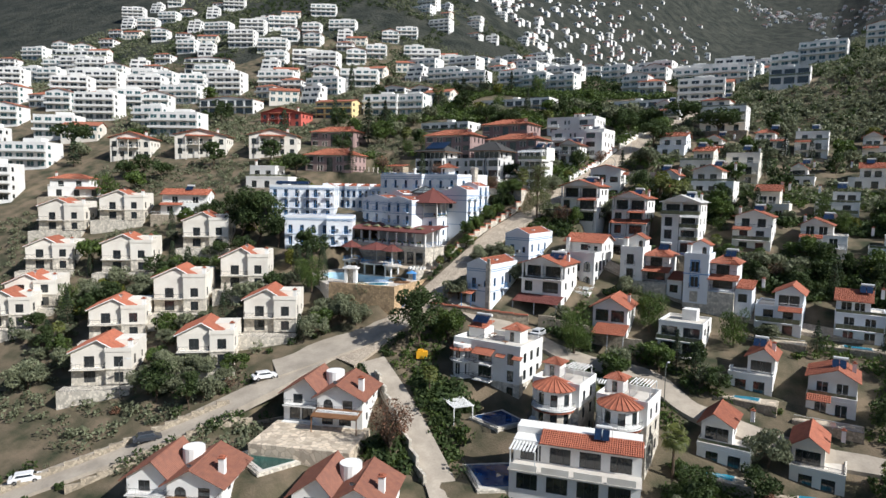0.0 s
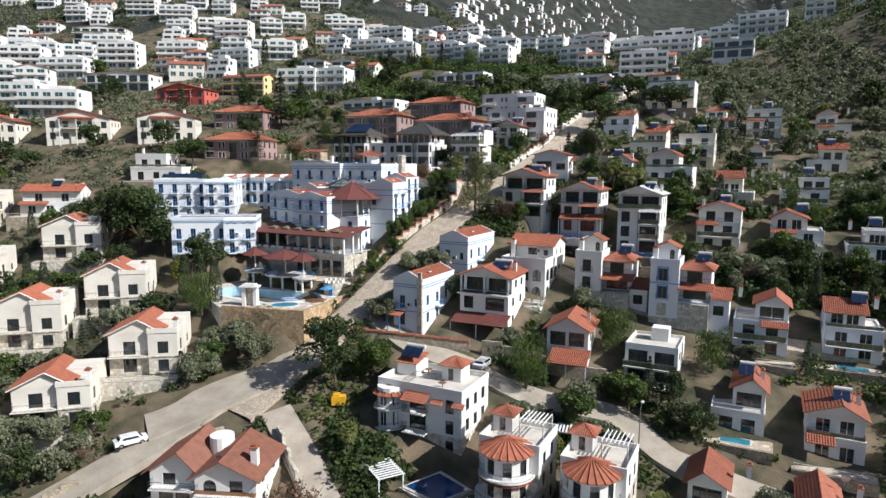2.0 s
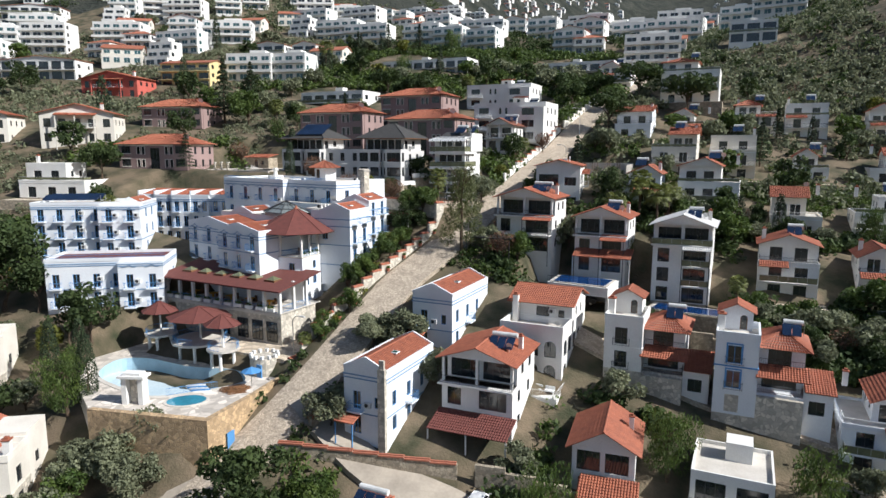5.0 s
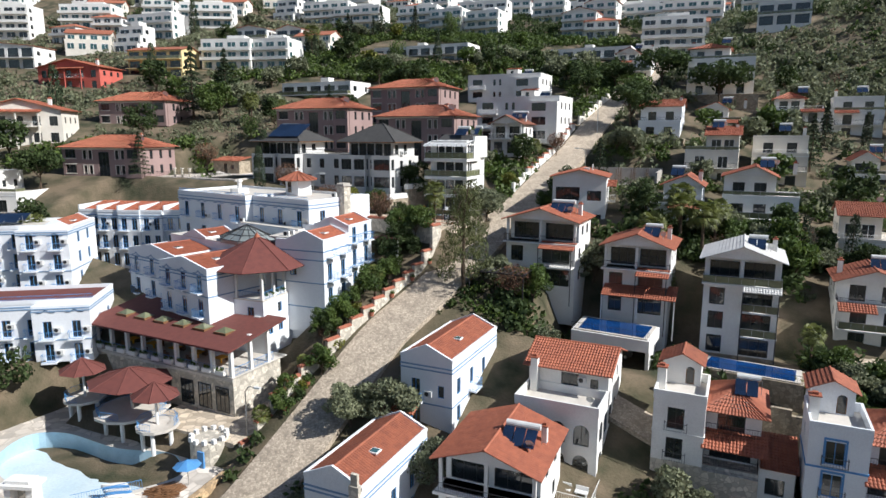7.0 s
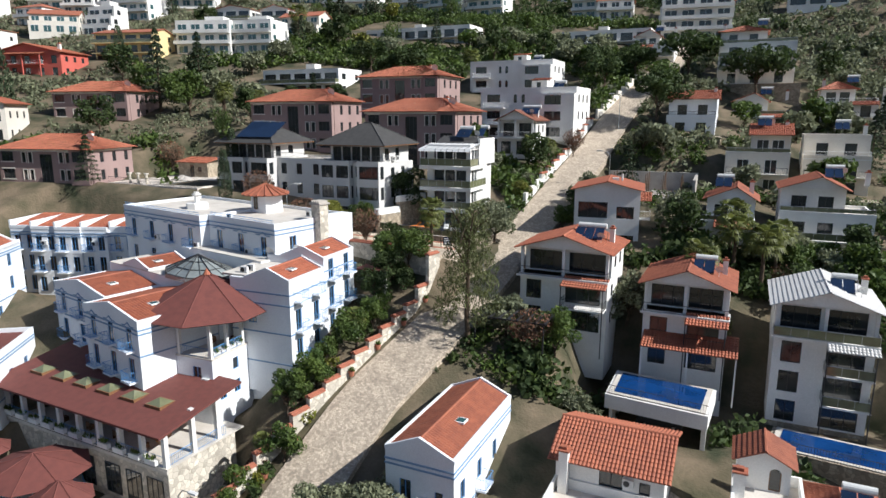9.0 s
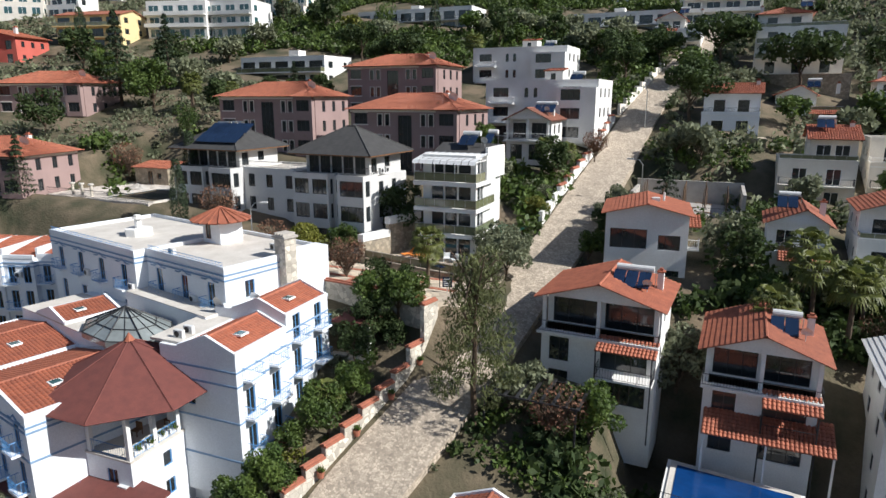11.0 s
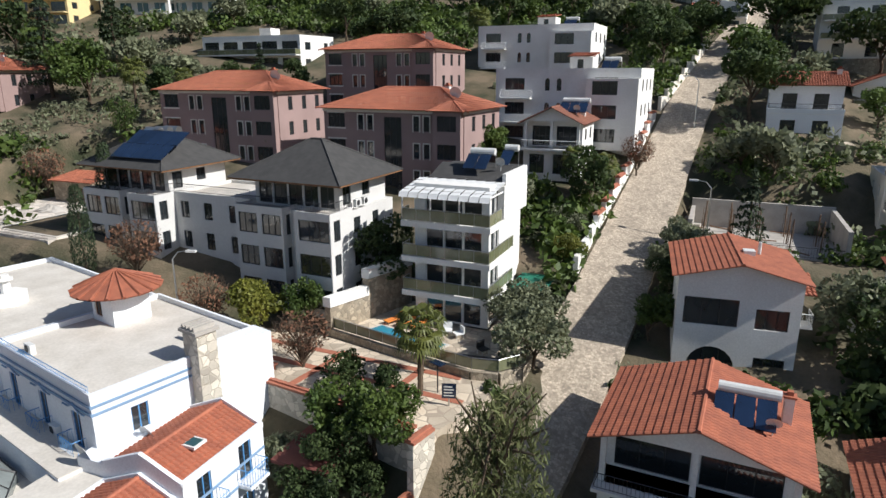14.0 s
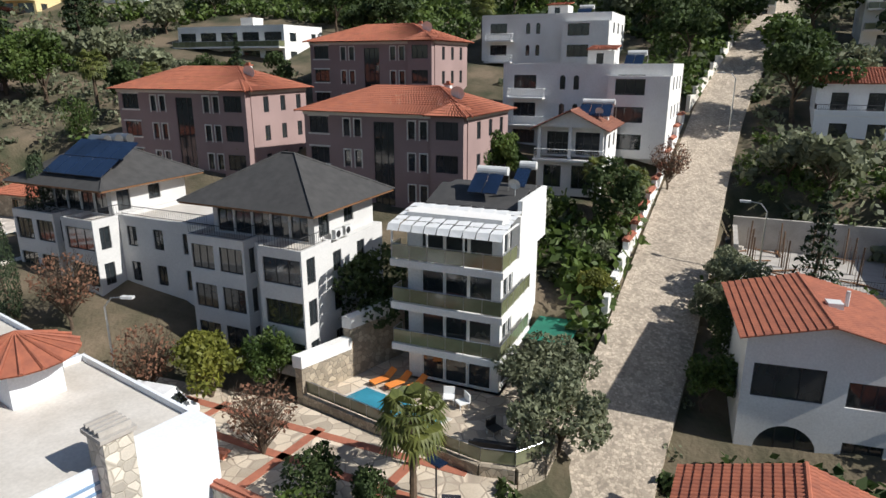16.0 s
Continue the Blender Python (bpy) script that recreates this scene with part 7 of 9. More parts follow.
# ---- tower houses below ----
def round_house(x, y, z, label):
    r = house_root("villa", x, y, 0, 8, 9, label, z=z - 8.4, group="round-tower villas")
    plinth(r, "palestone", -8, 2.4, 8, 7, 9, 0)
    part("tower_base", Mesh().prism(ring(-3.8, 1.9, 2.75, 2.75, 16, math.pi / 16), -8, 0), M["palestone"], r)
    block(r, "palestone", -7.6, 2.4, 0, 7.6, 7.2, 5.6, right=rows(7.2, range(2), 2, 1.0, 1.6, 0.5), left=rows(7.2, range(2), 2, 1.0, 1.6, 0.5), style="dark")
    block(r, "white", -7.6, 2.4, 5.605, 7.6, 7.2, 2.8, right=rows(7.2, [0], 2, 1.0, 1.6, 0.4), left=rows(7.2, [0], 2, 1.0, 1.6, 0.4), style="dark")
    parapet(r, "white", -7.65, 2.35, 8.4, 7.7, 7.3, 0.8)
    c = (-3.8, 1.9)
    for s in range(3):
        n = 16
        out = ring(c[0], c[1], 2.7, 2.7, n, math.pi / n)
        me = Mesh()
        for i, (a, b) in enumerate(zip(out, out[1:] + out[:1])):
            ang = math.atan2((a[1] + b[1]) / 2 - c[1], (a[0] + b[0]) / 2 - c[0])
            z0, z1 = 2.8 * s, 2.8 * s + 2.8
            if math.sin(ang) < 0.1 and i % 2 == 0:
                for lo, hi in ((z0, z0 + 0.2), (z0 + 2.3, z1)):
                    me.poly(((*a, lo), (*b, lo), (*b, hi), (*a, hi)))
                ai, bi = [(p[0] + (c[0] - p[0]) * 0.07, p[1] + (c[1] - p[1]) * 0.07) for p in (a, b)]
                w = part("window", Mesh().prism([a, b, bi, ai], z0 + 0.2, z0 + 0.3).prism([a, b, bi, ai], z0 + 2.2, z0 + 2.3), M["paint"], r)
                part("pane", Mesh().prism([ai, bi, (bi[0] * 0.98 + c[0] * 0.02, bi[1] * 0.98 + c[1] * 0.02), (ai[0] * 0.98 + c[0] * 0.02, ai[1] * 0.98 + c[1] * 0.02)], z0 + 0.2, z0 + 2.3), M["glass"], w)
            else:
                me.poly(((*a, z0), (*b, z0), (*b, z1), (*a, z1)))
        part("tower_wall", me, M["white" if s == 2 else "palestone"], r)
        if s < 2:
            rr = 3.9 - 0.5 * s
            arc = [(c[0] + rr * math.cos(t), c[1] + rr * math.sin(t)) for t in [math.pi + math.pi * i / 14 for i in range(15)]]
            part("balcony_slab", Mesh().prism(arc + [(c[0] + rr, c[1] + 0.6), (c[0] - rr, c[1] + 0.6)], 2.8 * s + 2.62, 2.8 * s + 2.8), M["white"], r)
            rail(r, arc, 2.8 * s + 2.8, 0.9, "iron")
            if s == 1:
                conical_tiles(r, c[0], c[1], 2.8 * s + 2.3, 3.3, 0.8, 12, math.pi, 2 * math.pi, "skirt_roof")
    conical_tiles(r, c[0], c[1], 8.4, 3.4, 1.6, 22)
    block(r, "white", -7.4, 6.2, 8.45, 2.6, 2.6, 2.1, front=[(0.9, 0.1, 0.8, 1.7)], style="wood")
    hip(r, -7.4, 6.2, 10.55, 2.6, 2.6, 0.9, 0.4, "tile")
    for u in range(7):
        part("pergola_slat", Mesh().box(-3.6 + 0.5 * u, 5.2, 10.6, -3.5 + 0.5 * u, 9.0, 10.72), M["paint"], r)
    for u, v in ((-3.5, 5.3), (-0.5, 5.3), (-3.5, 8.9), (-0.5, 8.9)):
        part("pergola_post", Mesh().box(u - 0.06, v - 0.06, 8.45, u + 0.06, v + 0.06, 10.6), M["paint"], r)
    return r


round_house(-33.1, 87.5, 38.5, "white round-tower villa with conical tiled roof and curved balconies")
round_house(-23.3, 88.8, 37.4, "pale stone round-tower villa with conical roof and white pergola")


def turret_villa():
    r = house_root("villa", -45.6, 95.2, 0, 13, 9, "large white villa with tiled turret bays and roof terrace", z=41.2 - 8.6)
    plinth(r, "palestone", -13, 0, 13, 9, 5, 0)
    for s in range(3):
        block(r, "palestone" if s < 1 else "white", -13, 0, 2.87 * s + 0.003 * s, 13, 9, 2.86, front=[(1.0, 0.3, 1.4, 2.0), (5.0, 0.1, 2.6, 2.2), (10.6, 0.3, 1.2, 1.9)], right=rows(9, [0], 3, 1.1, 1.7, 0.4), style="dark")
        if s:
            balcony(r, -8.4, 0, 2.87 * s, 3.4, 1.5, "iron", "white")
    parapet(r, "white", -13.05, -0.05, 8.62, 13.1, 9.1, 0.85)
    shed(r, -8.6, -1.7, 7.4, 3.9, 1.9, 0.9, "tile")
    c = (-11.2, 0.2)
    for s in range(3):
        n = 12
        part("bay_wall", Mesh().prism(ring(c[0], c[1], 1.8, 1.8, n), 2.87 * s, 2.87 * s + 2.8), M["white"], r)
        for k in (7, 9, 11):
            t = 2 * math.pi * (k + 0.0) / n
            px, py = c[0] + 1.78 * math.cos(t), c[1] + 1.78 * math.sin(t)
            add_window(r, px - 0.4 * math.sin(-t) - 0.0, py - 0.4 * math.cos(t) - 0.12, 2.87 * s + 0.4, t + math.pi / 2, 0.8, 1.9, "dark")
        if s:
            arc = [(c[0] + 2.4 * math.cos(t), c[1] + 2.4 * math.sin(t)) for t in [math.pi + math.pi * i / 10 for i in range(11)]]
            part("balcony_slab", Mesh().prism(arc, 2.87 * s - 0.15, 2.87 * s), M["white"], r)
            rail(r, arc, 2.87 * s, 0.9, "iron")
    conical_tiles(r, c[0], c[1], 7.6, 2.5, 1.1, 14, name="turret_roof")
    for u in (-3.6, -0.4):
        shed(r, u - 0.9, -0.7, 7.2, 1.8, 0.8, 0.5, "tile")
    block(r, "white", -5.6, 5.2, 8.66, 3.0, 3.0, 2.2, front=[(1.0, 0.1, 0.8, 1.7)], style="wood")
    hip(r, -5.6, 5.2, 10.86, 3, 3, 1.1, 0.45, "tile")
    block(r, "white", -12.6, 4.5, 8.66, 3.2, 3.6, 1.8)
    shed(r, -12.8, 4.2, 10.5, 3.6, 4.0, 0.8, "tile", name="roof")
    solar(r, -11.8, 5.4, 11.4, 3)
    rail(r, [(-9.2, 0.4), (-9.2, 4.4), (-6.0, 4.4)], 8.7, 0.9, "iron")
    for u, v in ((-8.5, 6.5), (-4, 2.2)):
        part("terrace_table", Mesh().box(u - 0.5, v - 0.4, 9.35, u + 0.5, v + 0.4, 9.42).box(u - 0.05, v - 0.05, 8.7, u + 0.05, v + 0.05, 9.35), M["wood"], r)


turret_villa()


def pergola(x, y, z, w, d, ang, mat="paint"):
    g = thing("pergola", x, y, z, ang, "white slatted timber pergola over a terrace" if mat == "paint" else "black iron pergola over a shaded yard", "pergola")
    for i in range(9):
        part("slat", Mesh().box(-w / 2 + w * i / 8 - 0.12, -d / 2, 2.5, -w / 2 + w * i / 8 + 0.12, d / 2, 2.58), M[mat], g)
    for s in (-1, 1):
        part("beam", Mesh().box(-w / 2 - 0.1, s * d / 2 * 0.9 - 0.06, 2.35, w / 2 + 0.1, s * d / 2 * 0.9 + 0.06, 2.5), M[mat], g)
        for q in (-1, 1):
            part("post", Mesh().box(s * w / 2 * 0.95 - 0.07, q * d / 2 * 0.9 - 0.07, -0.6, s * w / 2 * 0.95 + 0.07, q * d / 2 * 0.9 + 0.07, 2.36), M[mat], g)


pergola(-52.2, 86.4, 31.2, 4.6, 3.6, -35)
pergola(-33.0, 103.0, 34.0, 3.6, 3.0, 10)
pergola(-62.1, 147.8, 61.0, 7.5, 4.5, 0, "iron")


def long_villa():
    r = house_root("villa", -20.6, 79.4, 15, 16.5, 6, "long white villa with red tiled roof strip and glazed balconies", z=28.0)
    plinth(r, "white", -17, 0, 17, 7.9, 8, 0)
    for s in range(2):
        block(r, "white", -17, 0 if s == 0 else 2.6, 3.0 * s + 0.004 * s, 17, 8 if s == 0 else 5.4, 2.98, front=[(1 + 4 * i, 0.2, 2.8, 2.2) for i in range(4)], right=rows(5, [0], 1, 1.2, 1.6, 0.5), style="dark")
    part("terrace_floor", Mesh().box(-17.1, -0.8, 2.9, 0.1, 2.6, 3.05), M["terrace"], r)
    for i in range(4):
        part("balcony_front", Mesh().box(-16.8 + 4.2 * i, -0.75, 3.05, -13.2 + 4.2 * i, -0.65, 3.95), M["cream"], r)
    me = shed(r, -13.4, 1.8, 6.0, 13.6, 3.4, 0.9, "tile", name="roof")
    part("roof", Mesh().box(-17, 5.2, 6.0, 0, 8, 6.9), M["white"], r)
    for i in range(8):
        part("pergola_slat", Mesh().box(-17 + 0.45 * i, -0.6, 5.7, -16.75 + 0.45 * i, 3.0, 5.78), M["paint"], r)
    for v in (-0.5, 2.5):
        part("pergola_post", Mesh().box(-16.9, v, 3.05, -16.75, v + 0.14, 5.7).box(-13.6, v, 3.05, -13.45, v + 0.14, 5.7), M["paint"], r)
    solar(r, -6, 4.4, 6.9, 2)


long_villa()


# ---- brown-roofed chalets ----
def chalet(x, y, z, w, d, ang, storeys=2):
    r = house_root("chalet", x, y, ang, w, d, "white chalet with brown tiled roofs, balconies and awnings", z=z, group="brown-roofed chalets")
    H = 2.8
    e = H * storeys - 0.8
    plinth(r, "white", -w, 0, w, d, 5, 0)
    w1 = w * 0.45
    block(r, "white", -w, 1.0, 0, w1, d - 1, e, front=[(1.0, 0.2, 1.8, 2.1), (w1 - 3, 0.2, 1.8, 2.1)] + [(1.6, H + 0.1, 1.6, 1.5)], left=rows(d, [0], 2, 1.0, 1.3, 0.6), style="dark")
    gable(r, -w, 1.0, e, w1, d - 1, 2.4, "v", 0.7, "browntile", "white", True, 0.62)
    block(r, "white", -w + w1, 0, 0, w - w1, d, e, front=[(0.8, 0.2, 1.8, 2.1), (3.6, 0.2, 2.0, 2.1), (1.0, H + 0.1, 1.61, 1.4), (4.2, H + 0.1, 1.6, 1.4)], right=rows(d, range(2), 2, 1.0, 1.2, 0.5, H - 0.3), style="dark")
    gable(r, -w + w1, 0, e, w - w1, d, 2.0, "v", 0.7, "browntile", "white", True, 0.45)
    balcony(r, -w + w1 + 0.3, 0, H, w - w1 - 0.6, 1.5, "iron", "white")
    balcony(r, -w + 0.3, 1.0, H, w1 - 0.6, 1.2, "iron", "white")
    shed(r, -w + w1, -2.8, 2.3, w - w1, 2.9, 0.5, "wood", False)
    for u in (-w + w1 + 0.1, -0.1):
        part("post", Mesh().box(u - 0.06, -2.75, -1, u + 0.06, -2.6, 2.3), M["wood"], r)
    chimney(r, -1.0, d * 0.3, e, 2.6, 0.8)
    dish(r, -w * 0.35, 1.0, e + 1.2, 0.4)
    part("roof_tub", Mesh().prism(ring(-w * 0.5, d * 0.75, 1.5, 1.5, 16), e, e + 2.3), M["white"], r)
    part("yard", Mesh().box(-w - 1, -9, -4, 1, 0.9, -0.1), M["flag"], r)
    return r


chalet(-62.4, 74.6, 30.6, 13.5, 8.5, 22)
chalet(-66.5, 51.5, 24.6, 13.5, 8.5, 28)
chalet(-46.5, 60.0, 24.2, 12.5, 8.5, 24)


# ---- larger houses of the middle distance ----
def mid_gable(x, y, z, w, d, ang, eave, wall, label):
    r = house_root("house", x, y, ang, w, d, label, z=z - eave)
    plinth(r, wall, -w + 0.02, 0.02, w - 0.04, d, 6, 0)
    n = max(2, round(eave / 2.9))
    sh = eave / n
    block(r, wall, -w, 0, 0, w, d, eave, front=[(w * (i + 0.5) / 5 - 0.8, 0.15 + sh * s, 1.6, 2.0) for s in range(n) for i in (0, 1, 2, 3, 4)], right=rows(d, range(n), 3, 1.0, 1.3, 0.6, sh), style="dark")
    gable(r, -w, 0, eave, w, d, 2.2, "v", 0.7, "tile", wall)
    for s in range(1, n):
        balcony(r, -w * 0.75, 0, sh * s, w * 0.5, 1.6, "white", wall)
    shed(r, -w * 0.78, -2.0, eave - 0.6, w * 0.56, 2.1, 0.6, "tile")
    for u in (-w * 0.76, -w * 0.5, -w * 0.24):
        part("column", Mesh().box(u - 0.12, -1.8, -2, u + 0.12, -1.56, eave - 0.6), M[wall], r)
    chimney(r, -w * 0.25, d * 0.6, eave + 1, 1.6, 0.7)


mid_gable(-168.2, 164, 85.6, 16.5, 11, 38, 7, "cream", "cream gabled house with tiled balcony roof")
mid_gable(-192.9, 153.4, 85.4, 18, 11, 38, 7, "cream", "cream gabled house with pillared balconies")
mid_gable(-218.5, 140, 84.1, 14, 11, 38, 7, "cream", "cream gabled house above a stone terrace")
mid_gable(-203.3, 200.8, 99.3, 20, 10, 15, 6, "red", "brick-red house with tiled roof among trees")
house_flat(-190.8, 219.3, 105.5, 18, 15, 8, 302, "yellow", 10.0, "dark", True)


# ---- far houses on the upper slopes ----
def far_house(name, w, d, n, roof, wall, seed):
    rd = random.Random(seed)
    r = thing(name, 0, 0, 0, 0, f"far {'white' if wall == 'white' else 'cream'} house of {n} storeys on the slope", "house", "far houses")
    sh = 2.9
    setb = rd.choice([0, 0, 1.6])
    panes, frames = Mesh(), Mesh()
    if not setb:
        block(r, wall, -w, 0, -7, w, d, sh * n + 7, name="wall")
    for s in range(n):
        b = setb * s
        k = max(2, round(w / 4))
        if setb:
            block(r, wall, -w, b, s * sh + 0.003 * s - (0 if s else 7), w, d - b, sh if s else sh + 7, name="wall")
        for i in range(k):
            a = -w + w / k * i + 0.45
            panes.box(a + 0.3, b - 0.05, s * sh + 0.45, a + w / k - 1.2, b + 0.05, s * sh + 2.25)
            frames.box(a + 0.2, b - 0.08, s * sh + 2.25, a + w / k - 1.1, b, s * sh + 2.37).box(a + (w / k - 0.9) / 2 - 0.05, b - 0.08, s * sh + 0.45, a + (w / k - 0.9) / 2 + 0.05, b - 0.05, s * sh + 2.25)
        panes.box(-0.05, b + 1.2, s * sh + 0.8, 0.05, b + 2.6, s * sh + 2.2)
        if s:
            part("balcony", Mesh().box(-w - 0.1, b - 1.5, s * sh - 0.18, 0.1, b, s * sh).box(-w - 0.1, b - 1.5, s * sh, 0.1, b - 1.42, s * sh + 0.75), M[wall], r)
    tagged(part("window_panes", panes, M[rd.choice(["glass", "tealglass", "tealglass"])], r), kind="stuff")
    tagged(part("window_frames", frames, M["paint"], r), kind="stuff")
    if roof == "flat":
        parapet(r, wall, -w, b, n * sh, w, d - b, 0.5, floor=None)
        part("stair_head", Mesh().box(-w * 0.6, d * 0.5, n * sh, -w * 0.25, d * 0.9, n * sh + 2.1), M[wall], r)
    elif roof == "hip":
        hip(r, -w, b, n * sh, w, d - b, 1.7, 0.5, "tileflat", fine=False)
    else:
        gable(r, -w, b, n * sh, w, d - b, 1.6, roof, 0.4, "tileflat", wall, False)
    return r


PROTOS = [far_house("house", w, d, n, rf, wl, i) for i, (w, d, n, rf, wl) in enumerate([(13, 9, 3, "flat", "white"), (16, 10, 3, "flat", "white"), (11, 9, 2, "hip", "white"), (12, 9, 3, "v", "white"),
                                                                                     (20, 10, 3, "flat", "white"), (14, 9, 2, "u", "cream"), (10, 9, 3, "flat", "white"), (18, 10, 4, "flat", "white")])]


def far_rows(n, x0, x1, y0, y1, ang, seed, gap=15.0, cut=-0.1):
    rd = random.Random(seed)
    got = 0
    for _ in range(n * 12):
        x, y = rd.uniform(x0, x1), y0 + (y1 - y0) * rd.random()
        y = round(y / 22) * 22 + rd.uniform(-3, 3) + x * 0.05
        if noise.noise(Vector((x * 0.008, y * 0.008, 40))) < cut or any(math.hypot(x - a, y - b) < max(gap, c + 7) for a, b, c in FOOT):
            continue
        p = rd.choice(PROTOS)
        m = pose(x, y, ground(x, y) + 0.4, 0, 0, ang + rd.uniform(-8, 8))
        if not p.get("used"):
            p["used"] = 1
            p.matrix_basis = m
        else:
            o = copy_thing(p, m)
        a = radians(ang)
        FOOT.append((x - 7 * math.cos(a), y - 7 * math.sin(a) + 4, 8))
        got += 1
        if got >= n:
            return


far_rows(100, -560, -215, 150, 420, 30, 51, 16, -0.3)
far_rows(24, -400, -215, 95, 235, 36, 54, 15, -1)
far_rows(26, -330, -170, 440, 620, 8, 55, 14, -1)
far_rows(62, -215, -45, 285, 470, 2, 52, 14, -0.6)
far_rows(9, -260, -120, 225, 300, 12, 53, 15, -0.6)
for i in range(9):                                         # white houses along the crest of the eastern spur
    x, y = -104 + 19 * i, 332 + 5.5 * i + 3 * math.sin(i * 2.1)
    copy_thing(PROTOS[(0, 3, 1, 6, 0, 4, 3, 6, 1)[i]], pose(x, y, ground(x, y) + 0.3, 0, 0, 5 * math.sin(i)))
    FOOT.append((x - 7, y + 4, 9))


# ---- plants ----
rng = np.random.default_rng(7)


def leaf_mesh(name, centres, out, size, mat, droop=0.0, slim=0.45):
    """Many small leaf sprays: slim diamonds, roughly facing outwards."""
    n = len(centres)
    a = rng.normal(size=(n, 3))
    a[:, 2] -= droop * 3
    a /= np.linalg.norm(a, axis=1)[:, None]
    o = out + rng.normal(size=(n, 3)) * 0.55
    b = np.cross(a, o)
    b /= np.linalg.norm(b, axis=1)[:, None] + 1e-6
    s = size * rng.uniform(0.6, 1.4, n)[:, None]
    v = np.empty((n, 4, 3))
    v[:, 0], v[:, 2] = centres - a * s, centres + a * s
    v[:, 1], v[:, 3] = centres + b * s * slim, centres - b * s * slim
    me = bpy.data.meshes.new(name)
    me.from_pydata(v.reshape(-1, 3).tolist(), [], np.arange(n * 4).reshape(n, 4).tolist())
    me.materials.append(M[mat])
    return me


def lobes_points(lobes, n):
    """Points near the skins of a set of lobes (x, y, z, r, squash)."""
    lobes = np.array(lobes)
    pick = rng.choice(len(lobes), n, p=lobes[:, 3] ** 2 / (lobes[:, 3] ** 2).sum())
    d = rng.normal(size=(n, 3))
    d /= np.linalg.norm(d, axis=1)[:, None]
    r = lobes[pick, 3] * rng.uniform(0.55, 1.05, n) ** 0.6
    p = lobes[pick, :3] + d * r[:, None] * np.stack([np.ones(n), np.ones(n), lobes[pick, 4]], 1)
    return p, d


def trunk_mesh(h, r, limbs, spread, lean=0.0, top=None):
    me = Mesh()
    p, k = Vector((0, 0, -0.6)), 4
    top = top or h
    for i in range(k):
        q = Vector((lean * (i + 1) / k + rng.uniform(-0.1, 0.1), rng.uniform(-0.1, 0.1), top * (i + 1) / k))
        me.bar(p, q, r * (1 - 0.18 * i), r * (1 - 0.18 * (i + 1)), 7)
        p = q
    for i in range(limbs):
        t = 2 * math.pi * (i + rng.uniform(0, 0.6)) / limbs
        s = Vector((lean * 0.7, 0, top * rng.uniform(0.5, 0.98)))
        e = Vector((math.cos(t) * spread, math.sin(t) * spread, h * rng.uniform(0.75, 1.15)))
        m = s.lerp(e, 0.5) + Vector((0, 0, 0.3))
        me.bar(s, m, r * 0.45, r * 0.3, 5)
        me.bar(m, e, r * 0.3, r * 0.1, 5)
    return me


PLANTS = {}


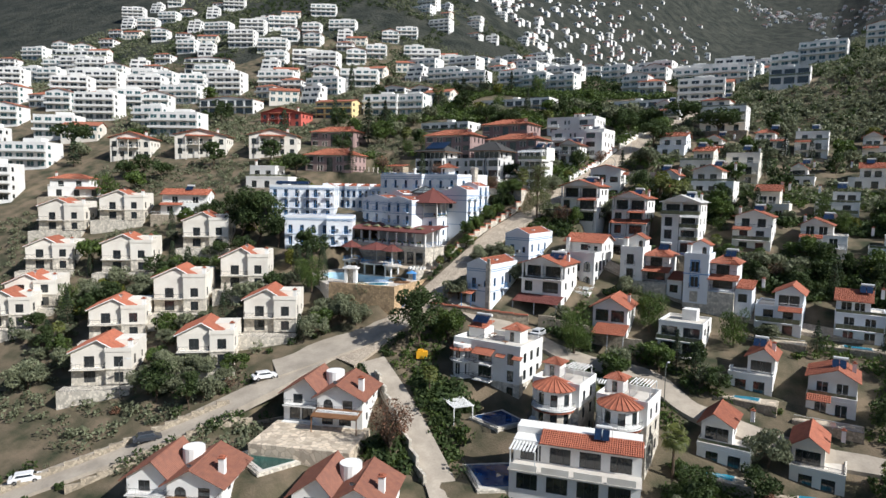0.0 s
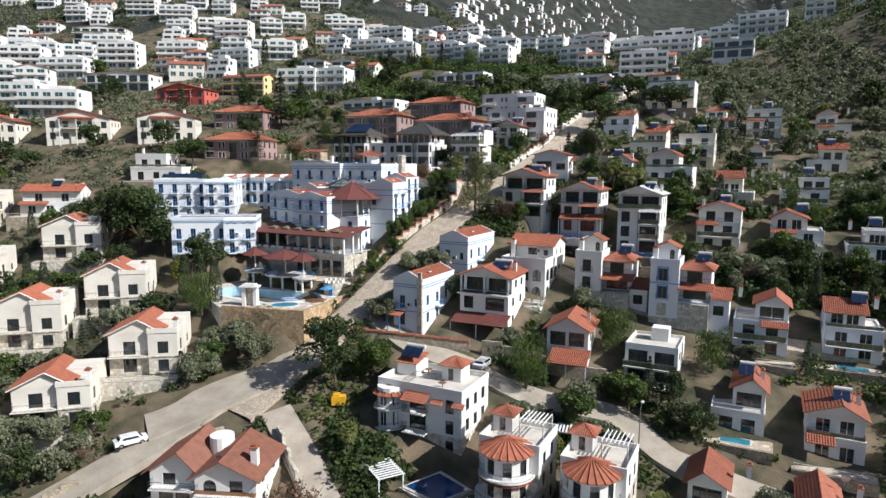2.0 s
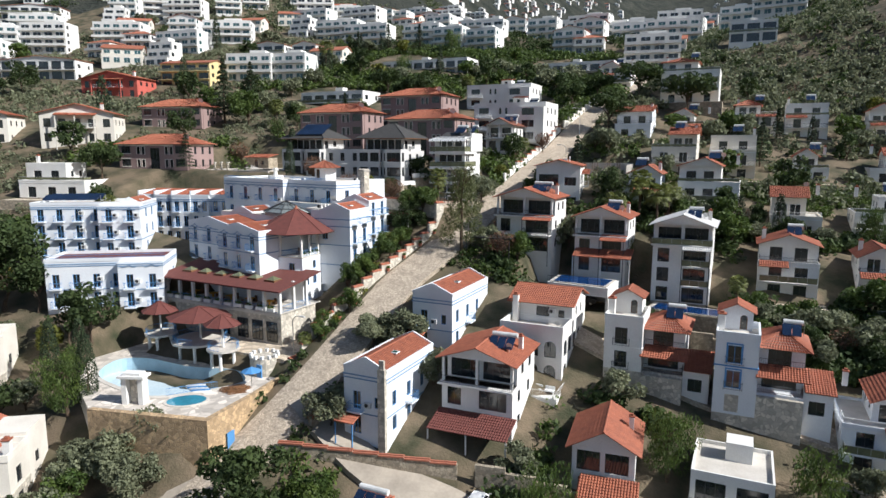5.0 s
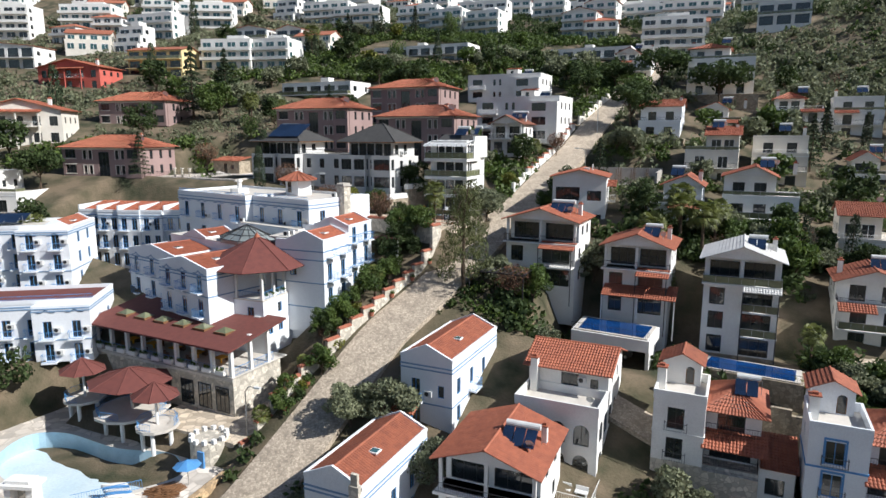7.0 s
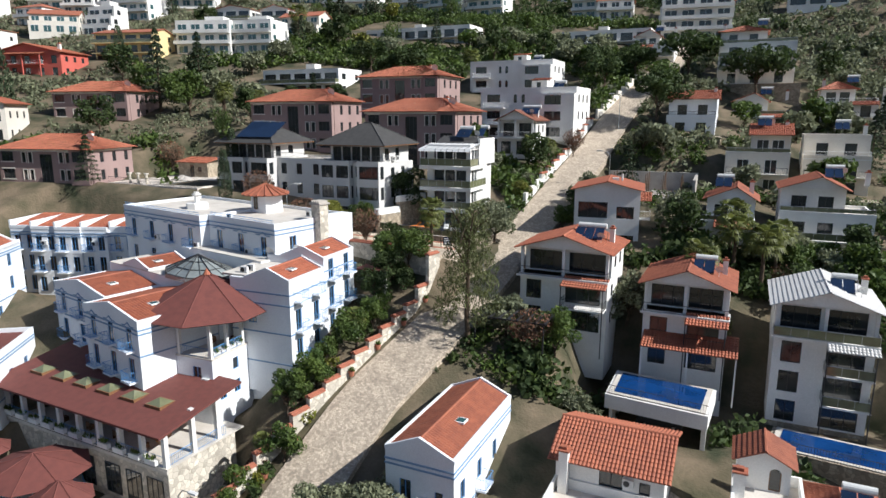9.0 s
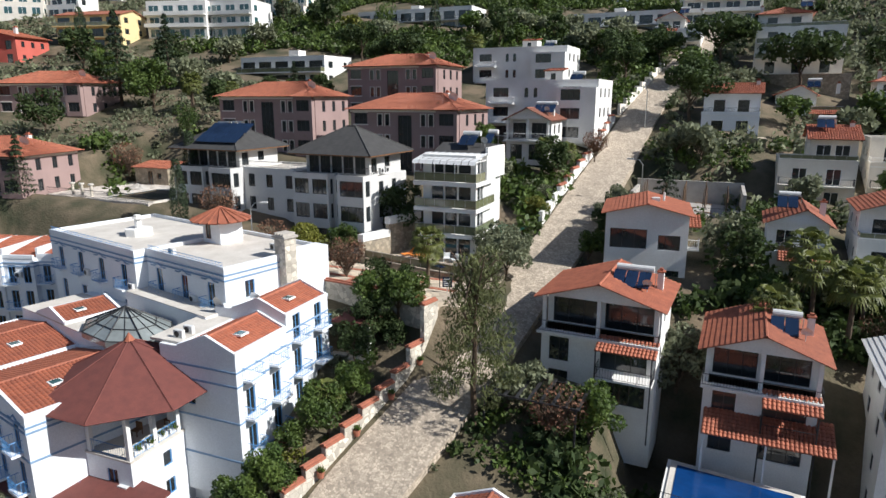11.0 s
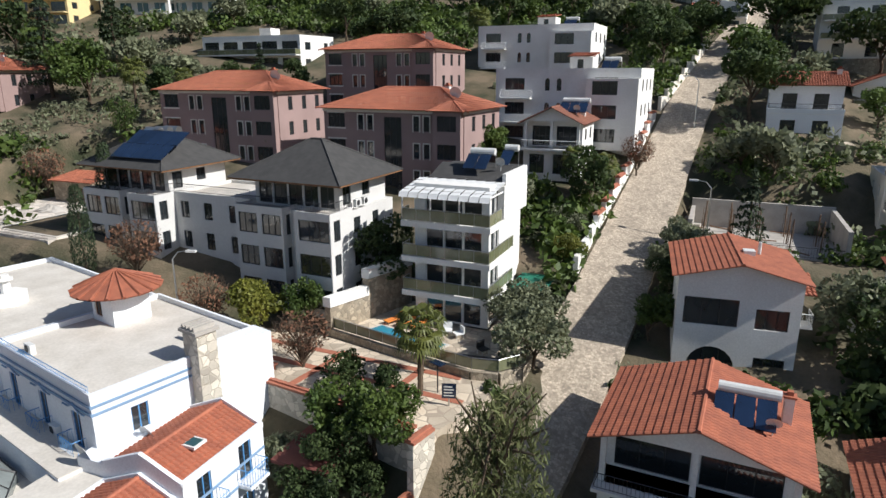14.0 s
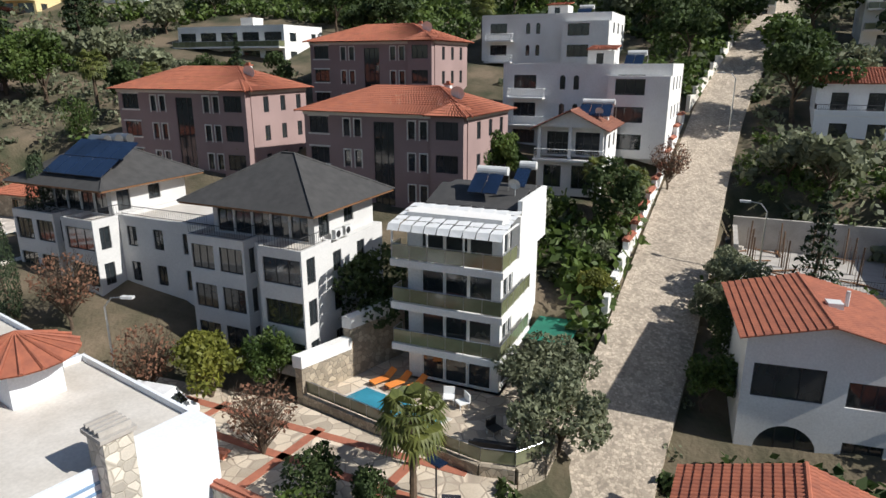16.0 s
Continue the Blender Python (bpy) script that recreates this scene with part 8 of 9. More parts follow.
def plant_data(kind, var, hi):
    key = (kind, var, hi)
    if key in PLANTS:
        return PLANTS[key]
    f, ls = {0: (0.9, 0.88), 1: (2.1, 0.56), 2: (5.2, 0.38)}[int(hi)]
    if kind in ("olive_tree", "leafy_tree", "citrus_tree", "pine_tree", "dark_tree"):
        wide, high, base = {"olive_tree": (2.3, 1.8, 1.2), "leafy_tree": (2.1, 2.3, 1.5), "citrus_tree": (1.6, 1.6, 1.1), "pine_tree": (2.6, 1.8, 2.3), "dark_tree": (2.4, 2.9, 1.9)}[kind]
        lobes = []
        for i in range(18):
            t, q = rng.uniform(0, 6.28), rng.uniform(0, 1) ** 0.5
            hz = rng.uniform(-0.55, 1.0)
            lim = math.sqrt(max(0.1, 1 - hz * hz * 0.8))
            lobes.append((math.cos(t) * q * wide * lim, math.sin(t) * q * wide * lim, base + high * (0.65 + 0.75 * hz), rng.uniform(0.65, 1.1), 0.8))
        p, d = lobes_points(lobes, int(760 * f))
        mat = {"olive_tree": "olive", "leafy_tree": "leaf", "citrus_tree": "lime", "pine_tree": "pine", "dark_tree": "pine"}[kind]
        crown = leaf_mesh("crown", p, d, 0.40 * ls, mat, 0.0, 0.55)
        trunk = trunk_mesh(base + high * 0.6, 0.17, 5, wide * 0.55, rng.uniform(-0.4, 0.4), base)
    elif kind == "weeping_tree":
        lobes = [(rng.uniform(-1.6, 1.6), rng.uniform(-1.6, 1.6), rng.uniform(1.8, 5.4), rng.uniform(0.7, 1.15), 1.5) for _ in range(16)]
        p, d = lobes_points(lobes, int(900 * f))
        crown = leaf_mesh("crown", p, d, 0.42 * ls, "leaf", 0.9, 0.22)
        trunk = trunk_mesh(4.5, 0.2, 6, 1.3)
    elif kind == "casuarina_tree":
        lobes = []
        for i in range(26):
            z = 2.0 + 7.5 * i / 26
            w = 1.9 * (1 - (z - 2) / 9) + 0.25
            t = i * 2.4
            lobes.append((math.cos(t) * w * 0.85, math.sin(t) * w * 0.85, z, 0.6 + 0.35 * rng.uniform(), 1.1))
        p, d = lobes_points(lobes, int(1250 * f))
        crown = leaf_mesh("crown", p, d, 0.42 * ls, "casuarina", 0.5, 0.2)
        trunk = trunk_mesh(9.0, 0.2, 12, 1.4, 0.2)
    elif kind == "cypress_tree":
        n = int(700 * f)
        z = rng.uniform(0.3, 7.6, n)
        w = 0.85 * np.sin(np.clip(z / 7.8, 0, 1) ** 0.6 * 3.0) ** 0.8 + 0.06
        t = rng.uniform(0, 6.28, n)
        d = np.stack([np.cos(t), np.sin(t), np.full(n, 0.4)], 1)
        p = np.stack([np.cos(t) * w, np.sin(t) * w, z], 1) * np.array([1, 1, 1]) + rng.normal(size=(n, 3)) * 0.07
        crown = leaf_mesh("crown", p, d, 0.26 * ls, "cypress", -0.8, 0.4)
        trunk = trunk_mesh(6.5, 0.12, 0, 0.2)
    elif kind == "spruce_tree":
        n = int(800 * f)
        tier = rng.integers(0, 11, n)
        q = rng.uniform(0, 1, n)
        w = (1.75 * (1 - tier / 11.5)) * q ** 0.6
        t = rng.uniform(0, 6.28, n)
        p = np.stack([np.cos(t) * w, np.sin(t) * w, 0.8 + tier * 0.6 + 0.35 - q * 0.35 + rng.uniform(-0.1, 0.1, n)], 1)
        d = np.stack([np.cos(t) * 0.3, np.sin(t) * 0.3, np.ones(n)], 1)
        crown = leaf_mesh("crown", p, d, 0.28 * ls, "cypress", 0.0, 0.4)
        trunk = trunk_mesh(7.0, 0.14, 0, 0.2)
    elif kind == "bare_tree":
        me = Mesh()
        for i in range((20, 38, 76)[int(hi)]):
            t, e = rng.uniform(0, 6.28), rng.uniform(0.3, 1.0)
            a = Vector((0.1 * math.cos(t), 0.1 * math.sin(t), rng.uniform(0.6, 1.8)))
            b = a + Vector((math.cos(t) * 1.5 * e, math.sin(t) * 1.5 * e, rng.uniform(0.8, 2.0)))
            me.bar(a, b, 0.03, 0.008, 3)
            for _ in range(5):
                c = a.lerp(b, rng.uniform(0.4, 1.0))
                me.bar(c, c + Vector((rng.uniform(-0.6, 0.6), rng.uniform(-0.6, 0.6), rng.uniform(0.1, 0.8))), 0.012, 0.004, 3)
        trunk = trunk_mesh(1.8, 0.1, 4, 0.6)
        k = len(trunk.v)
        trunk.f += [tuple(i + k for i in f) for f in me.f]
        trunk.v += me.v
        p, d = lobes_points([(0, 0, 2.6, 1.5, 0.8), (0.6, 0.3, 2.2, 1.0, 0.8)], int(130 * f))
        crown = leaf_mesh("crown", p, d, 0.10, "russet", 0.0, 0.5)
    elif kind == "shrub":
        lobes = [(rng.uniform(-0.6, 0.6), rng.uniform(-0.6, 0.6), rng.uniform(0.2, 0.9), rng.uniform(0.3, 0.6), 0.85) for _ in range(7)]
        p, d = lobes_points(lobes, int(260 * f))
        crown = leaf_mesh("foliage", p, d, 0.2 * ls, ("olive", "leaf", "pine", "lime", "russet", "leaf")[var % 6], 0.0, 0.5)
        trunk = trunk_mesh(0.6, 0.05, 4, 0.3)
    elif kind == "palm_tree":
        me = Mesh()
        for i in range(34):
            t = i * 2.4 + rng.uniform(-0.2, 0.2)
            up = 1.1 - 1.9 * (i / 34) + rng.uniform(-0.15, 0.15)
            dirv = Vector((math.cos(t) * math.cos(up), math.sin(t) * math.cos(up), math.sin(up)))
            base = Vector((0, 0, 5.2))
            stem = base + dirv * 1.15
            me.bar(base, stem, 0.03, 0.02, 3)
            side = dirv.cross(Vector((0, 0, 1))).normalized()
            upv = side.cross(dirv).normalized()
            for j in range(11):
                an = (j - 5) / 5 * 1.45
                tip = stem + (dirv * math.cos(an) + side * math.sin(an)) * 0.95 - Vector((0, 0, 0.25 + 0.35 * rng.uniform()))
                mid = stem + (dirv * math.cos(an) + side * math.sin(an)) * 0.55 + upv * 0.03
                wv = (side * math.cos(an) - dirv * math.sin(an)) * 0.085
                me.poly((stem, mid - wv, tip, mid + wv))
        crown = me.data("crown", M["frond"])
        trunk = Mesh()
        for i in range(8):
            trunk.bar((0, 0, -0.5 + i * 0.71), (0, 0, -0.5 + (i + 1) * 0.71), 0.24 - 0.012 * i, 0.19 - 0.008 * i, 8)
    td = trunk.data("trunk", M["bark"])
    PLANTS[key] = (td, crown)
    return PLANTS[key]


PLANT_LABEL = {"olive_tree": "grey-green olive tree with a broken crown", "leafy_tree": "green broadleaf tree beside the houses", "citrus_tree": "yellow-green citrus tree in a garden",
               "pine_tree": "dark green spreading pine tree", "dark_tree": "tall dark green tree with dense crown", "weeping_tree": "weeping pepper tree with hanging green foliage",
               "casuarina_tree": "tall wispy casuarina tree beside the street", "cypress_tree": "slender dark green cypress tree", "spruce_tree": "dark conical conifer between the houses",
               "bare_tree": "half bare tree with russet twigs", "shrub": "low garden shrub on the slope", "palm_tree": "fan palm with a shaggy trunk"}
PLACED = []
KEEP = [(-94, 112, 12), (-83, 108, 6), (-80, 160, 8), (-62, 66, 5), (-40, 84, 7), (-92, 157, 6), (-82, 157, 6), (-76, 156, 5), (-95, 120, 9), (-80, 156.5, 5), (-58, 192, 6), (-86, 121, 7), (-87, 157, 5), (-119, 160, 6)]   # open yards and pools


def plant(kind, x, y, s=1.0, var=0, hi=False, z=None):
    td, crown = plant_data(kind, var, hi)
    ob = thing(kind, x, y, (ground(x, y) if z is None else z) - 0.05, rng.uniform(0, 360), PLANT_LABEL[kind], "shrub" if kind == "shrub" else "tree")
    ob.scale = (s * rng.uniform(0.92, 1.08), s * rng.uniform(0.92, 1.08), s)
    part("trunk" if kind != "shrub" else "stem", td, None, ob)
    part("crown" if kind != "shrub" else "foliage", crown, None, ob)
    PLACED.append((x, y, s * 1.6))
    return ob


plant("olive_tree", -70.3, 163.2, 1.1, hi=2)
plant("palm_tree", -75.5, 155.9, 1.0, hi=2)
plant("citrus_tree", -71.5, 177.3, 0.75, hi=2)
plant("dark_tree", -86.4, 169.6, 1.25, hi=2)
plant("citrus_tree", -110.8, 185.6, 1.3, hi=2)
plant("spruce_tree", -90.8, 190.3, 1.2, hi=2)
plant("leafy_tree", -87.5, 191.3, 1.3, hi=2)
plant("leafy_tree", -83.8, 192.7, 1.1, hi=2)
plant("palm_tree", -74.7, 190.7, 0.75, hi=2)
plant("palm_tree", -71.2, 190.1, 0.8, hi=2)
plant("palm_tree", -72.8, 190.4, 0.7, hi=2)
plant("bare_tree", -69.2, 198.4, 1.3, hi=2)
plant("pine_tree", -57.9, 217.8, 2.0, hi=2)
plant("pine_tree", -55.5, 246, 2.1, hi=1)
plant("pine_tree", -41.5, 237, 2.2, hi=1)
plant("pine_tree", -71.5, 233, 1.5, hi=1)
plant("spruce_tree", -157, 190, 2.4, hi=2)
plant("leafy_tree", -149, 190, 2.0, hi=2)
plant("palm_tree", -139.5, 190.5, 1.2, hi=2)
plant("bare_tree", -137.5, 174, 1.7, hi=2)
plant("olive_tree", -62.7, 178.6, 0.9, hi=2)
plant("olive_tree", -62.5, 183.4, 0.9, hi=2)
plant("leafy_tree", -63.3, 170.5, 0.8, hi=2)
plant("dark_tree", -62.6, 175.0, 0.7, hi=2)
plant("bare_tree", -84.8, 156.0, 1.25, hi=2)
plant("bare_tree", -105.0, 159.6, 1.5, hi=2)
plant("bare_tree", -95.9, 158.1, 1.4, hi=2)
plant("citrus_tree", -92.0, 159.6, 1.2, hi=2)
plant("leafy_tree", -88.8, 162.1, 0.85, hi=2)
plant("cypress_tree", -110.1, 158.5, 1.1, hi=2)
plant("palm_tree", -127.0, 185.9, 0.7, hi=1)
plant("palm_tree", -141.6, 192.2, 0.9, hi=1)
plant("shrub", -72.3, 182.6, 1.8, hi=2)
plant("shrub", -74.4, 183.4, 1.6, hi=2)
plant("spruce_tree", -99.5, 155.3, 0.5, hi=2)
plant("casuarina_tree", -66.6, 146.3, 1.45, hi=2)
plant("leafy_tree", -75.9, 150.9, 1.0, hi=2)
plant("dark_tree", -77.5, 149.5, 0.8, hi=2)
plant("palm_tree", -76.7, 158.5, 0.6, hi=1)
plant("cypress_tree", -114.4, 165.0, 1.15, hi=2)
plant("olive_tree", -72.2, 167.4, 1.1, hi=2)
plant("olive_tree", -52.8, 159.4, 1.35, hi=2)
plant("palm_tree", -43.5, 158.9, 0.95, hi=2)
plant("bare_tree", -60.0, 146.9, 1.4, hi=2)
plant("leafy_tree", -57.9, 148.0, 1.1, hi=2)
plant("leafy_tree", -76.6, 140.5, 0.9, hi=2)
plant("leafy_tree", -76.2, 143.2, 0.8, hi=2)
plant("leafy_tree", -79.0, 132.4, 0.8, hi=2)
plant("leafy_tree", -77.5, 134.9, 0.8, hi=2)
plant("olive_tree", -49.1, 174.6, 1.3, hi=1)
plant("spruce_tree", -136.1, 156.2, 1.2, hi=1)
plant("olive_tree", -65.6, 125.0, 1.3, hi=2)
plant("olive_tree", -69.3, 123.3, 1.1, hi=2)
plant("olive_tree", -59.4, 121.5, 1.1, hi=2)
plant("olive_tree", -67.6, 111.3, 1.15, hi=2)
plant("dark_tree", -66.9, 96.3, 1.75, hi=2)
plant("leafy_tree", -62.7, 99.9, 1.3, hi=2)
plant("weeping_tree", -41.7, 109.5, 1.35, hi=2)
plant("weeping_tree", -31.8, 122.1, 1.25, hi=2)
plant("weeping_tree", -17.3, 124.7, 1.1, hi=1)
plant("leafy_tree", -27.3, 112.8, 1.1, hi=1)
plant("olive_tree", -33.3, 109.3, 1.2, hi=1)
plant("olive_tree", -82.5, 96.3, 1.1, hi=2)
plant("cypress_tree", -97.2, 102.4, 1.2, hi=2)
plant("cypress_tree", -106.5, 104.0, 1.2, hi=2)
plant("dark_tree", -127.9, 111.3, 2.3, hi=2)
plant("dark_tree", -135.4, 112.2, 1.9, hi=2)
plant("pine_tree", -122.5, 112.9, 1.5, hi=2)
plant("weeping_tree", -98.5, 100.5, 1.2, hi=2)
plant("cypress_tree", -190.8, 208.3, 1.6, hi=1)
plant("spruce_tree", -161.5, 205.9, 1.9, hi=1)
plant("palm_tree", -45.7, 161.7, 1.1, hi=1)
plant("palm_tree", -129.9, 131.5, 1.1, hi=1)
plant("dark_tree", -153.5, 171.6, 1.3, hi=1)
plant("pine_tree", -150.6, 146.5, 1.5, hi=1)
plant("dark_tree", -232.4, 183.0, 1.7, hi=1)
plant("pine_tree", -47.2, 257.7, 1.7, hi=1)
plant("spruce_tree", -23.7, 212.6, 1.5, hi=1)
plant("palm_tree", -102.0, 231.0, 1.2, hi=1)
plant("pine_tree", -116.1, 226.5, 1.6, hi=1)
plant("pine_tree", -128.2, 229.4, 1.6, hi=1)
plant("pine_tree", -74.7, 239.5, 1.5, hi=1)
plant("pine_tree", -66.8, 244.1, 1.5, hi=1)
plant("bare_tree", -55.3, 72.5, 2.3, hi=2)
plant("olive_tree", -102.5, 68.4, 1.5, hi=2)
plant("olive_tree", -97.7, 70.8, 1.3, hi=2)
plant("olive_tree", -103.7, 64.8, 1.2, hi=2)
plant("olive_tree", -128.3, 56.3, 1.3, hi=2)
plant("spruce_tree", -143.1, 71.3, 1.2, hi=2)
plant("pine_tree", -254.5, 131.2, 2.2, hi=1)
plant("leafy_tree", -164.3, 88.7, 1.4, hi=1)
plant("pine_tree", -207.1, 124.2, 1.3, hi=1)
plant("pine_tree", -195.3, 128.9, 1.2, hi=1)
plant("palm_tree", -19.9, 93.7, 1.2, hi=2)
plant("palm_tree", -58.2, 87.0, 0.8, hi=2)
plant("olive_tree", -8.3, 101.6, 1.3, hi=2)
plant("olive_tree", -87.6, 89.8, 1.1, hi=2)
plant("leafy_tree", -33.7, 106.5, 1.2, hi=1)


def free(x, y, r):
    return (all(math.hypot(x - a, y - b) > c + r for a, b, c in FOOT) and all(math.hypot(x - a, y - b) > c + r * 0.6 for a, b, c in ROADS)
            and all(math.hypot(x - a, y - b) > 0.75 * (c + r) for a, b, c in PLACED))


def scatter(n, x0, x1, y0, y1, kinds, smin, smax, seed, r=1.3, hi=False):
    rd = random.Random(seed)
    got = 0
    for _ in range(n * 5):
        x, y = rd.uniform(x0, x1), rd.uniform(y0, y1)
        s = rd.uniform(smin, smax)
        if not any(math.hypot(x - a, y - b) < c + r * s for a, b, c in KEEP) and free(x, y, r * s):
            plant(rd.choice(kinds), x, y, s, rd.randrange(6 if s < 0.01 else 3), hi)
            got += 1
            if got >= n:
                break


MIX = ["olive_tree"] * 6 + ["leafy_tree"] * 3 + ["dark_tree"] * 3 + ["pine_tree", "citrus_tree", "spruce_tree", "cypress_tree", "bare_tree", "palm_tree", "weeping_tree"]
scatter(150, -62, 14, 100, 190, MIX, 0.75, 1.25, 1, hi=1)
scatter(85, -140, -60, 118, 205, MIX, 0.8, 1.25, 2, hi=1)
scatter(90, -160, -84, 62, 125, MIX, 0.7, 1.2, 3, hi=1)
scatter(40, -60, 10, 62, 100, MIX, 0.7, 1.1, 4, hi=1)
scatter(45, -62, 40, 185, 262, MIX, 0.9, 1.4, 5)
scatter(45, -175, -62, 190, 290, MIX, 1.0, 1.6, 6)
scatter(25, -290, -150, 100, 290, MIX, 1.0, 1.7, 7)


for i, (x, y, s) in enumerate([(-75.9, 149.3, 0.55), (-77.6, 144.8, 0.6), (-79.2, 151.0, 0.75), (-81.6, 149.6, 0.7), (-76.6, 154.0, 0.5), (-77.0, 141.2, 0.6), (-78.4, 147.4, 0.65), (-77.2, 151.8, 0.6), (-78.2, 138.2, 0.55), (-77.6, 135.0, 0.5), (-78.4, 131.6, 0.55), (-79.0, 128.6, 0.45), (-80.0, 153.6, 0.6)]):
    plant(["dark_tree", "citrus_tree", "leafy_tree", "olive_tree", "dark_tree", "palm_tree"][i % 6], x, y, s, i % 3, 1)
for i in range(34):
    plant("shrub", -77.6 + 1.6 * math.sin(i * 2.3) - 0.03 * i, 122.5 + 1.02 * i, 0.75 + 0.35 * math.sin(i * 5.1), i % 6)
scatter(26, -82, -74.6, 119, 160, ["leafy_tree", "citrus_tree", "palm_tree", "bare_tree", "leafy_tree"], 0.4, 0.7, 8, 0.6, hi=1)
scatter(30, -140, -106, 108, 160, ["dark_tree", "pine_tree", "olive_tree", "cypress_tree"], 1.0, 1.7, 9, hi=1)


def scatter_shrubs(n, x0, x1, y0, y1, seed, smin=0.7, smax=1.6):
    rd = random.Random(seed)
    for _ in range(n):
        x, y = rd.uniform(x0, x1), rd.uniform(y0, y1)
        s = rd.uniform(smin, smax)
        if not any(math.hypot(x - a, y - b) < c for a, b, c in KEEP) and all(math.hypot(x - a, y - b) > c for a, b, c in FOOT) and all(math.hypot(x - a, y - b) > c + 0.4 for a, b, c in ROADS):
            plant("shrub", x, y, s, rd.randrange(6))


scatter_shrubs(60, -62, 12, 96, 190, 11)
scatter_shrubs(45, -165, -66, 52, 210, 12)
scatter_shrubs(40, -83, -74.8, 118, 160, 14, 0.5, 1.0)
scatter_shrubs(20, -60, 5, 60, 96, 13)


# ---- far hillside scrub and woods, too many to count ----
def wood(name, n, area, smin, smax, mat, seed, label, leaves=26):
    rd = np.random.default_rng(seed)
    pts, outs = [], []
    tries, leaves = 0, int(leaves * 1.3)
    foot = np.array([f for f in FOOT])
    while len(pts) < n and tries < n * 6:
        tries += 1
        x, y = rd.uniform(area[0], area[1]), rd.uniform(area[2], area[3])
        if noise.noise(Vector((x * 0.013, y * 0.013, seed))) < -0.12 or (np.hypot(foot[:, 0] - x, foot[:, 1] - y) < foot[:, 2] + 1.0).any() or any(math.hypot(x - a, y - b) < c + 1 for a, b, c in ROADS + KEEP):
            continue
        s = rd.uniform(smin, smax)
        d = rd.normal(size=(leaves, 3))
        d /= np.linalg.norm(d, axis=1)[:, None]
        c = np.array([x, y, ground(x, y) + s * 0.55])
        pts.append(c + d * s * np.array([1, 1, 0.75]) * rd.uniform(0.6, 1.05, (leaves, 1)))
        outs.append(d)
    p, o = np.concatenate(pts), np.concatenate(outs)
    me = leaf_mesh(name, p, o, 0.28 * (smin + smax) / 2, mat, 0.0, 0.6)
    tagged(new(name, me), label, "woodland", kind="stuff")


wood("hillside_scrub", 4600, (-560, -170, 150, 560), 1.2, 2.6, "olive", 21, "grey-green maquis scrub covering the upper hillside", 18)
wood("dark_scrub", 2600, (-520, 60, 240, 560), 1.2, 2.8, "pine", 22, "dark green scrub and pines on the hillside", 22)
wood("olive_grove", 2600, (-50, 150, 235, 420), 1.4, 2.6, "olive", 23, "dense olive grove on the eastern spur", 26)
wood("grove_pines", 320, (-30, 130, 200, 420), 1.5, 3.0, "pine", 24, "dark pines among the olive grove", 26)
wood("town_greenery", 900, (-200, -30, 285, 470), 1.2, 2.6, "pine", 25, "dark garden trees between the far houses", 22)
wood("garden_hedges", 2600, (-70, 12, 62, 215), 0.5, 1.25, "leaf", 26, "low green garden growth between the villas", 26)
wood("slope_growth", 3000, (-260, -70, 50, 290), 0.6, 1.5, "olive", 27, "low grey-green growth on the terraces", 24)

wood("hill_garden_trees", 900, (-70, 60, 185, 285), 1.0, 2.3, "olive", 28, "grey-green garden trees between the upper villas", 28)
wood("garden_growth", 2300, (-62, 12, 62, 190), 0.9, 1.9, "pine", 29, "dark green shrubs filling the gardens", 28)
wood("terrace_growth", 1900, (-175, -62, 150, 300), 0.9, 2.2, "leaf", 30, "green trees and shrubs on the upper terraces", 26)


def verge(name, mat, seed, label, smin, smax, share, leaves=26):
    """Shrubs close along both sides of the roads."""
    rd = np.random.default_rng(seed)
    foot = np.array([f for f in FOOT])
    pts, outs = [], []
    for (x, y, c), (x1, y1, c1) in zip(ROADS, ROADS[1:]):
        dx, dy = x1 - x, y1 - y
        s = math.hypot(dx, dy)
        if s > 4 or s < 0.01:
            continue
        for side in (-1, 1):
            if rd.random() > share or noise.noise(Vector((x * 0.05, y * 0.05, seed + side))) < -0.1:
                continue
            r = rd.uniform(smin, smax)
            k = side * (c + r * 0.55 + rd.uniform(0, 0.8))
            px, py = x - dy / s * k, y + dx / s * k
            if (np.hypot(foot[:, 0] - px, foot[:, 1] - py) < foot[:, 2] + 0.3).any() or any(math.hypot(px - a, py - b) < w + r * 0.4 for a, b, w in ROADS):
                continue
            d = rd.normal(size=(leaves, 3))
            d /= np.linalg.norm(d, axis=1)[:, None]
            pts.append(np.array([px, py, ground(px, py) + r * 0.6]) + d * r * np.array([1, 1, 0.85]) * rd.uniform(0.5, 1.05, (leaves, 1)))
            outs.append(d)
    me = leaf_mesh(name, np.concatenate(pts), np.concatenate(outs), 0.3 * (smin + smax) / 2, mat, 0.0, 0.55)
    tagged(new(name, me), label, "shrubs", kind="stuff")


verge("verge_growth", "pine", 41, "dark shrubs overhanging the edges of the lanes", 0.6, 1.4, 0.5, 60)
verge("verge_weeds", "olive", 42, "grey-green weeds along the edges of the lanes", 0.3, 0.7, 0.7, 30)


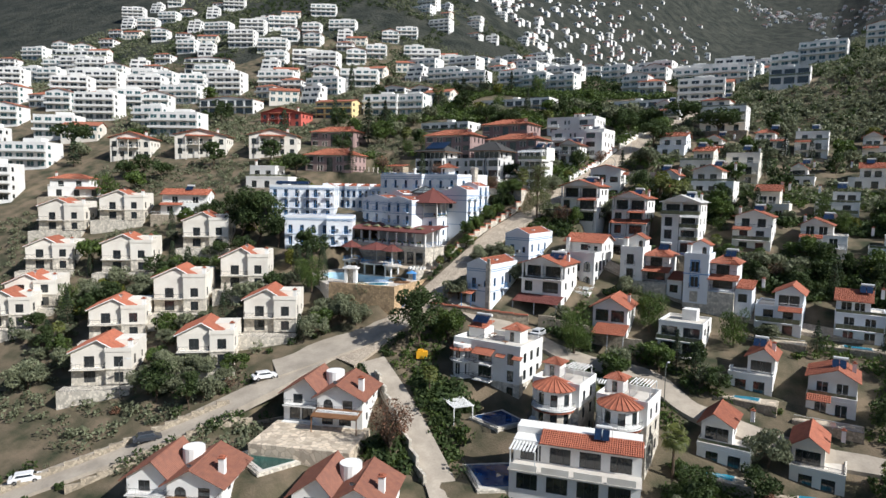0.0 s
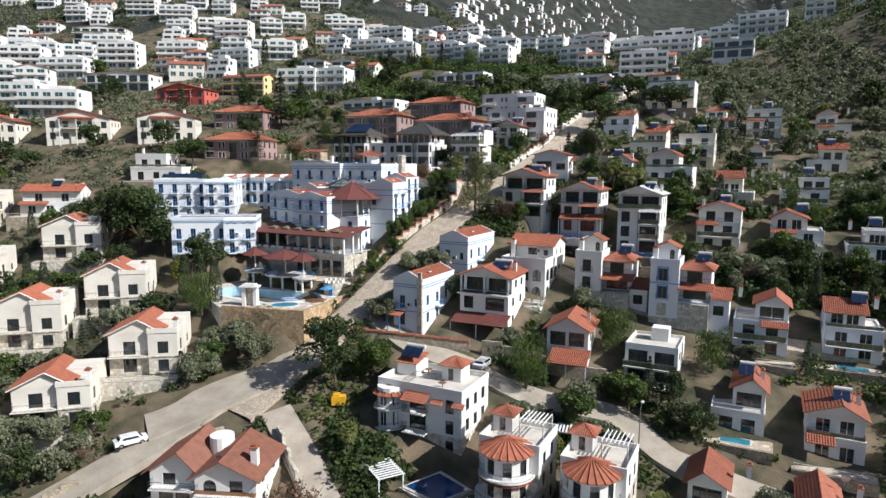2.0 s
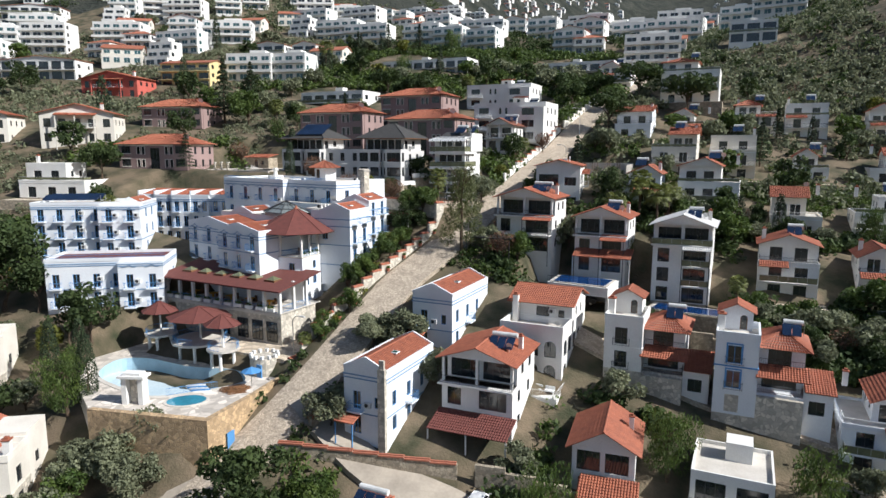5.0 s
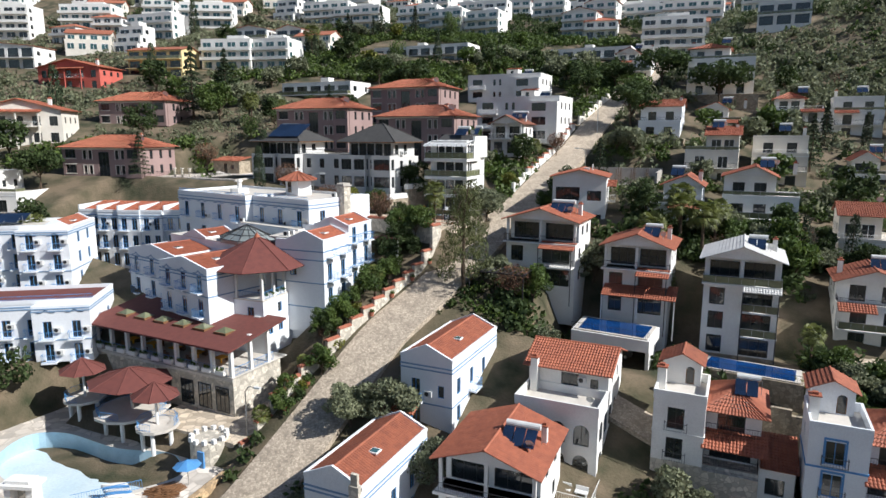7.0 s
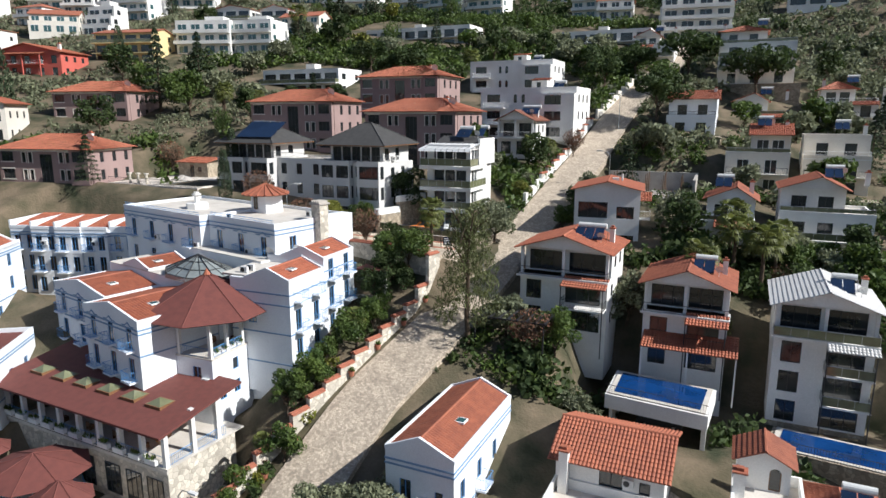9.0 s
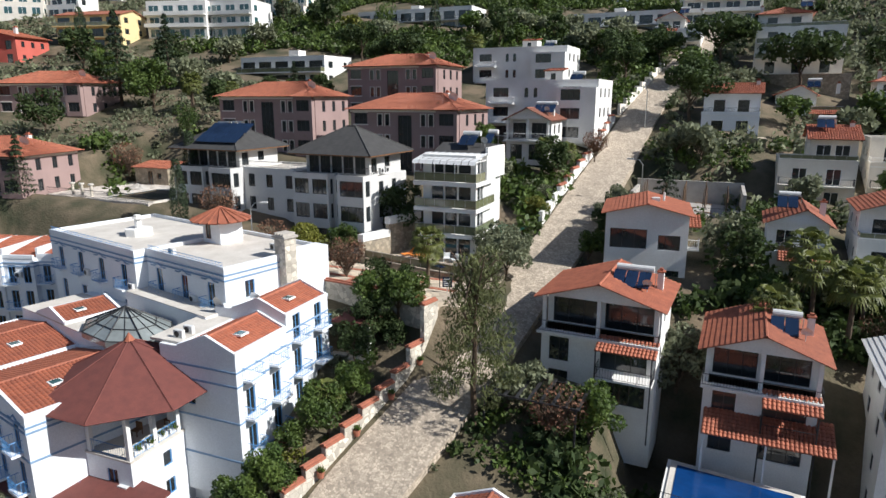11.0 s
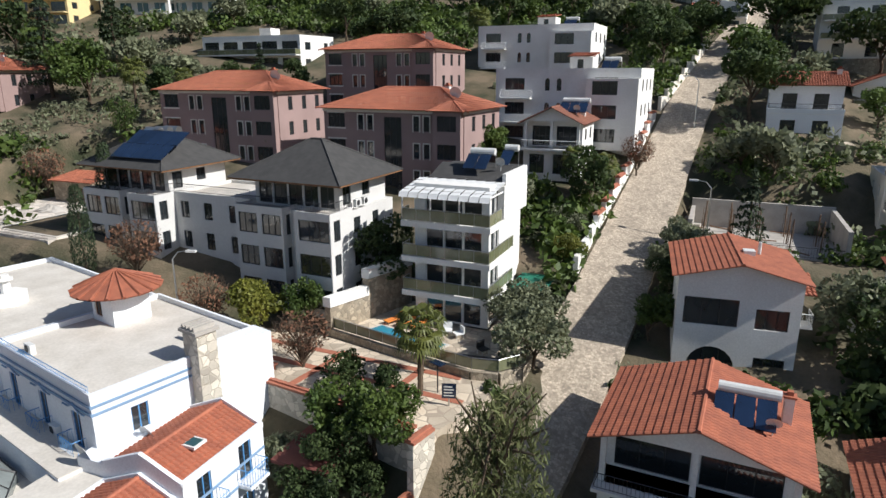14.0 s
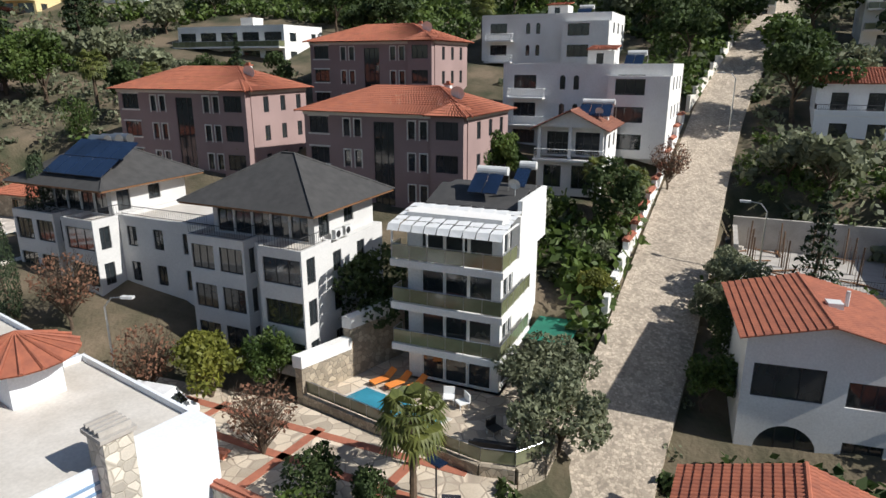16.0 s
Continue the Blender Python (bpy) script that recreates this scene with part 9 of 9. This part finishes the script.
# ---- the town on the mountain, too many to count ----
def mountain_town(n, seed):
    rd = random.Random(seed)
    walls, roofs, panes = Mesh(), Mesh(), Mesh()
    centres = [(-310, 740, 45, 60), (-330, 880, 60, 70), (-320, 1000, 60, 70), (-320, 1130, 60, 70), (-270, 1220, 45, 60), (-200, 1690, 50, 30), (-90, 1680, 90, 50), (0, 1590, 70, 60), (-380, 700, 40, 50), (-210, 640, 60, 40)]
    for i in range(n):
        cx, cy, sx, sy = rd.choice(centres)
        x, y = rd.gauss(cx, sx), rd.gauss(cy, sy)
        if y < 560:
            continue
        w, d, h = rd.uniform(5, 10), rd.uniform(5, 9), rd.choice([3.2, 3.2, 4.8])
        z = ground(x, y)
        walls.box(x - w / 2, y, z - 3, x + w / 2, y + d, z + h)
        for s in range(int(h / 3)):
            k = int(w / 3.5)
            for j in range(k):
                a = x - w / 2 + w * (j + 0.2) / k
                panes.poly(((a, y - 0.08, z + s * 3 + 0.6), (a + w / k * 0.6, y - 0.08, z + s * 3 + 0.6), (a + w / k * 0.6, y - 0.08, z + s * 3 + 2.4), (a, y - 0.08, z + s * 3 + 2.4)))
        if rd.random() < 0.35:
            roofs.cone([(x - w / 2 - 0.4, y - 0.4), (x + w / 2 + 0.4, y - 0.4), (x + w / 2 + 0.4, y + d + 0.4), (x - w / 2 - 0.4, y + d + 0.4)], z + h, (x, y + d / 2, z + h + 1.8))
        else:
            walls.box(x - w * 0.3, y + d * 0.4, z + h, x + w * 0.1, y + d, z + h + 2)
    for nm, me, mat, lab in (("mountain_town", walls, "white", "distant white houses scattered over the mountain slope"), ("mountain_town_roofs", roofs, "tileflat", "distant red roofs on the mountain slope"),
                             ("mountain_town_windows", panes, "glass", "dark windows of the distant white houses")):
        tagged(new(nm, me.data(nm, M[mat])), lab, "town", kind="stuff")


mountain_town(480, 31)



# ---- vehicles, lamps and street furniture ----
def car(x, y, ang, paint, label, van=False):
    c = thing("car", x, y, ground(x, y) + 0.36, ang, label, "car")
    L, H = (4.6, 1.85) if van else (4.2, 1.42)
    prof = [(-L / 2, 0.35), (-L / 2, 0.85), (-L / 2 + (0.15 if van else 0.5), 0.95), (-L / 2 + (0.35 if van else 0.8), H), (L * 0.2, H), (L * 0.34, 0.95), (L / 2, 0.8), (L / 2, 0.35)]
    me = Mesh()
    n = len(prof)
    for s, w in ((-1, 0.85), (1, 0.85)):
        pts = [(p[0], s * (w if p[1] < 1 else 0.68), p[1]) for p in prof]
        me.poly(pts if s < 0 else pts[::-1])
    for i in range(n):
        a, b = prof[i], prof[(i + 1) % n]
        wa, wb = (0.85 if a[1] < 1 else 0.68), (0.85 if b[1] < 1 else 0.68)
        me.poly(((a[0], -wa, a[1]), (a[0], wa, a[1]), (b[0], wb, b[1]), (b[0], -wb, b[1])))
    part("body", me, M[paint], c)
    for s in (-1, 1):
        q = Mesh()
        pts = [(-L * 0.28, s * 0.845, 1.0), (L * 0.26, s * 0.845, 1.0), (L * 0.17, s * 0.715, H - 0.1), (-L * 0.26, s * 0.715, H - 0.1)]
        q.poly(pts if s < 0 else pts[::-1])
        part("side_window", q, M["glass"], c)
    for a, b in ((prof[4], prof[5]), (prof[3], prof[2])):
        q = Mesh()
        o = 0.012 if a[0] > 0 else -0.012
        pts = [(a[0] + o, -0.6, a[1] - 0.05), (a[0] + o, 0.6, a[1] - 0.05), (b[0] + o, 0.72, b[1] + 0.06), (b[0] + o, -0.72, b[1] + 0.06)]
        q.poly(pts if a[0] < 0 else pts[::-1])
        part("windscreen", q, M["glass"], c)
    for u in (-L * 0.31, L * 0.31):
        for s in (-1, 1):
            w = part("wheel", Mesh().bar((u, s * 0.68, 0.3), (u, s * 0.88, 0.3), 0.32, sides=14), M["rubber"], c)
            part("rim", Mesh().bar((u, s * 0.88, 0.3), (u, s * 0.9, 0.3), 0.18, sides=10), M["steel"], w)
    for s in (-1, 1):
        part("headlight", Mesh().box(L / 2 - 0.02, s * 0.6 - 0.15, 0.62, L / 2 + 0.02, s * 0.6 + 0.15, 0.76), M["tank"], c)
    return c


car(-101.2, 43.5, 60, "carwhite", "white hatchback parked on the lane")
car(-91.5, 57.0, 62, "cardark", "dark saloon parked beside the stone wall")
car(-86.4, 76.3, 65, "carwhite", "white compact car parked at the lane junction")
car(-106.0, 38.5, 60, "cardark", "dark grey car parked on the lane")
car(-93.4, 156.6, 8, "carwhite", "white van parked on the forecourt", True)
car(-48.8, 109.6, 90, "carwhite", "white car in the garage mouth")
car(-47.6, 149.0, 5, "cardark", "dark pickup under the pool terrace")


def street_lamp(x, y, ang, h=7.0):
    p = thing("street_lamp", x, y, ground(x, y), ang, "grey steel street lamp with a bent arm", "lamp", "street lamps")
    part("pole", Mesh().bar((0, 0, -0.3), (0, 0, h - 0.6), 0.09, 0.06, 8).bar((0, 0, h - 0.6), (0.5, 0, h), 0.05, sides=6).bar((0.5, 0, h), (1.4, 0, h + 0.1), 0.04, sides=6), M["steel"], p)
    part("lamp_head", Mesh().box(1.2, -0.16, h + 0.0, 2.0, 0.16, h + 0.16), M["tank"], p)


for x, y, a in ((-60.6, 186.4, 180), (-98.3, 157.6, 20), (-79.5, 119.6, 0), (-64.5, 214, 180), (-27.2, 141.2, 90), (-24.5, 106, 90), (-107.5, 62, 60), (-66.5, 150, 180)):
    street_lamp(x, y, a)

sg = thing("street_sign", -73.2, 155.3, ground(-73.2, 155.3), 20, "dark blue street sign on a thin post", "sign")
part("post", Mesh().bar((0, 0, -0.2), (0, 0, 2.0), 0.04), M["steel"], sg)
pl = part("sign_plate", Mesh().box(-0.45, -0.05, 1.1, 0.45, -0.01, 2.1), M["solar"], sg, "dark blue plate with pale bars")
for i in range(4):
    part("bar", Mesh().box(-0.32, -0.056, 1.25 + 0.2 * i, 0.3 - 0.08 * (i % 2), -0.05, 1.32 + 0.2 * i), M["paint"], pl)
sl = thing("solar_lamp", -74.6, 156.6, ground(-74.6, 156.6), -20, "low lamp post with a small solar panel", "lamp")
part("post", Mesh().bar((0, 0, -0.2), (0, 0, 2.6), 0.05), M["iron"], sl)
part("solar_panel", Mesh().box(-0.5, -0.3, 2.6, 0.5, 0.3, 2.66), M["solar"], sl)
gn = thing("generator", -64.8, 94.2, ground(-64.8, 94.2), 30, "bright yellow site generator beside the lane", "generator")
part("housing", Mesh().box(-1.0, -0.6, 0.2, 1.0, 0.6, 1.5).box(-0.8, -0.5, 1.5, 0.2, 0.5, 1.8), M["yellowpaint"], gn)
part("skid", Mesh().box(-1.1, -0.5, -0.2, 1.1, -0.3, 0.2).box(-1.1, 0.3, -0.2, 1.1, 0.5, 0.2), M["iron"], gn)
bn = thing("planter_bench", -88.6, 154.6, 67.75, 3, "red painted low bench beside the forecourt", "bench")
part("seat", Mesh().box(-2.4, -0.25, 0.35, 2.4, 0.25, 0.45), M["brick"], bn)
for u in (-2.1, 0, 2.1):
    part("leg", Mesh().box(u - 0.1, -0.2, 0, u + 0.1, 0.2, 0.35), M["brick"], bn)
pc = thing("rooftop_antenna", -96.5, 153.2, 72.2, 0, "thin metal antenna mast on the hotel roof", "antenna")
part("mast", Mesh().bar((0, 0, -0.8), (0, 0, 1.6), 0.03, sides=5).bar((-0.5, 0, 1.3), (0.5, 0, 1.3), 0.02, sides=4), M["steel"], pc)
for i, (x, y) in enumerate(((-77.2, 122), (-76.8, 125.5), (-76.4, 129), (-75.6, 137), (-75.0, 141), (-74.2, 145), (-73.6, 149))):
    pt = thing("flower_pot", x + 0.7, y, ground(x + 0.7, y) + 0.3, 0, "terracotta flower pot beside the street wall", "pot", "street pots")
    part("pot", Mesh().bar((0, 0, 0), (0, 0, 0.5), 0.22, 0.32, 10), M["brick"], pt)
    part("leaves", leaf_tuft(0.0, 0.0, 0.45, 0.3), M["leaf"], pt)
